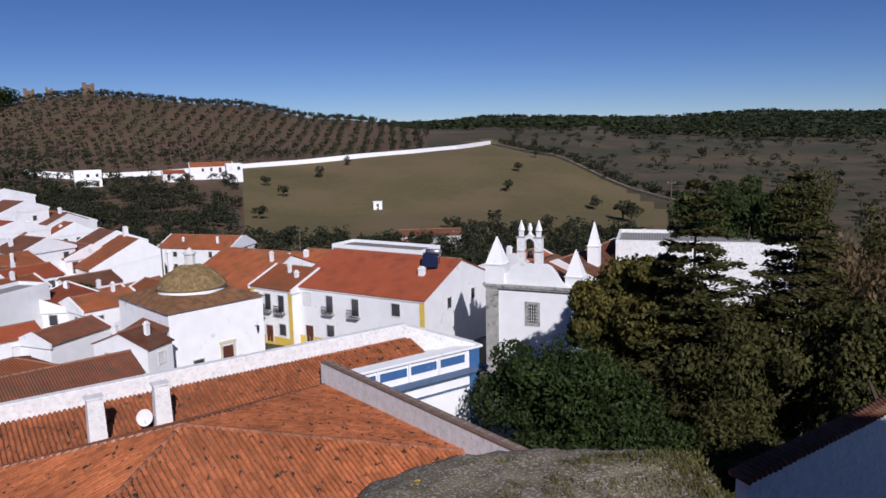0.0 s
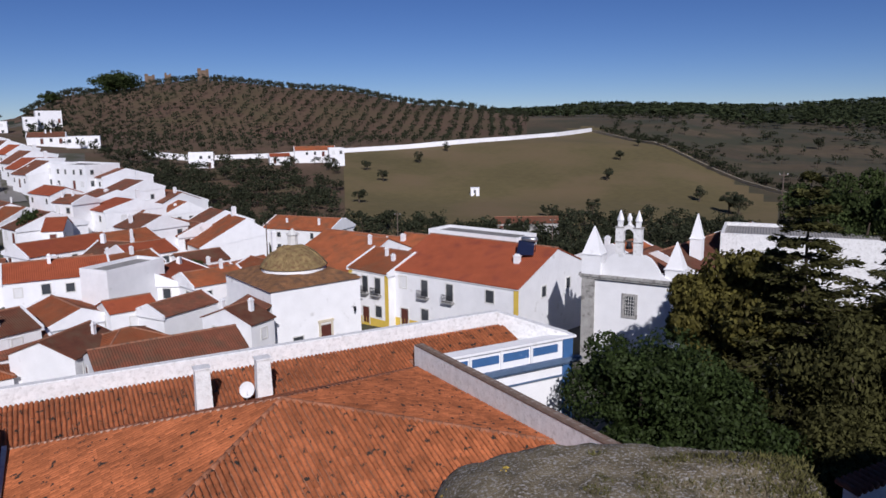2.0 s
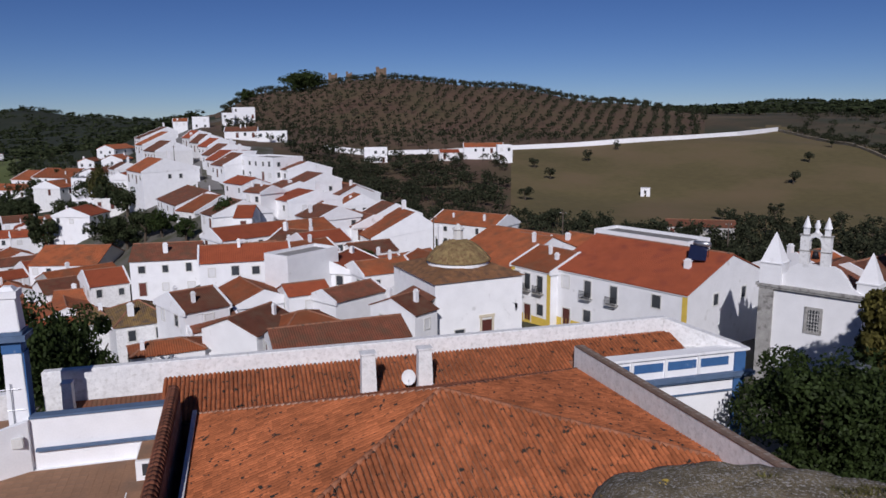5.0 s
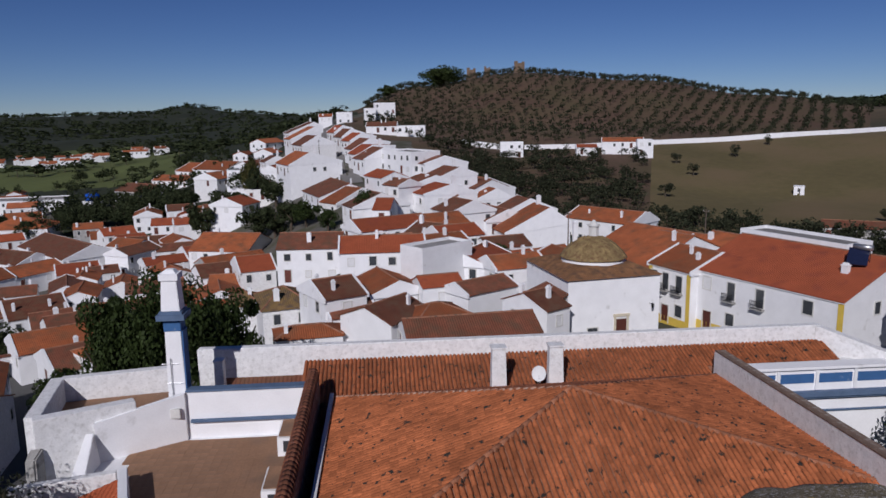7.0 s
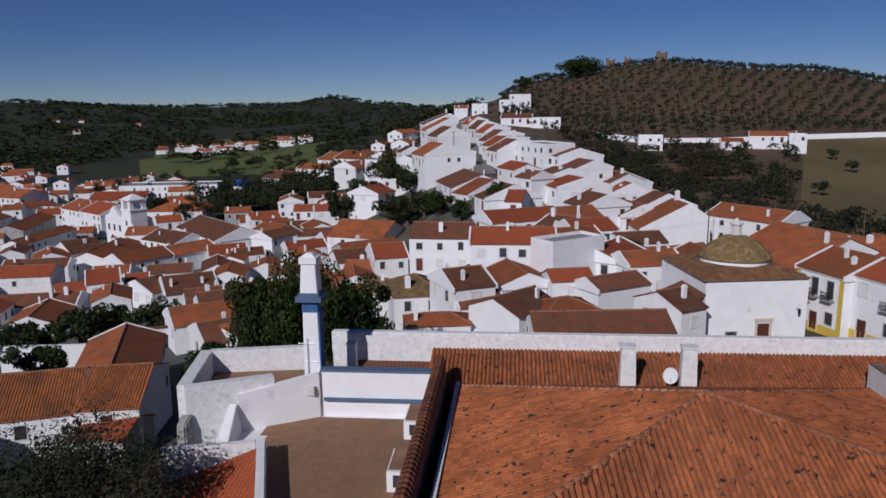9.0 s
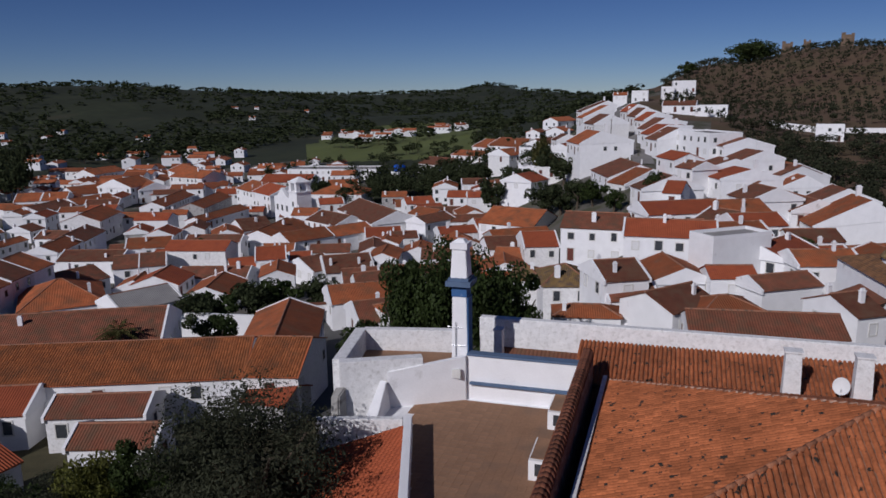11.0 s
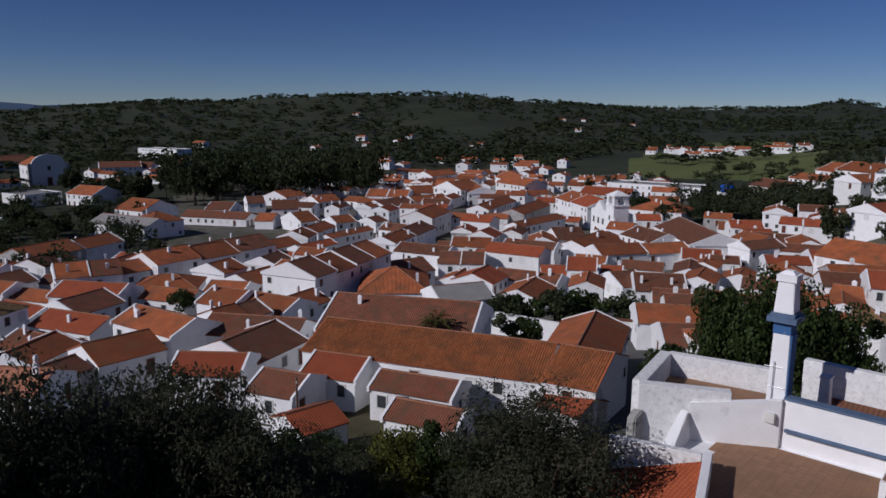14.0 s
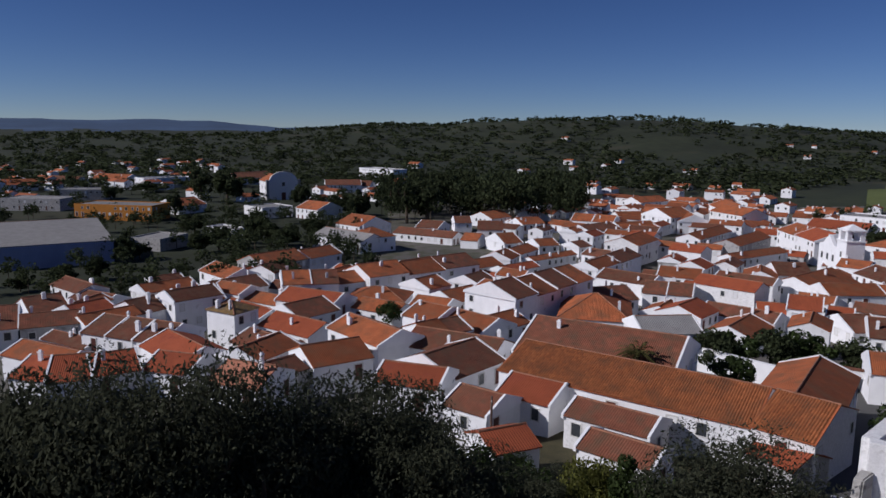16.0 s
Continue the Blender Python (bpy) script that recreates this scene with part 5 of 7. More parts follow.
# ---------------------------------------------------------------- castle
def castle_top():
    t = thing("castle_bastion", 0, 0, 0, 0, "ancient round bastion top with moss, lichen and grass", "bastion")
    child("drum", Build().frustum(0, -0.6, 4, 22.2, 3.2, 2.2, 24).mesh("drum", STONE, True), t)
    n, m = 46, 26
    v, f = [], []
    for j in range(m):
        for i in range(n):
            a, q = i / (n - 1) * 2 - 1, j / (m - 1) * 2 - 1
            x, y = 0.76 + a * 1.72, 4.75 + q * 2.1
            edge = max(0.0, abs(a) ** 9 * 0.4, abs(q) ** 9 * 0.25)
            y -= abs(a) ** 2.2 * 0.4 * (q > 0) * q
            edge += max(0.0, -a - 0.15) ** 1.6 * 0.3
            z = 21.07 - edge + noise.noise((x * 1.4, y * 1.4, 0)) * 0.07 + noise.noise((x * 5, y * 5, 2)) * 0.035 + noise.noise((x * 14, y * 14, 5)) * 0.018
            v.append((x, y, z))
    f = [(j * n + i, j * n + i + 1, (j + 1) * n + i + 1, (j + 1) * n + i) for j in range(m - 1) for i in range(n - 1)]
    ring = [i for i in range(n)] + [(j * n + n - 1) for j in range(1, m)] + [((m - 1) * n + i) for i in range(n - 2, -1, -1)] + [j * n for j in range(m - 2, 0, -1)]
    k = len(v)
    v += [(v[i][0] * 1.02, v[i][1] * 1.0, 4.0) for i in ring]
    f += [(ring[i], k + i, k + (i + 1) % len(ring), ring[(i + 1) % len(ring)]) for i in range(len(ring))]
    child("wall_top", mesh_of("wall_top", v, f, MOSSROCK, True), t, None, "rough grey-brown masonry top speckled with lichen")
    rng = random.Random(4)
    gv, gf = [], []
    for _ in range(26000):
        x, y = 0.76 + rng.uniform(-1.45, 1.5), 4.75 + rng.uniform(-1.8, 1.55)
        if noise.noise((x * 1.3, y * 1.3, 9)) * 0.7 + noise.noise((x * 5, y * 5, 13)) * 0.5 + 0.4 * (x - 0.6) - 0.12 * (y - 4.75) < 0.0:
            continue
        s, a, h = rng.uniform(0.005, 0.012), rng.uniform(0, 6.28), rng.uniform(0.0, 0.03)
        q = len(gv)
        z = 21.045 - max(0.0, -(x - 0.76) / 1.72 - 0.15) ** 1.6 * 0.3 + noise.noise((x * 1.4, y * 1.4, 0)) * 0.07 + noise.noise((x * 5, y * 5, 2)) * 0.035
        gv += [(x - s * math.cos(a), y - s * math.sin(a), z), (x + s * math.cos(a), y + s * math.sin(a), z), (x + rng.uniform(-0.04, 0.04), y + rng.uniform(-0.04, 0.04), z + 0.035 + h)]
        gf.append((q, q + 1, q + 2))
    tagged(child("moss", mesh_of("moss", gv, gf, MOSS), t), kind="stuff")
    # yellow lichen on the worn end
    lv, lf = [], []
    for _ in range(5000):
        x, y = rng.uniform(-0.92, 0.1), 4.75 + rng.uniform(-1.7, 1.3)
        if noise.noise((x * 2.2, y * 2.2, 21)) - 0.5 * (x + 0.4) < 0.3:
            continue
        a, s = rng.uniform(0, 6.28), rng.uniform(0.008, 0.02)
        z = 21.07 - max(0.0, -(x - 0.76) / 1.72 - 0.15) ** 1.6 * 0.3 - abs((x - 0.76) / 1.72) ** 9 * 0.4 + noise.noise((x * 1.4, y * 1.4, 0)) * 0.07 + noise.noise((x * 5, y * 5, 2)) * 0.035 + 0.006
        q = len(lv)
        lv += [(x + s * math.cos(a + k * 2.1), y + s * math.sin(a + k * 2.1), z + rng.uniform(0, 0.012)) for k in range(3)]
        lf.append((q, q + 1, q + 2))
    tagged(child("lichen", mesh_of("lichen", lv, lf, YELLOW), t), kind="stuff")


castle_top()


def unseen_keep():
    # unseen block added behind the bastion; its height sets the shadow on the garden wall
    t = thing("unseen_keep", 25, -8, 4, 0, "unseen square grey stone keep added to shade the garden wall", "castle")
    child("tower", Build().loft([(-9.4, -5.4, 0), (9.4, -5.4, 0), (9.4, 5.4, 0), (-9.4, 5.4, 0)], [(-9, -5, 29.5), (9, -5, 29.5), (9, 5, 29.5), (-9, 5, 29.5)]).mesh("tower", STONE), t)
    # unseen wall added next to the keep as a further shade caster
    w = thing("unseen_curtain_wall", 9, -3, 4, 0, "unseen grey stone curtain wall added for shade", "castle")
    child("wall", Build().box(-6.5, 6.8, -1.2, 1.2, 0, 16.5).mesh("wall", STONE), w)


    # unseen wall added out of view so the olives on the slope fall in shade
    w = thing("unseen_curtain_wall", -16, -22.5, 4, 8, "tall unseen grey stone wall added to shade the slope olives", "castle")
    child("wall", Build().box(-12.5, 12, -1.2, 1.2, 0, 15).mesh("wall", STONE), w)


unseen_keep()


def straight_wall(name, a, b, z_top, height, thick, material, parent):
    a, b = Vector((*a, 0)), Vector((*b, 0))
    d = (b - a).normalized()
    q = Vector((-d.y, d.x, 0)) * thick / 2
    ta, tb = z_top
    ring = [a - q, b - q, b + q, a + q]
    low = [(p.x, p.y, (ta, tb, tb, ta)[i] - height) for i, p in enumerate(ring)]
    top = [(p.x, p.y, (ta, tb, tb, ta)[i]) for i, p in enumerate(ring)]
    return child(name, Build().loft(low, top).mesh(name, material), parent)


def garden_wall():
    t = thing("garden_wall", 10, 24.3, 4, 0, "white garden wall topped with old brown tiles", "wall")
    inv = t.matrix_basis.inverted()
    w = straight_wall("wall", (10.3, 24.3), (20.5, 31.3), (11.7, 11.9), 9, 0.5, OLDWHITE, t)
    w.matrix_basis = inv
    cb = Build()
    rng = random.Random(3)
    d = Vector((10.2, 7.0, 0)).normalized()
    q = Vector((-d.y, d.x, 0))
    for i in range(40):
        p = Vector((10.2, 24.25, 11.72 + 0.005 * i)) + d * i * 0.31
        cb.rod(p - q * 0.42 + Vector((0, 0, rng.uniform(0, 0.04))), p + q * 0.42 + Vector((0, 0, 0.1)), 0.13, 0.12, 6)
    c = child("coping", cb.mesh("coping", ROOFS["brown"], True), t, None, "uneven row of lichened brown tiles")
    c.matrix_basis = inv


garden_wall()


# ---------------------------------------------------------------- church beside the trees
def church():
    x, y = 4.5, 72.8
    yaw = -23.0
    low = gz(x, y) - 1
    z = lambda h: h - low
    t = thing("church", x, y, low, yaw, "white baroque church with granite pier, pinnacles and open bell gable", "church")
    W, D = 8.4, 10.0
    eav = z(8.35)
    nave = Build().add([(0, 0, 0), (W, 0, 0), (W, D, 0), (0, D, 0), (0, 0, eav), (W, 0, eav), (W, D, eav), (0, D, eav), (W / 2, 0, eav + 1.6), (W / 2, D, eav + 1.6)],
                       [(3, 2, 1, 0), (0, 1, 5, 8, 4), (1, 2, 6, 5), (2, 3, 7, 9, 6), (3, 0, 4, 7), (4, 8, 9, 7), (8, 5, 6, 9)])
    child("nave", nave.mesh("nave", WHITE), t)
    for s in (-1, 1):
        xe = W / 2 + s * (W / 2 + 0.2)
        q = [(xe, 0.6), (W / 2, 0.6), (W / 2, D), (xe, D)]
        zz = [eav - 0.05, eav + 1.6, eav + 1.6, eav - 0.05]
        bot, top = [(a, c, h + 0.02) for (a, c), h in zip(q, zz)], [(a, c, h + 0.16) for (a, c), h in zip(q, zz)]
        if s < 0:
            child("roof", Build().loft(bot, top).mesh("roof", ROOFS["brown"]), t, None, "brown weathered tile roof")
        else:
            child("roof", Build().loft(bot[::-1], top[::-1]).mesh("roof", ROOFS["brown"]), t)
    pier = child("pier", Build().box(-0.25, 1.05, -0.22, 0.6, 0, z(8.2)).mesh("pier", STONE), t, None, "tall granite corner pier")
    child("cornice", Build().box(-0.5, W + 0.3, -0.42, 0.5, z(8.35), z(8.6)).box(-0.38, W + 0.2, -0.3, 0.45, z(8.15), z(8.35)).mesh("cornice", STONE), t, None, "grey granite cornice")
    # curved gable above the cornice
    pts = [(0.0, 8.6), (8.2, 8.6), (8.2, 8.75), (7.4, 9.1), (6.9, 9.9), (6.4, 10.5), (5.9, 10.75), (2.9, 10.75), (2.4, 10.4), (2.0, 9.8), (1.3, 9.4), (0.0, 9.2)]
    g = Build()
    n = len(pts)
    g.add([(a, -0.1, z(h)) for a, h in pts] + [(a, 0.45, z(h)) for a, h in pts], [tuple(range(n)), tuple(range(2 * n - 1, n - 1, -1))] + [(i, n + i, n + (i + 1) % n, (i + 1) % n) for i in range(n)])
    child("gable", g.mesh("gable", WHITE), t)
    # open bell gable
    bg = Build()
    bg.box(3.0, 3.75, -0.1, 0.55, z(10.75), z(13.3)).box(4.75, 5.5, -0.1, 0.55, z(10.75), z(13.3))
    arch = [(3.75 + 0.5 - 0.5 * math.cos(math.pi * i / 10), 12.6 + 0.62 * math.sin(math.pi * i / 10)) for i in range(11)]
    top = [(3.75 + i / 10.0, 13.3 + 0.35 * math.sin(math.pi * i / 10)) for i in range(11)]
    v = [(a, yy, z(h)) for yy in (-0.1, 0.55) for a, h in arch + top]
    f = []
    for i in range(10):
        f += [(i, i + 1, 12 + i, 11 + i), (22 + i, 33 + i, 34 + i, 23 + i), (11 + i, 12 + i, 34 + i, 33 + i), (i, 22 + i, 23 + i, i + 1)]
    bg.add(v, f)
    child("bell_gable", bg.mesh("bell_gable", OLDWHITE), t, None, "white bell arch with two piers")
    child("band", Build().box(2.95, 3.8, -0.14, 0.59, z(11.9), z(12.0)).box(4.7, 5.55, -0.14, 0.59, z(11.9), z(12.0)).box(2.92, 3.82, -0.16, 0.6, z(13.3), z(13.4)).box(4.68, 5.58, -0.16, 0.6, z(13.3), z(13.4)).mesh("band", STONE), t)
    child("bell", Build().frustum(4.25, 0.2, z(11.3), z(11.95), 0.34, 0.2, 12).mesh("bell", IRON, True), t, None, "dark bronze bell")
    child("bell_yoke", Build().box(3.76, 4.74, 0.14, 0.26, z(11.95), z(12.1)).mesh("bell_yoke", TIMBER), t)
    for px in (3.38, 5.12):
        child("finial", Build().frustum(px, 0.22, z(13.4), z(14.0), 0.28, 0.3, 4, math.pi / 4).frustum(px, 0.22, z(14.0), z(15.0), 0.36, 0.04, 10).mesh("finial", WHITE), t)
    child("finial", Build().frustum(4.25, 0.22, z(13.6), z(14.0), 0.2, 0.12, 10).frustum(4.25, 0.22, z(14.0), z(14.35), 0.24, 0.24, 10).frustum(4.25, 0.22, z(14.35), z(14.7), 0.18, 0.1, 10).mesh("finial", WHITE), t)

    def pinnacle(px, py, z0, zc, z1, r):
        b = Build().box(px - r, px + r, py - r, py + r, z(z0), z(zc))
        b.box(px - r - 0.08, px + r + 0.08, py - r - 0.08, py + r + 0.08, z(zc), z(zc) + 0.12)
        b.frustum(px, py, z(zc) + 0.12, z(z1), r * 1.38, 0.06, 4, math.pi / 4)
        child("pinnacle", b.mesh("pinnacle", WHITE), t, None, "white pyramid pinnacle on a square base")

    pinnacle(0.75, 0.5, 8.6, 10.5, 13.25, 0.95)
    pinnacle(8.6, 0.9, 8.6, 9.6, 12.2, 0.85)
    pinnacle(8.6, 9.6, 8.2, 11.2, 13.8, 0.6)
    # barred window
    m = pose(4.55, 0, z(4.75))
    wdw = child("window", Build().box(-0.75, -0.48, -0.1, 0.02, -0.2, 2.2).box(0.48, 0.75, -0.1, 0.02, -0.2, 2.2).box(-0.48, 0.48, -0.1, 0.02, 1.95, 2.2).box(-0.48, 0.48, -0.1, 0.02, -0.2, 0.05).mesh("window", STONE), t, m, "granite-framed window with iron bars")
    child("pane", Build().box(-0.48, 0.48, -0.012, 0.02, 0.05, 1.95).mesh("pane", PANE), wdw)
    bars = Build()
    for k in range(4):
        bars.rod((-0.36 + k * 0.24, -0.06, 0.05), (-0.36 + k * 0.24, -0.06, 1.95), 0.022, n=5)
    for k in range(5):
        bars.rod((-0.48, -0.06, 0.3 + k * 0.33), (0.48, -0.06, 0.3 + k * 0.33), 0.018, n=5)
    child("bars", bars.mesh("bars", FRAME), wdw)
    child("skirt", Build().box(1.05, W, -0.03, 0.0, z(8.0), z(8.12)).mesh("skirt", FRAME), t)


church()
house(*at(-19.6, 88), -16, 19, 9, 10.9, 8, "flat_white", 31, OLDWHITE, plain=True)
house(19.3, 86.8, 55.4, 26, 9, 8.3, 8, "brown", 32, OLDWHITE, plain=True)


# ---------------------------------------------------------------- domed chapel
SKIRT = mat("ochre brown skirt tile", (0.24, 0.12, 0.055), 1.0, 0.28, 0.9, 6, 0.5, dirt=(0.13, 0.075, 0.045), dirt_scale=1.2, dirt_at=0.55, dirt_soft=0.1, ribs=0.24)


def town_church():
    """The parish church in the middle of the town: a bell tower beside a gabled white front."""
    x, y = at(63.65, 238)
    low = gz(x, y) - 1
    t = thing("town_church", x, y, low, 2, "white parish church with a square bell tower", "church", kind="")
    child("tower", Build().box(-2.6, 2.6, -2.6, 2.6, 0, 12.6).box(-2.85, 2.85, -2.85, 2.85, 12.6, 13.0).mesh("tower", WHITE), t)
    for a, b in ((-2.5, -1.2), (1.2, 2.5)):
        for p, q in ((-2.5, -1.2), (1.2, 2.5)):
            child("belfry_pier", Build().box(a, b, p, q, 13.0, 15.6).mesh("belfry_pier", WHITE), t)
    child("belfry_cap", Build().box(-2.8, 2.8, -2.8, 2.8, 15.6, 16.0).loft([(-2.5, -2.5, 16.0), (2.5, -2.5, 16.0), (2.5, 2.5, 16.0), (-2.5, 2.5, 16.0)], [(-0.2, -0.2, 17.4), (0.2, -0.2, 17.4), (0.2, 0.2, 17.4), (-0.2, 0.2, 17.4)]).mesh("belfry_cap", WHITE), t)
    child("bell", Build().frustum(0, 0, 13.5, 14.8, 0.7, 0.3, 10).rod((0, 0, 14.7), (0, 0, 15.7), 0.06).mesh("bell", IRON), t)
    ring = [(-13.5, 0), (-2.9, 0), (-2.9, 10.2), (-5.0, 10.6), (-8.2, 13.4), (-11.4, 10.6), (-13.5, 10.2)]
    n = len(ring)
    f = Build().add([(a, -2.2, z) for a, z in ring] + [(a, -1.2, z) for a, z in ring], [tuple(range(n)), tuple(range(n, 2 * n))[::-1]] + [((i + 1) % n, i, n + i, n + (i + 1) % n) for i in range(n)])
    child("facade", f.mesh("facade", WHITE), t)
    for px in (-11.4, -8.2, -5.0):
        put_window(t, pose(px, -2.2, 6.0), 1.1, 1.8)
    put_door(t, pose(-8.2, -2.2, 1.1), 1.8, 3.0)
    put_window(t, pose(0, -2.6, 8.2), 0.9, 1.4)


town_church()


def old_church():
    """A tall old church at the edge of town: a round-topped white front before a long nave."""
    x, y = -455.0, -121.0
    low = gz(x, y) - 1
    t = thing("old_church", x, y, low, 120, "old white church with a tall round-topped front and orange roof", "church")
    n = 14
    ring = [(-9.0, 0), (9.0, 0), (9.0, 12.0)] + [(9.0 * math.cos(math.pi * i / n), 12.0 + 6.5 * math.sin(math.pi * i / n)) for i in range(1, n)] + [(-9.0, 12.0)]
    k = len(ring)
    f = Build().add([(a, -0.6, z) for a, z in ring] + [(a, 0.6, z) for a, z in ring], [tuple(range(k)), tuple(range(k, 2 * k))[::-1]] + [((i + 1) % k, i, k + i, k + (i + 1) % k) for i in range(k)])
    child("front", f.mesh("front", OLDWHITE), t)
    child("nave", Build().box(-7.5, 7.5, 0.61, 30, 0, 11.5).mesh("nave", OLDWHITE), t)
    child("roof", Build().loft([(-8, 0.61, 11.5), (8, 0.61, 11.5), (8, 30.4, 11.5), (-8, 30.4, 11.5)], [(-0.4, 0.61, 15.6), (0.4, 0.61, 15.6), (0.4, 30.4, 15.6), (-0.4, 30.4, 15.6)]).mesh("roof", ROOFS["orange"]), t)
    for sx in (-1, 1):
        child("buttress", Build().loft([(sx * 9.9 - 0.9, -1.4, 0), (sx * 9.9 + 0.9, -1.4, 0), (sx * 9.9 + 0.9, 1.6, 0), (sx * 9.9 - 0.9, 1.6, 0)], [(sx * 9.9 - 0.8, -0.6, 13.5), (sx * 9.9 + 0.8, -0.6, 13.5), (sx * 9.9 + 0.8, 1.0, 13.5), (sx * 9.9 - 0.8, 1.0, 13.5)]).mesh("buttress", STONE), t)
    put_door(t, pose(0, -0.6, 1.0), 2.6, 4.6)
    put_window(t, pose(0, -0.6, 9.5), 1.8, 2.4)
    for q in (7, 15, 23):
        put_window(t, pose(0, 0, 0, 0, 0, 90) @ pose(q, -7.5, 6.5), 1.2, 2.2)
        put_window(t, pose(0, 0, 0, 0, 0, -90) @ pose(-q, -7.5, 6.5), 1.2, 2.2)


old_church()


def lane():
    """The narrow lane under the terrace, closed by a white wall with an arch, and a garden wall beyond the sheds."""
    a, b = Vector((-58.0, 29.5, 0)), Vector((-99.0, 52.5, 0))
    d = (b - a).normalized()
    n = Vector((-d.y, d.x, 0))
    v, f = [], []
    for k in range(24):
        p = a.lerp(b, k / 23)
        for s in (-3.2, 3.2):
            q = p + n * s
            v.append((q.x, q.y, gz(q.x, q.y) + 0.1))
    f = [(2 * k, 2 * k + 1, 2 * k + 3, 2 * k + 2) for k in range(23)]
    tagged(new("lane", mesh_of("lane", v, f, ASPHALT)), "narrow dark asphalt lane", "road", kind="structure")
    z0 = gz(b.x, b.y) - 0.5
    t = thing("arch_wall", b.x, b.y, z0, math.degrees(math.atan2(n.y, n.x)), "white wall with a dark round arch over the lane", "wall")
    w = Build()
    m = 10
    arc = [(1.3 * math.cos(math.pi * i / m), 1.7 + 1.0 * math.sin(math.pi * i / m)) for i in range(m + 1)]
    for (x0, h0), (x1, h1) in zip(arc, arc[1:]):
        w.loft([(x1, -0.3, h1), (x0, -0.3, h0), (x0, 0.3, h0), (x1, 0.3, h1)], [(x1, -0.3, 3.7), (x0, -0.3, 3.7), (x0, 0.3, 3.7), (x1, 0.3, 3.7)])
    w.box(1.3, 3.4, -0.3, 0.3, 0, 3.7).box(-3.4, -1.3, -0.3, 0.3, 0, 3.7)
    child("wall", w.mesh("wall", OLDWHITE), t)
    child("coping", Build().box(-3.5, 3.5, -0.45, 0.45, 3.7, 3.9).mesh("coping", ROOFS["brown"]), t)
    g = thing("garden_wall", 0, 0, 0, 0, "plain white garden wall behind the sheds", "wall")
    straight_wall("wall", (-114.0, 27.0), (-100.0, 42.0), (-7.2, -7.6), 5, 0.5, WHITE, g)
    g = thing("low_wall", 0, 0, 0, 0, "low white boundary wall below the castle slope", "wall")
    straight_wall("wall", (-64.6, -3.4), (-60.6, 5.6), (-4.0, -3.9), 3, 0.4, OLDWHITE, g)


lane()


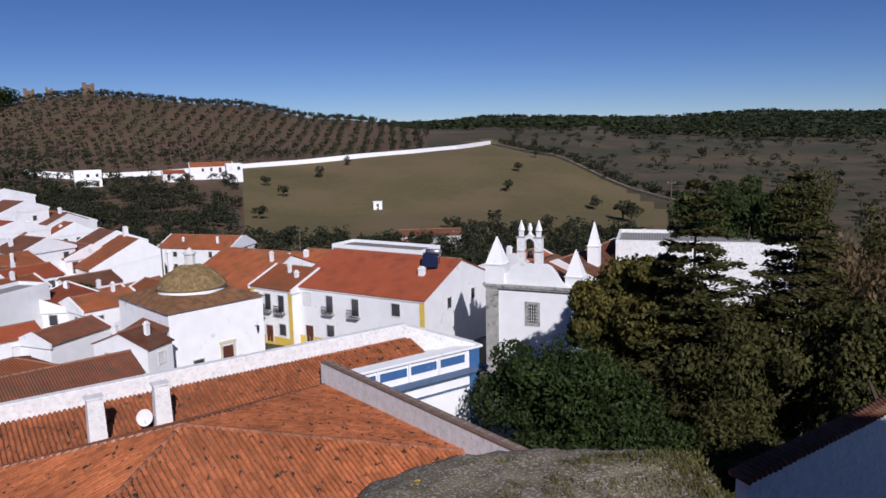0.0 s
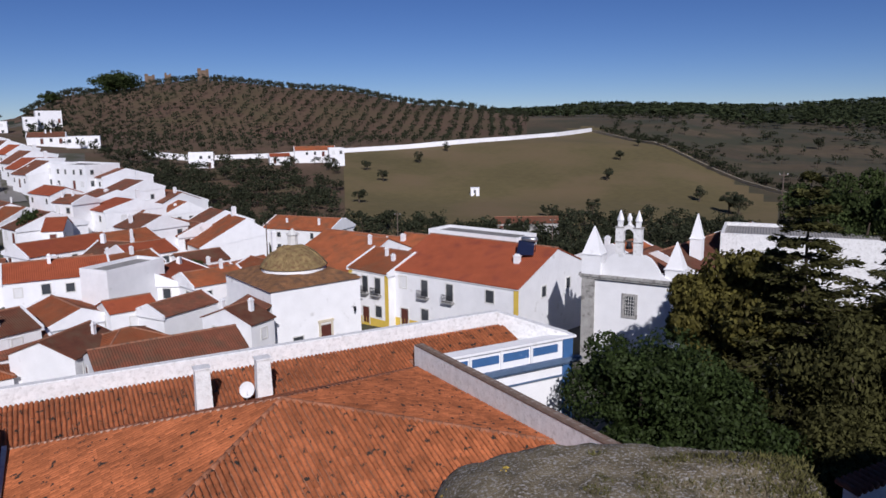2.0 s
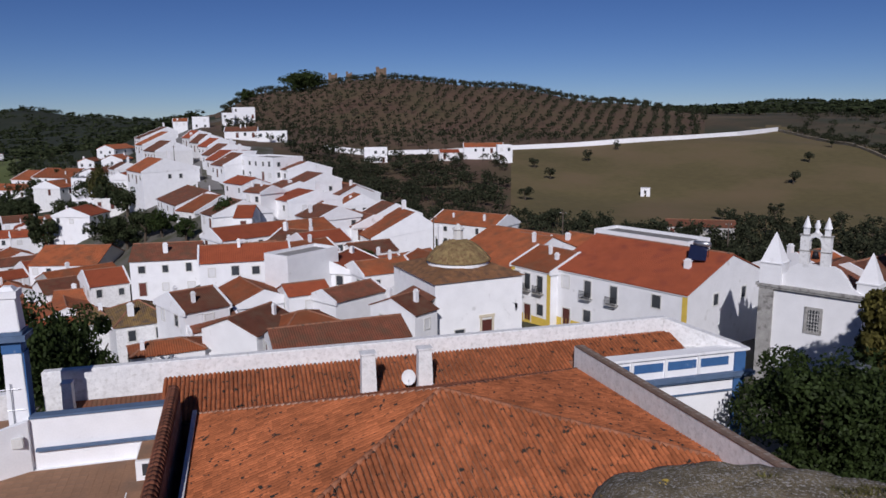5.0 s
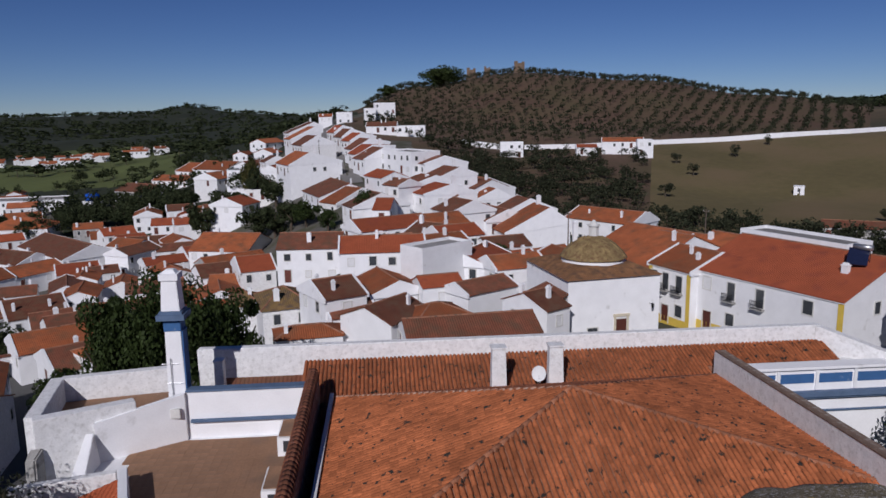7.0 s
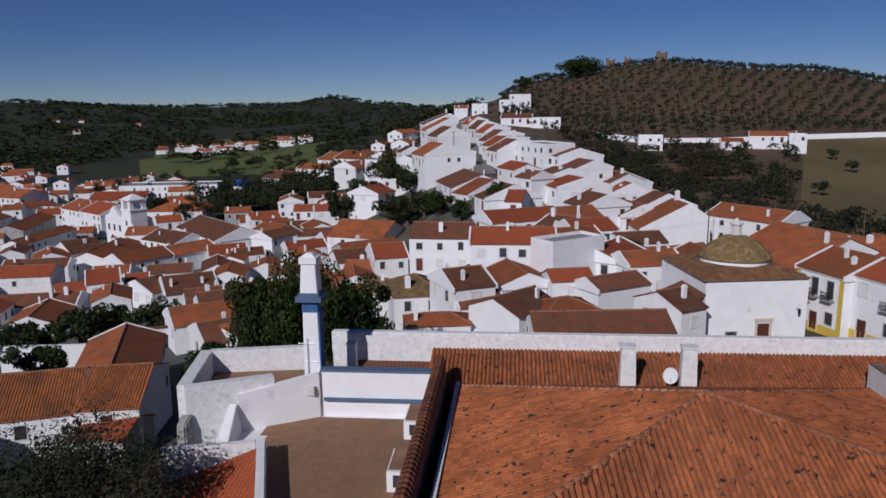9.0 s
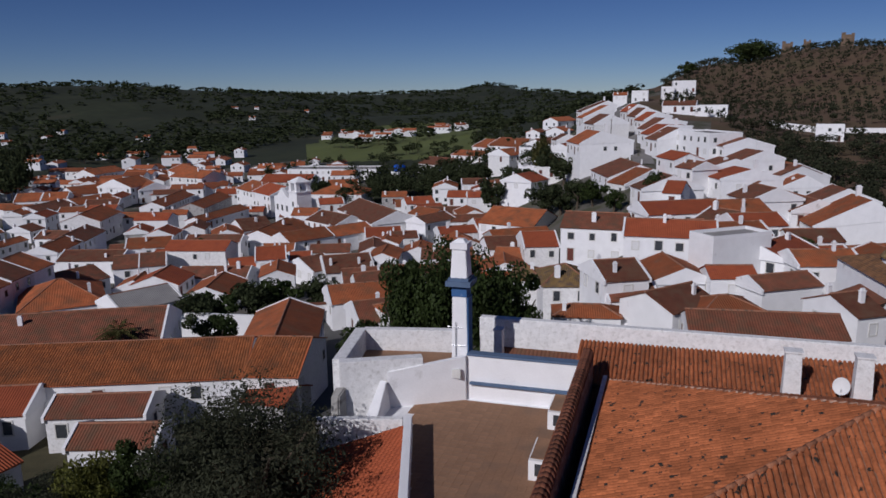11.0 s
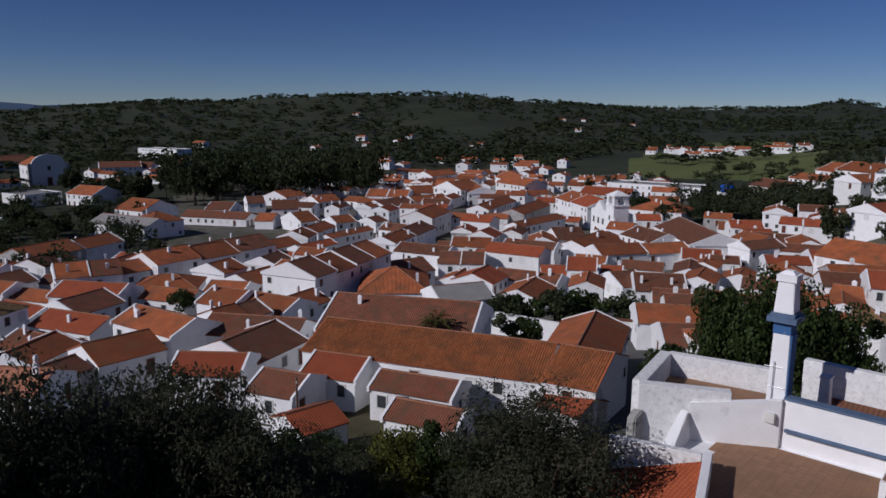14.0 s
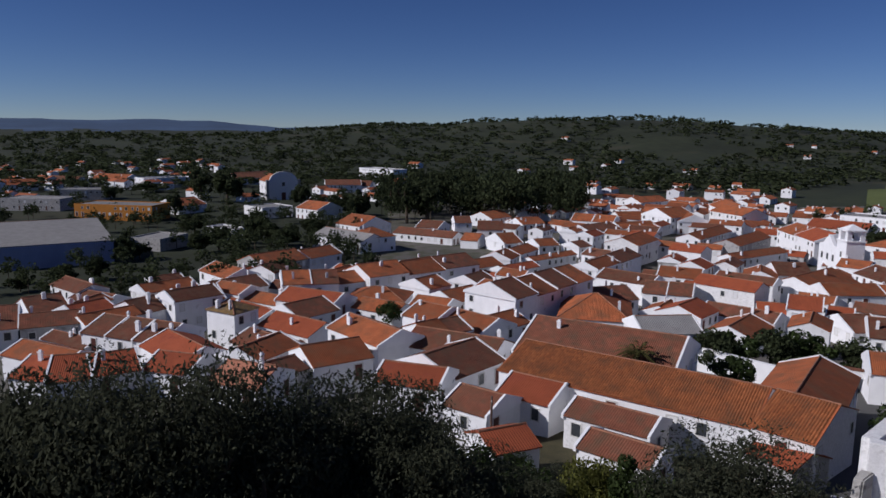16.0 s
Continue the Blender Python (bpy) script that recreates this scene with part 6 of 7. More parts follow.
def chapel():
    x, y = -28.7, 83.0
    low = gz(x, y) - 1.5
    t = thing("domed_chapel", x, y, low, 45, "white square chapel with mossy tiled dome and lantern", "chapel")
    z = lambda h: h - low
    hx = 5.6
    child("wall", Build().box(-hx, hx, -hx, hx + 1.5, 0, z(5.6)).mesh("wall", WHITE), t)
    sk = Build()
    ring = [(-hx - 0.3, -hx - 0.3), (hx + 0.3, -hx - 0.3), (hx + 0.3, hx + 1.8), (-hx - 0.3, hx + 1.8)]
    sk.loft([(a, b, z(5.5)) for a, b in ring], [(a * 0.6, b * 0.6, z(6.5)) for a, b in ring])
    child("roof", sk.mesh("roof", SKIRT), t, None, "low ochre-brown tile skirt roof")
    child("drum", Build().frustum(0, 0, z(6.0), z(6.95), 3.75, 3.75, 32).mesh("drum", WHITE, True), t)
    b, n = Build(), 32
    prof = [(3.95, 6.9), (3.88, 7.02), (3.42, 7.62), (2.75, 8.25), (1.9, 8.8), (1.0, 9.2), (0.5, 9.35)]
    v = [(r * math.cos(2 * math.pi * i / n), r * math.sin(2 * math.pi * i / n), z(h)) for r, h in prof for i in range(n)]
    f = [(k * n + i, k * n + (i + 1) % n, (k + 1) * n + (i + 1) % n, (k + 1) * n + i) for k in range(len(prof) - 1) for i in range(n)] + [tuple(range(n))[::-1]]
    child("dome", mesh_of("dome", v, f, LICHEN, True), t, None, "mossy yellow-brown tiled dome")
    for i in range(8):
        rib, a = Build(), 2 * math.pi * i / 8
        for k in range(1, 5):
            (r0, h0), (r1, h1) = prof[k], prof[k + 1]
            rib.rod((r0 * math.cos(a), r0 * math.sin(a), z(h0)), (r1 * math.cos(a), r1 * math.sin(a), z(h1)), 0.1, n=5)
        child("rib", rib.mesh("rib", LICHEN), t)
    child("lantern", Build().frustum(0, 0, z(9.35), z(10.5), 0.62, 0.62, 8).frustum(0, 0, z(10.5), z(10.65), 0.8, 0.8, 8).frustum(0, 0, z(10.65), z(11.2), 0.6, 0.1, 8).mesh("lantern", FRAME), t, None, "small octagonal lantern")
    put_chimney(t, -1.7, 1.5, z(8.5), 2.2, 0.5, random.Random(1))
    put_door(t, pose(0.9, -hx, 1.7), 1.3, 2.1)
    child("portal", Build().box(0.0, 0.24, -hx - 0.12, -hx, 1.6, 4.1).box(1.56, 1.8, -hx - 0.12, -hx, 1.6, 4.1).box(-0.1, 1.9, -hx - 0.16, -hx, 4.1, 4.4).mesh("portal", CREAM), t, None, "cream stone portal")
    put_window(t, pose(-2.6, -hx, 2.0), 1.2, 1.0)
    child("annex", Build().box(-hx - 3.0, -hx, -5.5, 0.5, 0, z(2.6)).mesh("annex", GREYWALL), t)
    child("annex_roof", Build().loft([(-hx - 3.2, -5.7, z(2.62)), (-hx - 0.01, -5.7, z(3.9)), (-hx - 0.01, 0.7, z(3.9)), (-hx - 3.2, 0.7, z(2.62))], [(-hx - 3.2, -5.7, z(2.8)), (-hx - 0.01, -5.7, z(4.1)), (-hx - 0.01, 0.7, z(4.1)), (-hx - 3.2, 0.7, z(2.8))]).mesh("annex_roof", ROOFS["brown"]), t)
    child("street_lamp", Build().rod((hx - 1.2, -hx, z(2.2)), (hx - 1.2, -hx - 0.7, z(2.4)), 0.03).frustum(hx - 1.2, -hx - 0.7, z(1.8), z(2.3), 0.1, 0.2, 6).mesh("street_lamp", IRON), t)


chapel()


# ---------------------------------------------------------------- trees
def leaf_cloud(seed, lumps, n, size, squash=0.75, flat=0.0, slim=0.7):
    """Many small leaf faces over a crown of uneven lumps, in a unit crown round the origin."""
    rng = np.random.RandomState(seed)
    c = rng.normal(size=(lumps, 3))
    c /= np.linalg.norm(c, axis=1)[:, None]
    c *= rng.uniform(0.28, 0.84, (lumps, 1))
    c[:, 2] *= squash
    rad = rng.uniform(0.16, 0.42, lumps)
    k = rng.randint(0, lumps, n)
    d = rng.normal(size=(n, 3))
    d /= np.linalg.norm(d, axis=1)[:, None]
    p = c[k] + d * (rad[k] * rng.uniform(0.55, 1.05, n) ** 0.6)[:, None] * np.array([1, 1, squash])
    nrm = d + rng.normal(size=(n, 3)) * 0.6
    nrm[:, 2] += flat
    nrm /= np.linalg.norm(nrm, axis=1)[:, None]
    a = np.cross(nrm, rng.normal(size=(n, 3)))
    a /= np.linalg.norm(a, axis=1)[:, None]
    b = np.cross(nrm, a)
    s = (size * rng.uniform(0.6, 1.3, n))[:, None]
    return p, a * s, b * s * slim


def leaf_mesh(name, cloud, material):
    p, a, b = cloud
    n = len(p)
    v = np.stack([p - a, p - b, p + a, p + b], 1).reshape(-1, 3)
    f = np.arange(4 * n).reshape(n, 4)
    return mesh_of(name, v.tolist(), f.tolist(), material)


CROWNS = {}


def crown_mesh(kind, variant, n, size, lumps=16, squash=0.75):
    key = (kind, variant, n)
    if key not in CROWNS:
        CROWNS[key] = leaf_mesh("crown", leaf_cloud(variant * 7 + 3, lumps, n, size, squash, slim=0.36 if kind == "olive" else 0.6), LEAF[kind])
    return CROWNS[key]


TRUNKS = {}


def trunk_mesh(variant, limbs=5):
    """A tapered, leaning trunk with limbs, one unit high."""
    if variant not in TRUNKS:
        rng = random.Random(variant)
        b = Build()
        fork = Vector((rng.uniform(-0.05, 0.05), rng.uniform(-0.05, 0.05), 0.4))
        b.rod((0, 0, -0.08), fork, 0.055, 0.038, 7)
        for i in range(limbs):
            a = 2 * math.pi * i / limbs + rng.uniform(-0.4, 0.4)
            mid = fork + Vector((math.cos(a) * 0.14, math.sin(a) * 0.14, 0.2))
            b.rod(fork, mid, 0.03, 0.02, 5)
            b.rod(mid, mid + Vector((math.cos(a) * 0.16, math.sin(a) * 0.16, 0.24)), 0.02, 0.006, 5)
        TRUNKS[variant] = b.mesh("trunk", BARK)
    return TRUNKS[variant]


TREE_WORDS = {"olive": "grey-green olive tree with uneven crown", "laurel": "dense dark green broadleaf tree", "bronze": "olive-brown broadleaf tree with loose crown",
              "pine": "bright green umbrella pine tree", "yellow": "small yellow-green leafy shrub", "bare": "thin brown half-bare tree", "conifer": "dense dark green conifer tree", "forest": "dark green leafy tree among roofs"}


def tree(kind, x, y, height, radius, variant=0, n=900, size=0.1, lumps=16, crown_z=0.64, crown_h=None, z=None, group=""):
    z0 = gz(x, y) if z is None else z
    t = thing("tree", x, y, z0, variant * 47 % 360, TREE_WORDS[kind], "tree", group)
    child("trunk", trunk_mesh(variant % 4), t, Matrix.Diagonal((min(height * 0.8, radius * 2.1), min(height * 0.8, radius * 2.1), height * 0.8, 1)))
    ch = crown_h or height * 0.42
    child("crown", crown_mesh(kind, variant % 5, n, size, lumps), t, Matrix.Translation((0, 0, height - ch)) @ Matrix.Diagonal((radius, radius, ch / 0.9, 1)))
    return t


def conifer(x, y, height, radius, z0, seed, tiers=17, kind="conifer"):
    """A conifer with flat spreading tiers of sprays and gaps between."""
    rng = np.random.RandomState(seed)
    t = thing("conifer_tree", x, y, z0, 0, "tall conifer with flat spreading branch tiers", "tree")
    child("trunk", Build().rod((0, 0, -0.3), (0, 0, height * 0.97), 0.32, 0.03, 8).mesh("trunk", BARK), t)
    boughs = Build()
    ps, aa, bb = [], [], []
    for k in range(tiers):
        f = k / (tiers - 1)
        zt = height * (0.18 + 0.8 * f)
        rt = radius * (1.05 - f) ** 0.8 * rng.uniform(0.8, 1.15) + 0.25
        for i in range(7):
            ang = 2 * math.pi * i / 7 + k * 0.7 + rng.uniform(-0.25, 0.25)
            L = rt * rng.uniform(0.65, 1.1)
            tip = np.array([math.cos(ang) * L, math.sin(ang) * L, zt + rng.uniform(-0.35, 0.1)])
            boughs.rod((0, 0, zt), tuple(tip), 0.06, 0.015, 4)
            m = int(190 * L / radius) + 60
            s = rng.uniform(0.25, 1.0, m)
            side = rng.normal(size=m) * 0.2 * L * (1.15 - s * 0.55)
            p = np.stack([math.cos(ang) * L * s - math.sin(ang) * side, math.sin(ang) * L * s + math.cos(ang) * side, zt + (tip[2] - zt) * s + rng.normal(size=m) * 0.11], 1)
            a = np.stack([np.cos(ang + rng.normal(size=m) * 0.7), np.sin(ang + rng.normal(size=m) * 0.7), rng.normal(size=m) * 0.25], 1) * rng.uniform(0.14, 0.3, (m, 1))
            b = np.stack([-a[:, 1], a[:, 0], rng.normal(size=m) * 0.1], 1) * 0.5
            ps.append(p), aa.append(a), bb.append(b)
    tagged(child("boughs", boughs.mesh("boughs", BARK), t), kind="stuff")
    child("foliage", leaf_mesh("foliage", (np.concatenate(ps), np.concatenate(aa), np.concatenate(bb)), LEAF[kind]), t)


def grove(name, label, spots, kind, leaves, size, lumps=7, category="trees"):
    """Trees past counting, one object: spots are (x, y, height, radius)."""
    clouds = [leaf_cloud(50 + k, lumps, leaves, size, 0.8) for k in range(6)]
    rng = np.random.RandomState(11)
    V, trunks = [], Build()
    for k, (x, y, h, r) in enumerate(spots):
        p, a, b = clouds[k % 6]
        ang = rng.uniform(0, 6.28)
        R = np.array([[math.cos(ang), -math.sin(ang), 0], [math.sin(ang), math.cos(ang), 0], [0, 0, 1]]) * r
        R[2, 2] = h * 0.46
        c = np.array([x, y, gz(x, y) + h * (0.58 if math.hypot(x, y) < 620 else 0.36)])
        p, a, b = p @ R.T + c, a @ R.T, b @ R.T
        V.append(np.stack([p - a, p - b, p + a, p + b], 1).reshape(-1, 3))
        if math.hypot(x, y) < 620:
            trunks.rod((x, y, c[2] - h * 0.62), (x + rng.uniform(-0.2, 0.2), y, c[2]), 0.16, 0.08, 4)
    V = np.concatenate(V)
    f = np.arange(len(V)).reshape(-1, 4)
    t = thing(name, 0, 0, 0, 0, label, category, kind="stuff")
    child("crowns", mesh_of("crowns", V.tolist(), f.tolist(), LEAF[kind]), t)
    if trunks.v:
        child("trunks", trunks.mesh("trunks", BARK), t)


RNG = random.Random(77)

# churchyard trees
tree("laurel", *at(-8.8, 45), 12.5, 6.2, 1, n=34000, size=0.024, lumps=44, crown_h=5.6, z=-0.2)
tree("laurel", *at(-14.5, 42), 8.6, 4.6, 2, n=22000, size=0.028, lumps=34, crown_h=4.6, z=0.0)
tree("bronze", *at(-13.4, 58), 15.6, 4.8, 3, n=15000, size=0.04, lumps=30, crown_h=6.2, z=-0.5)
tree("bronze", *at(-16.0, 57), 16.6, 4.8, 4, n=12000, size=0.042, lumps=26, crown_h=5.4, z=-0.5)
conifer(*at(-19.0, 54), 20.6, 6.2, -0.3, 5, tiers=16)
tree("bronze", *at(-19.6, 63), 12.8, 4.4, 6, n=9000, size=0.04, lumps=26, crown_h=5.4, z=-0.5)
tree("bronze", *at(-23.2, 63), 12.2, 4.8, 7, n=9000, size=0.04, lumps=26, crown_h=5.4, z=-0.5)
conifer(*at(-26.0, 57), 20.9, 6.6, -0.3, 6, tiers=16)
tree("bronze", *at(-18.6, 66), 13.6, 4.6, 5, n=8000, size=0.045, lumps=24, crown_h=6.0, z=-0.5)
tree("conifer", *at(-23.5, 50), 13.0, 5.4, 8, n=15000, size=0.03, lumps=34, crown_h=6.5, z=0)
tree("conifer", *at(-29.5, 52), 14.0, 5.6, 7, n=15000, size=0.03, lumps=34, crown_h=6, z=0)
tree("bare", *at(-29.0, 66), 18.0, 4.8, 8, n=3800, size=0.035, lumps=24, crown_h=9, z=0)
tree("conifer", *at(-33.5, 48), 15.0, 5.6, 9, n=15000, size=0.03, lumps=24, crown_h=7, z=0)
tree("bare", *at(-33.0, 60), 19.0, 5.0, 3, n=3800, size=0.035, lumps=24, crown_h=9, z=0)
tree("conifer", *at(-24.5, 44), 9.0, 4.4, 5, n=14000, size=0.03, lumps=30, crown_h=4.4, z=0)
tree("conifer", *at(-28.5, 38), 7.2, 3.6, 6, n=14000, size=0.03, lumps=30, crown_h=3.6, z=1)
tree("yellow", *at(-17.5, 34), 4.6, 2.6, 7, n=3600, size=0.06, lumps=18, crown_h=2.4, z=2.6)
tree("laurel", *at(-20.5, 33), 4.0, 2.6, 8, n=3600, size=0.06, lumps=18, crown_h=2.2, z=2.6)
tree("pine", *at(-22.5, 92), 20.0, 6.0, 1, n=12000, size=0.034, lumps=24, crown_h=7.0, z=-1)
tree("pine", *at(-19.5, 98), 18.5, 5.0, 2, n=11000, size=0.034, lumps=24, crown_h=6.0, z=-1)
tree("conifer", *at(-26.0, 90), 21.5, 4.0, 3, n=9000, size=0.036, lumps=24, crown_h=7.0, z=-1)
tree("conifer", *at(-31.0, 84), 17.0, 6.0, 4, n=12000, size=0.034, lumps=24, crown_h=7.0, z=-1)

# olives on the castle slope
for k, (a, r, h, cr, z) in enumerate([(69.2, 30, 9.7, 4.5, 3.6), (94.5, 26, 9.4, 3.6, 4.8), (90.3, 28, 7.4, 3.4, 4.2), (97, 29, 11.0, 4.2, 4.2), (99.5, 28, 10.6, 4.2, 4.4), (107, 27, 12.0, 4.6, 4.4), (114, 26, 13.0, 4.8, 4.4),
                                       (120.5, 26, 13.2, 4.8, 4.4), (126, 27, 12.6, 5.0, 4.4), (103, 22, 7.6, 3.2, 5.4), (111, 21, 7.8, 3.2, 5.4), (119, 20, 7.6, 3.2, 5.4), (87, 24, 4.2, 2.8, 5.0), (78, 23, 3.2, 2.6, 5.4), (91, 20, 4.6, 2.8, 6.0), (98, 18, 4.6, 2.8, 6.4)]):
    tree("olive", *at(a, r), h, cr, k, n=30000, size=0.022, lumps=64, crown_h=h * 0.46, z=z, group="olive trees on the castle slope")
for k, (a, r, h, cr) in enumerate([(77.5, 45, 3.2, 2.4), (80.6, 47, 3.4, 2.6), (83.0, 48, 3.0, 2.4), (85.6, 47, 3.2, 2.6), (88.4, 48, 3.4, 2.4), (91.0, 50, 4.2, 2.8), (79.0, 51, 3.0, 2.2), (86.8, 52, 3.0, 2.2)]):
    tree("laurel" if k % 2 else "olive", *at(a, r), h, cr, k, n=6000, size=0.045, lumps=22, crown_h=h * 0.5, group="shrubs below the slope")
tree("yellow", *at(80.4, 37), 6.0, 2.6, 2, n=9000, size=0.034, lumps=24, crown_h=3.2)
for k, (a, r, h, cr) in enumerate([(75.5, 36, 7.0, 2.6), (83.5, 36, 5.0, 2.8), (86.5, 38, 4.6, 2.6), (89.2, 37, 4.8, 2.6), (92.5, 36, 6.4, 3.0), (95.5, 37, 8.4, 3.2), (84, 32, 4.2, 2.6), (104, 40, 7.0, 3.4), (111, 42, 7.0, 3.4), (118, 40, 7.0, 3.4)]):
    tree("olive" if k % 3 else "laurel", *at(a, r), h, cr, k, n=9000, size=0.034, lumps=26, crown_h=h * 0.48, group="garden trees below the slope")
tree("laurel", *at(84.5, 40), 5.0, 2.4, 3, n=4200, size=0.055, lumps=20, crown_h=2.5, z=-1.5)
tree("laurel", *at(88.5, 42), 4.6, 2.6, 4, n=4200, size=0.055, lumps=20, crown_h=2.4, z=-2)

# trees among the houses
tree("laurel", *at(55.0, 62), 15.6, 4.2, 1, n=17000, size=0.034, lumps=40, crown_h=6.2)
tree("laurel", *at(51.5, 63), 16.4, 4.8, 2, n=19000, size=0.033, lumps=44, crown_h=6.8)
tree("laurel", *at(47.6, 66), 14.0, 4.0, 3, n=15000, size=0.035, lumps=40, crown_h=5.6)
for k, (a, r, h, cr, kind) in enumerate([
        (48.5, 215, 13, 6, "forest"), (50, 268, 11, 6.5, "forest"), (52, 276, 11, 6.5, "forest"), (53.2, 282, 11, 6, "forest"), (54.6, 286, 10, 6.5, "forest"), (56, 290, 10, 6, "forest"),
        (57.4, 294, 9, 6, "forest"), (43.6, 178, 9, 4.5, "forest"), (42.4, 172, 8, 4, "forest"), (41.2, 168, 7, 3.6, "laurel"), (44.8, 185, 10, 5, "forest"), (39.6, 150, 6, 2.6, "laurel"), (47, 220, 12, 6, "forest"), (45.2, 236, 17, 3.4, "conifer"), (44.6, 232, 13, 5, "forest"), (43.4, 215, 10, 5, "forest"), (46, 245, 12, 5, "forest"),
        (36.5, 150, 7, 3, "laurel"), (35.2, 152, 6, 2.6, "laurel"), (26.8, 108, 7, 3, "laurel"), (24.5, 104, 6, 2.4, "laurel"), (27.8, 110, 5, 2.4, "laurel"), (70.5, 96, 7, 3.2, "laurel"),
        (68.0, 118, 7.5, 4.4, "forest"), (65.6, 122, 7.5, 4.6, "laurel"), (62.6, 122, 7, 4, "forest"), (72.2, 114, 7.5, 4.2, "forest"), (70.2, 117, 6.5, 3.6, "laurel"), (59.4, 84, 6.5, 3.0, "laurel"), (93.5, 100, 5.5, 3, "laurel"), (91.5, 97, 5, 2.6, "forest"), (96.8, 135, 6, 3, "laurel"),
        (71.5, 180, 8, 3, "laurel"), (51.0, 270, 9, 6, "forest"), (54.0, 276, 9, 6, "forest"), (57.0, 284, 9, 6, "forest"), (60.0, 275, 9, 6, "forest"), (62.0, 300, 9, 5, "forest")]):
    tree(kind, *at(a, r), h, cr, k, n=2800, size=0.07, lumps=22, crown_h=h * 0.47, group="trees among the houses")


def palm(x, y, z0, height):
    t = thing("palm_tree", x, y, z0, 0, "date palm with arching dark fronds", "palm")
    child("trunk", Build().rod((0, 0, -0.5), (0, 0, height), 0.3, 0.24, 9).mesh("trunk", BARK), t)
    rng = random.Random(9)
    v, f = [], []
    for i in range(46):
        a, el = rng.uniform(0, 6.28), rng.uniform(-0.2, 1.3)
        L = rng.uniform(2.4, 3.2)
        base = Vector((0, 0, height))
        for s in range(12):
            p0 = base + Vector((math.cos(a) * math.cos(el), math.sin(a) * math.cos(el), math.sin(el))) * L * s / 12 - Vector((0, 0, 1.5 * (s / 12) ** 2))
            for sd in (-1, 1):
                tip = p0 + Vector((math.cos(a) * 0.25 - sd * math.sin(a) * 0.45, math.sin(a) * 0.25 + sd * math.cos(a) * 0.45, -0.22))
                q = len(v)
                w = Vector((math.cos(a), math.sin(a), 0)) * 0.07
                v += [p0 - w, p0 + w, tip]
                f.append((q, q + 1, q + 2))
    child("fronds", mesh_of("fronds", v, f, LEAF["conifer"]), t)


palm(*at(77.4, 87), -8.5, 7.0)

# trees in the pasture
for k, (x, y, h) in enumerate([(-66.2, 281.6, 5), (-56.4, 265.5, 5), (-49.2, 304.2, 5.5), (-40.9, 330.1, 4.5), (24.4, 275.8, 5.5), (32.3, 311.2, 5), (43.3, 342.5, 4), (15.4, 218.3, 5.5), (51.3, 247.9, 5.5), (56.5, 230.1, 8), (-55.8, 225.7, 5.5), (138.5, 396.6, 7), (58, 226, 7), (30, 214, 4), (2, 216, 4), (110, 300, 5)]):
    tree("olive", x, y, h, h * 0.52, k, n=1500, size=0.085, lumps=14, crown_h=h * 0.42, group="trees in the pasture")

# olive orchard on the hill, in rows
spots = []
for i in range(-70, 40):
    for j in range(0, 60):
        u, v = i * 7.6 + RNG.uniform(-1.7, 1.7), 250 + j * 6.6 + RNG.uniform(-1.6, 1.6)
        x, y = u * 0.94 + v * -0.05 + 30, v * 0.98 - u * 0.08
        a, r = math.degrees(math.atan2(-x, y)), math.hypot(x, y)
        if 1.0 < a < 36.5 and far_wall_r(a) + 8 < r < 560:
            spots.append((x, y, RNG.uniform(3.9, 5.3), RNG.uniform(1.8, 2.5)))
grove("olive_orchard", "rows of small olive trees on reddish soil", spots, "grove", 80, 0.16, 9)
# valley olives below the pasture and the grove beside the farm
spots = []
for _ in range(420):
    a = RNG.uniform(-16, 17)
    r = RNG.uniform(150, 205) - max(0, a) * 0.6
    if -1 < a < 7 and r > 186:
        continue
    spots.append((*at(a, r), RNG.uniform(4.0, 6.5), RNG.uniform(2.0, 3.4)))
for _ in range(430):
    a, r = RNG.uniform(15.5, 34), RNG.uniform(175, 300)
    if a > 27.5 and r < 200 + (a - 27.5) * 18:
        continue
    spots.append((*at(a, r), RNG.uniform(3.8, 6.0), RNG.uniform(2.1, 3.3)))
grove("olive_grove", "dense grey-green olives in the valley bottom", spots, "grove", 170, 0.115, 12)
# hedge trees along the track, scrub trees on the hill beyond
spots = []
for k in range(120):
    f = k / 119 * 1.15
    spots.append((28 + 58 * f + RNG.uniform(2, 7), 412 - 160 * f + RNG.uniform(-4, 4), RNG.uniform(3, 5), RNG.uniform(1.6, 2.8)))
for _ in range(420):
    a, r = RNG.uniform(-45, -5), RNG.uniform(240, 680)
    if a > -17 and r < 417 + (a + 4) * 12.5 + 14:
        continue
    spots.append((*at(a, r), RNG.uniform(3, 6), RNG.uniform(1.8, 3.6)))
grove("hillside_trees", "scattered scrub oaks and olives on the dry hillside", spots, "grove", 120, 0.14, 9)
# wooded ridges
spots = []
while len(spots) < 9000:
    a, r = RNG.uniform(-60, 128), 560 * (3600 / 560) ** RNG.random()
    if 1 < a < 38 and r < 900 or a > 104 and r > 1900 or 50 < a < 63 and 600 < r < 800 or a > 100 and r < 480:
        continue
    if noise.noise((r * 0.004, a * 0.15, 4)) < -0.36:
        continue
    s = 0.8 + r / 1500
    spots.append((*at(a, r), RNG.uniform(6, 9) * s, RNG.uniform(5, 9) * s))
grove("wooded_ridge", "dark green woods over distant hill ridges", spots, "forest", 24, 0.26, 6)
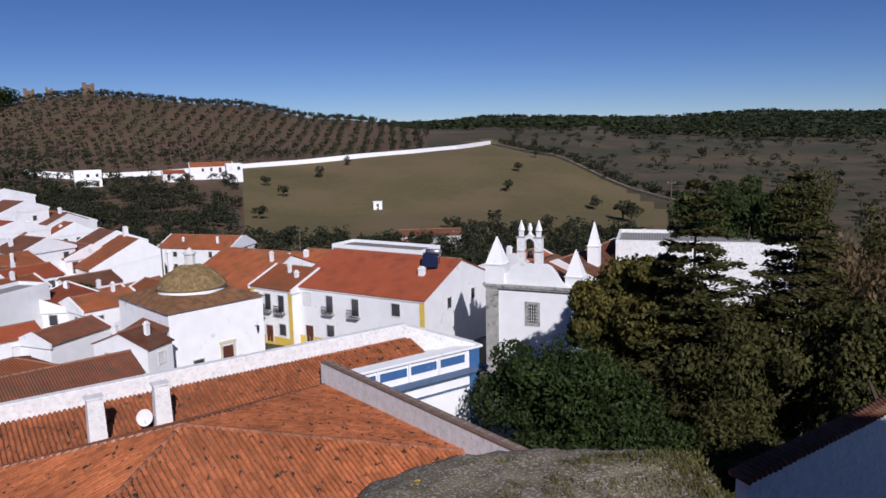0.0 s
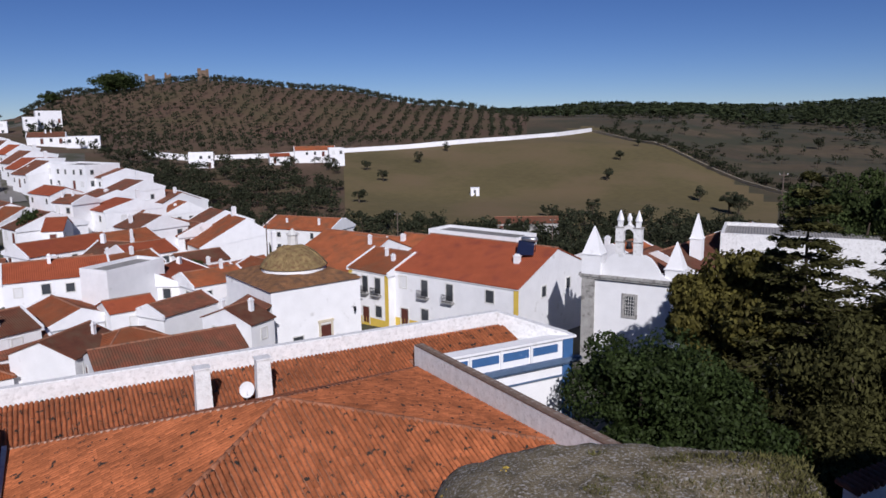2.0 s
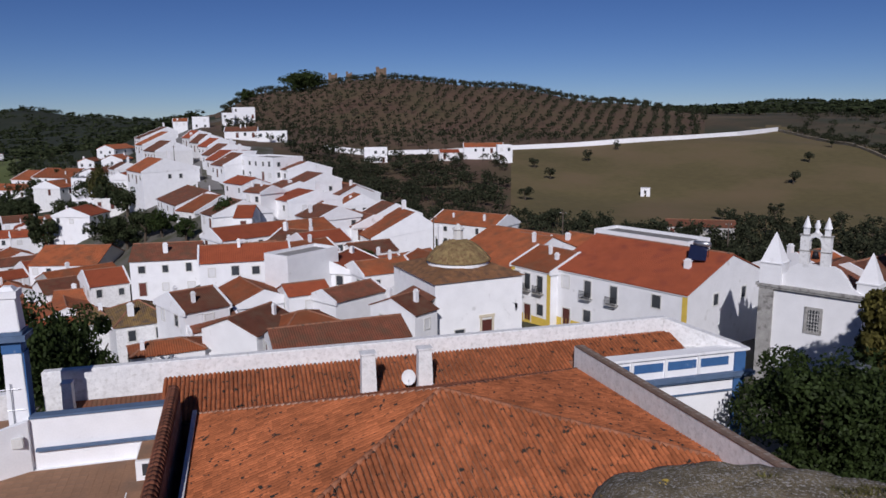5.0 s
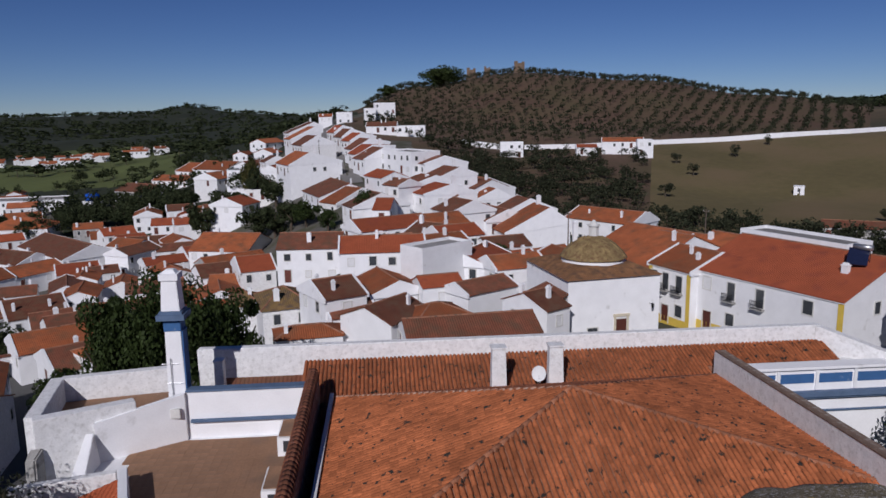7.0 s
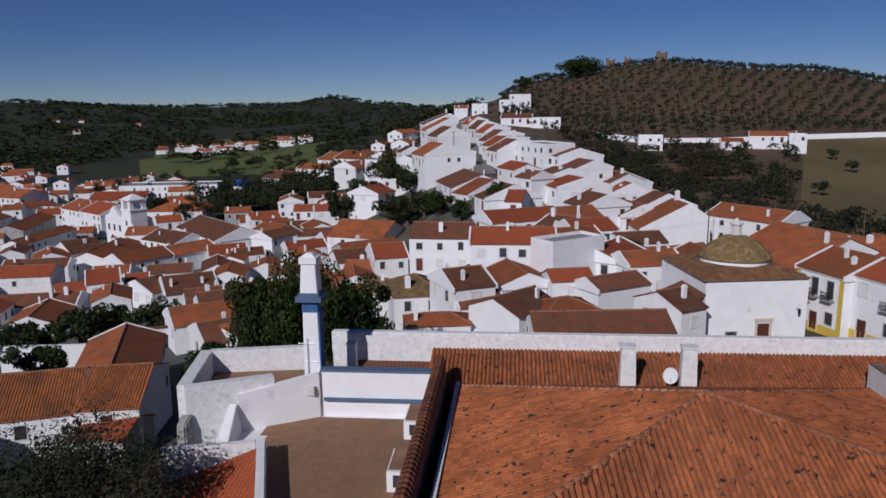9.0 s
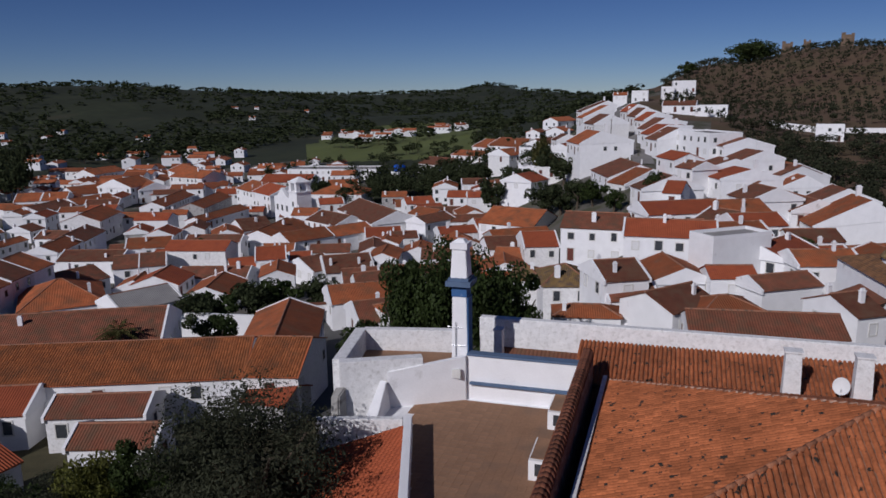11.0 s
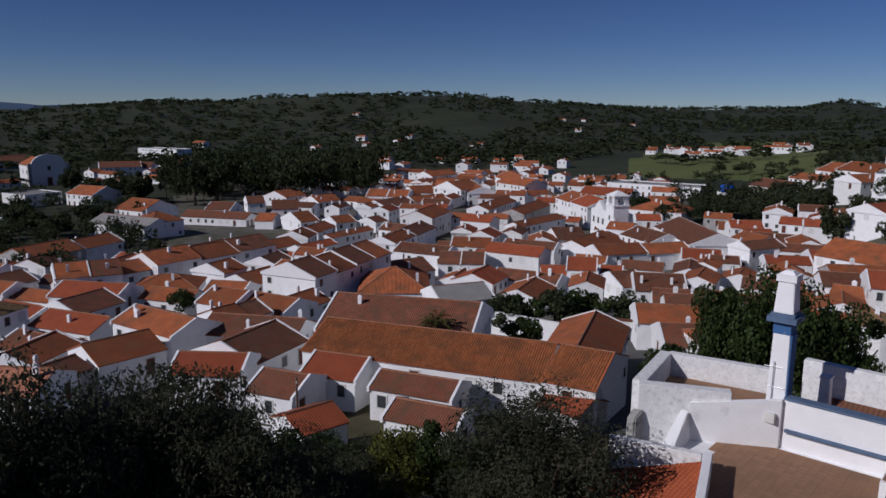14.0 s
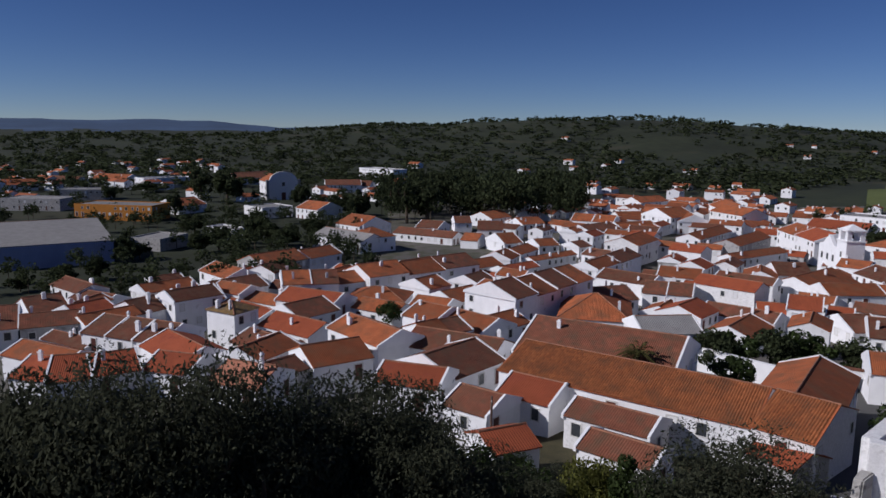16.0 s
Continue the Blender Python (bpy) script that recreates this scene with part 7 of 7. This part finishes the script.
# park beyond the roofs
spots = [(*at(RNG.uniform(82, 97.5), RNG.uniform(345, 480)), RNG.uniform(15, 25), RNG.uniform(5, 9)) for _ in range(170)]
spots += [(*at(RNG.uniform(98, 126), RNG.uniform(175, 420)), RNG.uniform(5, 10), RNG.uniform(3, 5.5)) for _ in range(170)]
spots += [(*at(RNG.uniform(98, 128), RNG.uniform(400, 1100)), RNG.uniform(6, 11), RNG.uniform(4, 7)) for _ in range(190)]
spots += [(*at(RNG.uniform(49, 60), RNG.uniform(272, 335)), RNG.uniform(7, 10.5), RNG.uniform(3.5, 5.5)) for _ in range(46)]
spots += [(*at(RNG.uniform(44, 66), RNG.uniform(300, 470)), RNG.uniform(6, 10), RNG.uniform(3, 5.5)) for _ in range(90)]
grove("park_trees", "dense dark green trees at the edge of town", spots, "forest", 280, 0.1, 14)
for k, (a, r, h, cr) in enumerate([(110.8, 460.0, 22.0, 6.4), (109.0, 445.0, 19.7, 9.0), (111.4, 311.0, 8.4, 4.7), (111.1, 257.0, 7.7, 4.2), (109.7, 265.0, 9.3, 4.4), (107.1, 282.0, 10.7, 4.1), (105.9, 271.0, 9.0, 4.3), (104.7, 265.0, 7.5, 4.6), (116.3, 248.0, 9.5, 2.7), (115.2, 250.0, 6.1, 3.3), (102.6, 297.0, 8.4, 4.8), (103.6, 417.0, 13.7, 4.7), (100.6, 378.0, 11.6, 6.7), (99.0, 361.0, 14.8, 6.0), (95.5, 346.0, 21.4, 5.4), (94.0, 347.0, 22.0, 7.5), (112.7, 388.0, 11.3, 4.4), (116.9, 473.0, 10.0, 4.0), (114.5, 536.0, 7.6, 10.7), (113.4, 429.0, 7.2, 3.4), (109.7, 198.0, 6.0, 1.9), (117.9, 213.0, 6.1, 3.2), (120.4, 211.0, 4.9, 3.5), (122.9, 204.0, 4.7, 2.8)]):
    tree("forest", *at(a, r), h * 1.1, cr * 1.35, k, n=2200, size=0.085, lumps=18, crown_h=h * 0.52, crown_z=0.52, group="park trees")
tree("pine", *at(30.7, 490), 14, 14, 2, n=8000, size=0.055, lumps=60, crown_h=7.5)
tree("pine", *at(34.6, 470), 9, 7, 3, n=2000, size=0.09, lumps=18, crown_h=4)


# ---------------------------------------------------------------- pasture wall, farm and small things
def pasture_wall():
    pts = [(-150, 268), (-133.4, 278.8), (-110, 294), (-87.7, 312.3), (-60.6, 332.6), (-38, 347), (-14.3, 361.8), (8, 386), (27.6, 416.5)]
    t = thing("pasture_wall", 0, 0, 0, 0, "long whitewashed boundary wall across the hillside", "wall")
    for a, b in zip(pts, pts[1:]):
        straight_wall("wall_stretch", a, b, (gz(*a) + 1.9, gz(*b) + 1.9), 3.2, 0.5, WHITE, t)
    d = thing("dry_stone_wall", 0, 0, 0, 0, "dark dry-stone wall beside the track", "wall")
    for k in range(10):
        a, b = [(28 + 58 * f, 414 - 160 * f) for f in (k / 10, (k + 1) / 10)]
        straight_wall("wall_stretch", a, b, (gz(*a) + 1.2, gz(*b) + 1.2), 2.4, 0.8, MOSSROCK, d)


pasture_wall()


def hut():
    x, y = -22.1, 254.7
    t = thing("field_hut", x, y, gz(x, y) - 0.4, 5, "tiny white field hut with dark doorway", "hut")
    child("wall", Build().box(-1.5, -0.4, -1.2, 1.2, 0, 2.9).box(0.35, 1.5, -1.2, 1.2, 0, 2.9).box(-0.4, 0.35, -1.2, 1.2, 2.3, 2.9).box(-0.4, 0.35, 0.9, 1.2, 0, 2.3).mesh("wall", WHITE), t)
    child("roof", Build().box(-1.6, 1.6, -1.3, 1.3, 2.905, 3.05).mesh("roof", WHITE), t)


hut()
house(-90.5, 293.5, 20, 16, 7, gz(-90.5, 293.5) + 4.6, 4.6, "orange", 1, WHITE)
house(-80.5, 289.5, 110, 8, 6, gz(-80.5, 289.5) + 6.0, 6.0, "flat_white", 2, WHITE)
house(-127, 268, 26, 9, 6, gz(-127, 268) + 5, 5, "flat_white", 3, WHITE)
house(-102, 284, 26, 8, 5, gz(-102, 284) + 3.0, 3.0, "red", 4, WHITE)
house(*at(35.0, 405), 40, 11, 8, 28.2, 6, "flat_white", 5, WHITE)
house(*at(36.1, 398), 40, 6, 6, 25.4, 4, "flat_white", 7, WHITE)
house(*at(38.0, 392), 35, 8, 7, 23.6, 5, "flat_white", 8, WHITE)
house(*at(39.4, 402), 35, 7, 7, 21.8, 4, "orange", 9, WHITE)
house(*at(35.2, 322), 30, 13, 8, 18.0, 4, "brown", 10, WHITE)
house(*at(33.0, 318), 30, 12, 7, 17.6, 4, "flat_white", 11, WHITE)
house(*at(1.0, 190), 5, 16, 6, gz(*at(1.0, 190)) + 3.0, 3.0, "brown", 6, GREYWALL)


def ruin():
    for a, w, h in ((24.8, 7, 7.5), (28.4, 6, 7.0), (27.2, 4, 6)):
        x, y = at(a, 520)
        t = thing("stone_ruin", x, y, gz(x, y) - 1, a, "low ruined stone tower on the hilltop", "ruin", "hilltop ruins")
        child("wall", Build().box(-w / 2, w / 2, -1.5, 1.5, 0, h).box(-w / 2, -w / 6, -1.5, 1.5, h, h + 1.3).box(w / 4, w / 2, -1.5, 1.5, h, h + 0.8).mesh("wall", mat("ruin brown stone", (0.17, 0.12, 0.085), 1.0, 0.3, 0.6, 4, 0.5)), t)


ruin()


def utility_pole(x, y, z0, h, wires=()):
    t = thing("utility_pole", x, y, z0, 0, "weathered timber utility pole with cross arm", "pole", "utility poles")
    child("post", Build().rod((0, 0, -0.5), (0, 0, h), 0.14, 0.09, 8).mesh("post", TIMBER), t)
    child("cross_arm", Build().box(-0.6, 0.6, -0.05, 0.05, h - 0.5, h - 0.38).mesh("cross_arm", TIMBER), t)
    for k in (-0.5, 0.0, 0.5):
        child("insulator", Build().frustum(k, 0, h - 0.38, h - 0.2, 0.05, 0.03, 6).mesh("insulator", SHUTTER), t)


utility_pole(-61.4, 1.5, -5.2, 6.5)
utility_pole(*at(-17.2, 110), -2, 18)
for a, r, h in ((11.0, 150, 11), (-1.0, 160, 9), (21, 130, 10), (40, 240, 10)):
    utility_pole(*at(a, r), gz(*at(a, r)), h)


def solar_heater():
    x, y = -1.5, 85.0
    t = thing("solar_heater", x, y, 7.85, -31, "rooftop solar water heater with dark panel and tank", "solar heater")
    child("panel", Build().box(-0.95, 0.95, -0.05, 0.05, -1.1, 1.1).mesh("panel", SOLAR), t, pose(0, 0, 1.0, -50, 0, 25))
    child("tank", Build().rod((-0.9, 0.6, 1.9), (0.9, 0.9, 1.9), 0.3, 0.3, 14).mesh("tank", STEEL, True), t)
    child("stand", Build().rod((-0.7, 0.7, 0), (-0.7, 0.7, 1.7), 0.04).rod((0.7, 0.9, 0), (0.7, 0.9, 1.7), 0.04).mesh("stand", IRON), t)


solar_heater()


def water_tank():
    x, y = at(56.0, 330)
    t = thing("water_tank", x, y, gz(x, y), 0, "blue plastic water tank on a roof stand", "water tank")
    child("drum", Build().frustum(0, 0, 5.0, 7.6, 2.6, 2.6, 18).frustum(0, 0, 7.6, 8.1, 2.6, 1.2, 18).mesh("drum", PLASTIC_BLUE, True), t)
    child("stand", Build().box(-2.8, 2.8, -2.8, 2.8, 0, 5.0).mesh("stand", WHITE), t)


water_tank()


def street():
    """The steep road between the hillside rows."""
    v, n = [], 40
    for k in range(n):
        r = 195 + 215 * k / (n - 1)
        a = float(np.interp(r, [195, 221, 296, 397, 410], [37.5, 38.05, 38.95, 39.75, 39.85]))
        for sd in (-2.6, 2.6):
            q = at(a + math.degrees(sd / r), r)
            v.append((*q, gz(*q) + 0.25))
    f = [(2 * k, 2 * k + 2, 2 * k + 3, 2 * k + 1) for k in range(n - 1)]
    tagged(new("road", mesh_of("road", v, f, ROADGREY)), "steep pale grey street climbing between white houses", "road", kind="structure")


street()


def garden_fence():
    t = thing("low_garden_wall", 0, 0, 0, 0, "low rough white garden wall below the houses", "wall")
    a, b = at(91.0, 44.5), at(84.0, 43.0)
    straight_wall("wall", a, b, (gz(*a) + 1.4, gz(*b) + 1.4), 2.4, 0.35, OLDWHITE, t)


garden_fence()
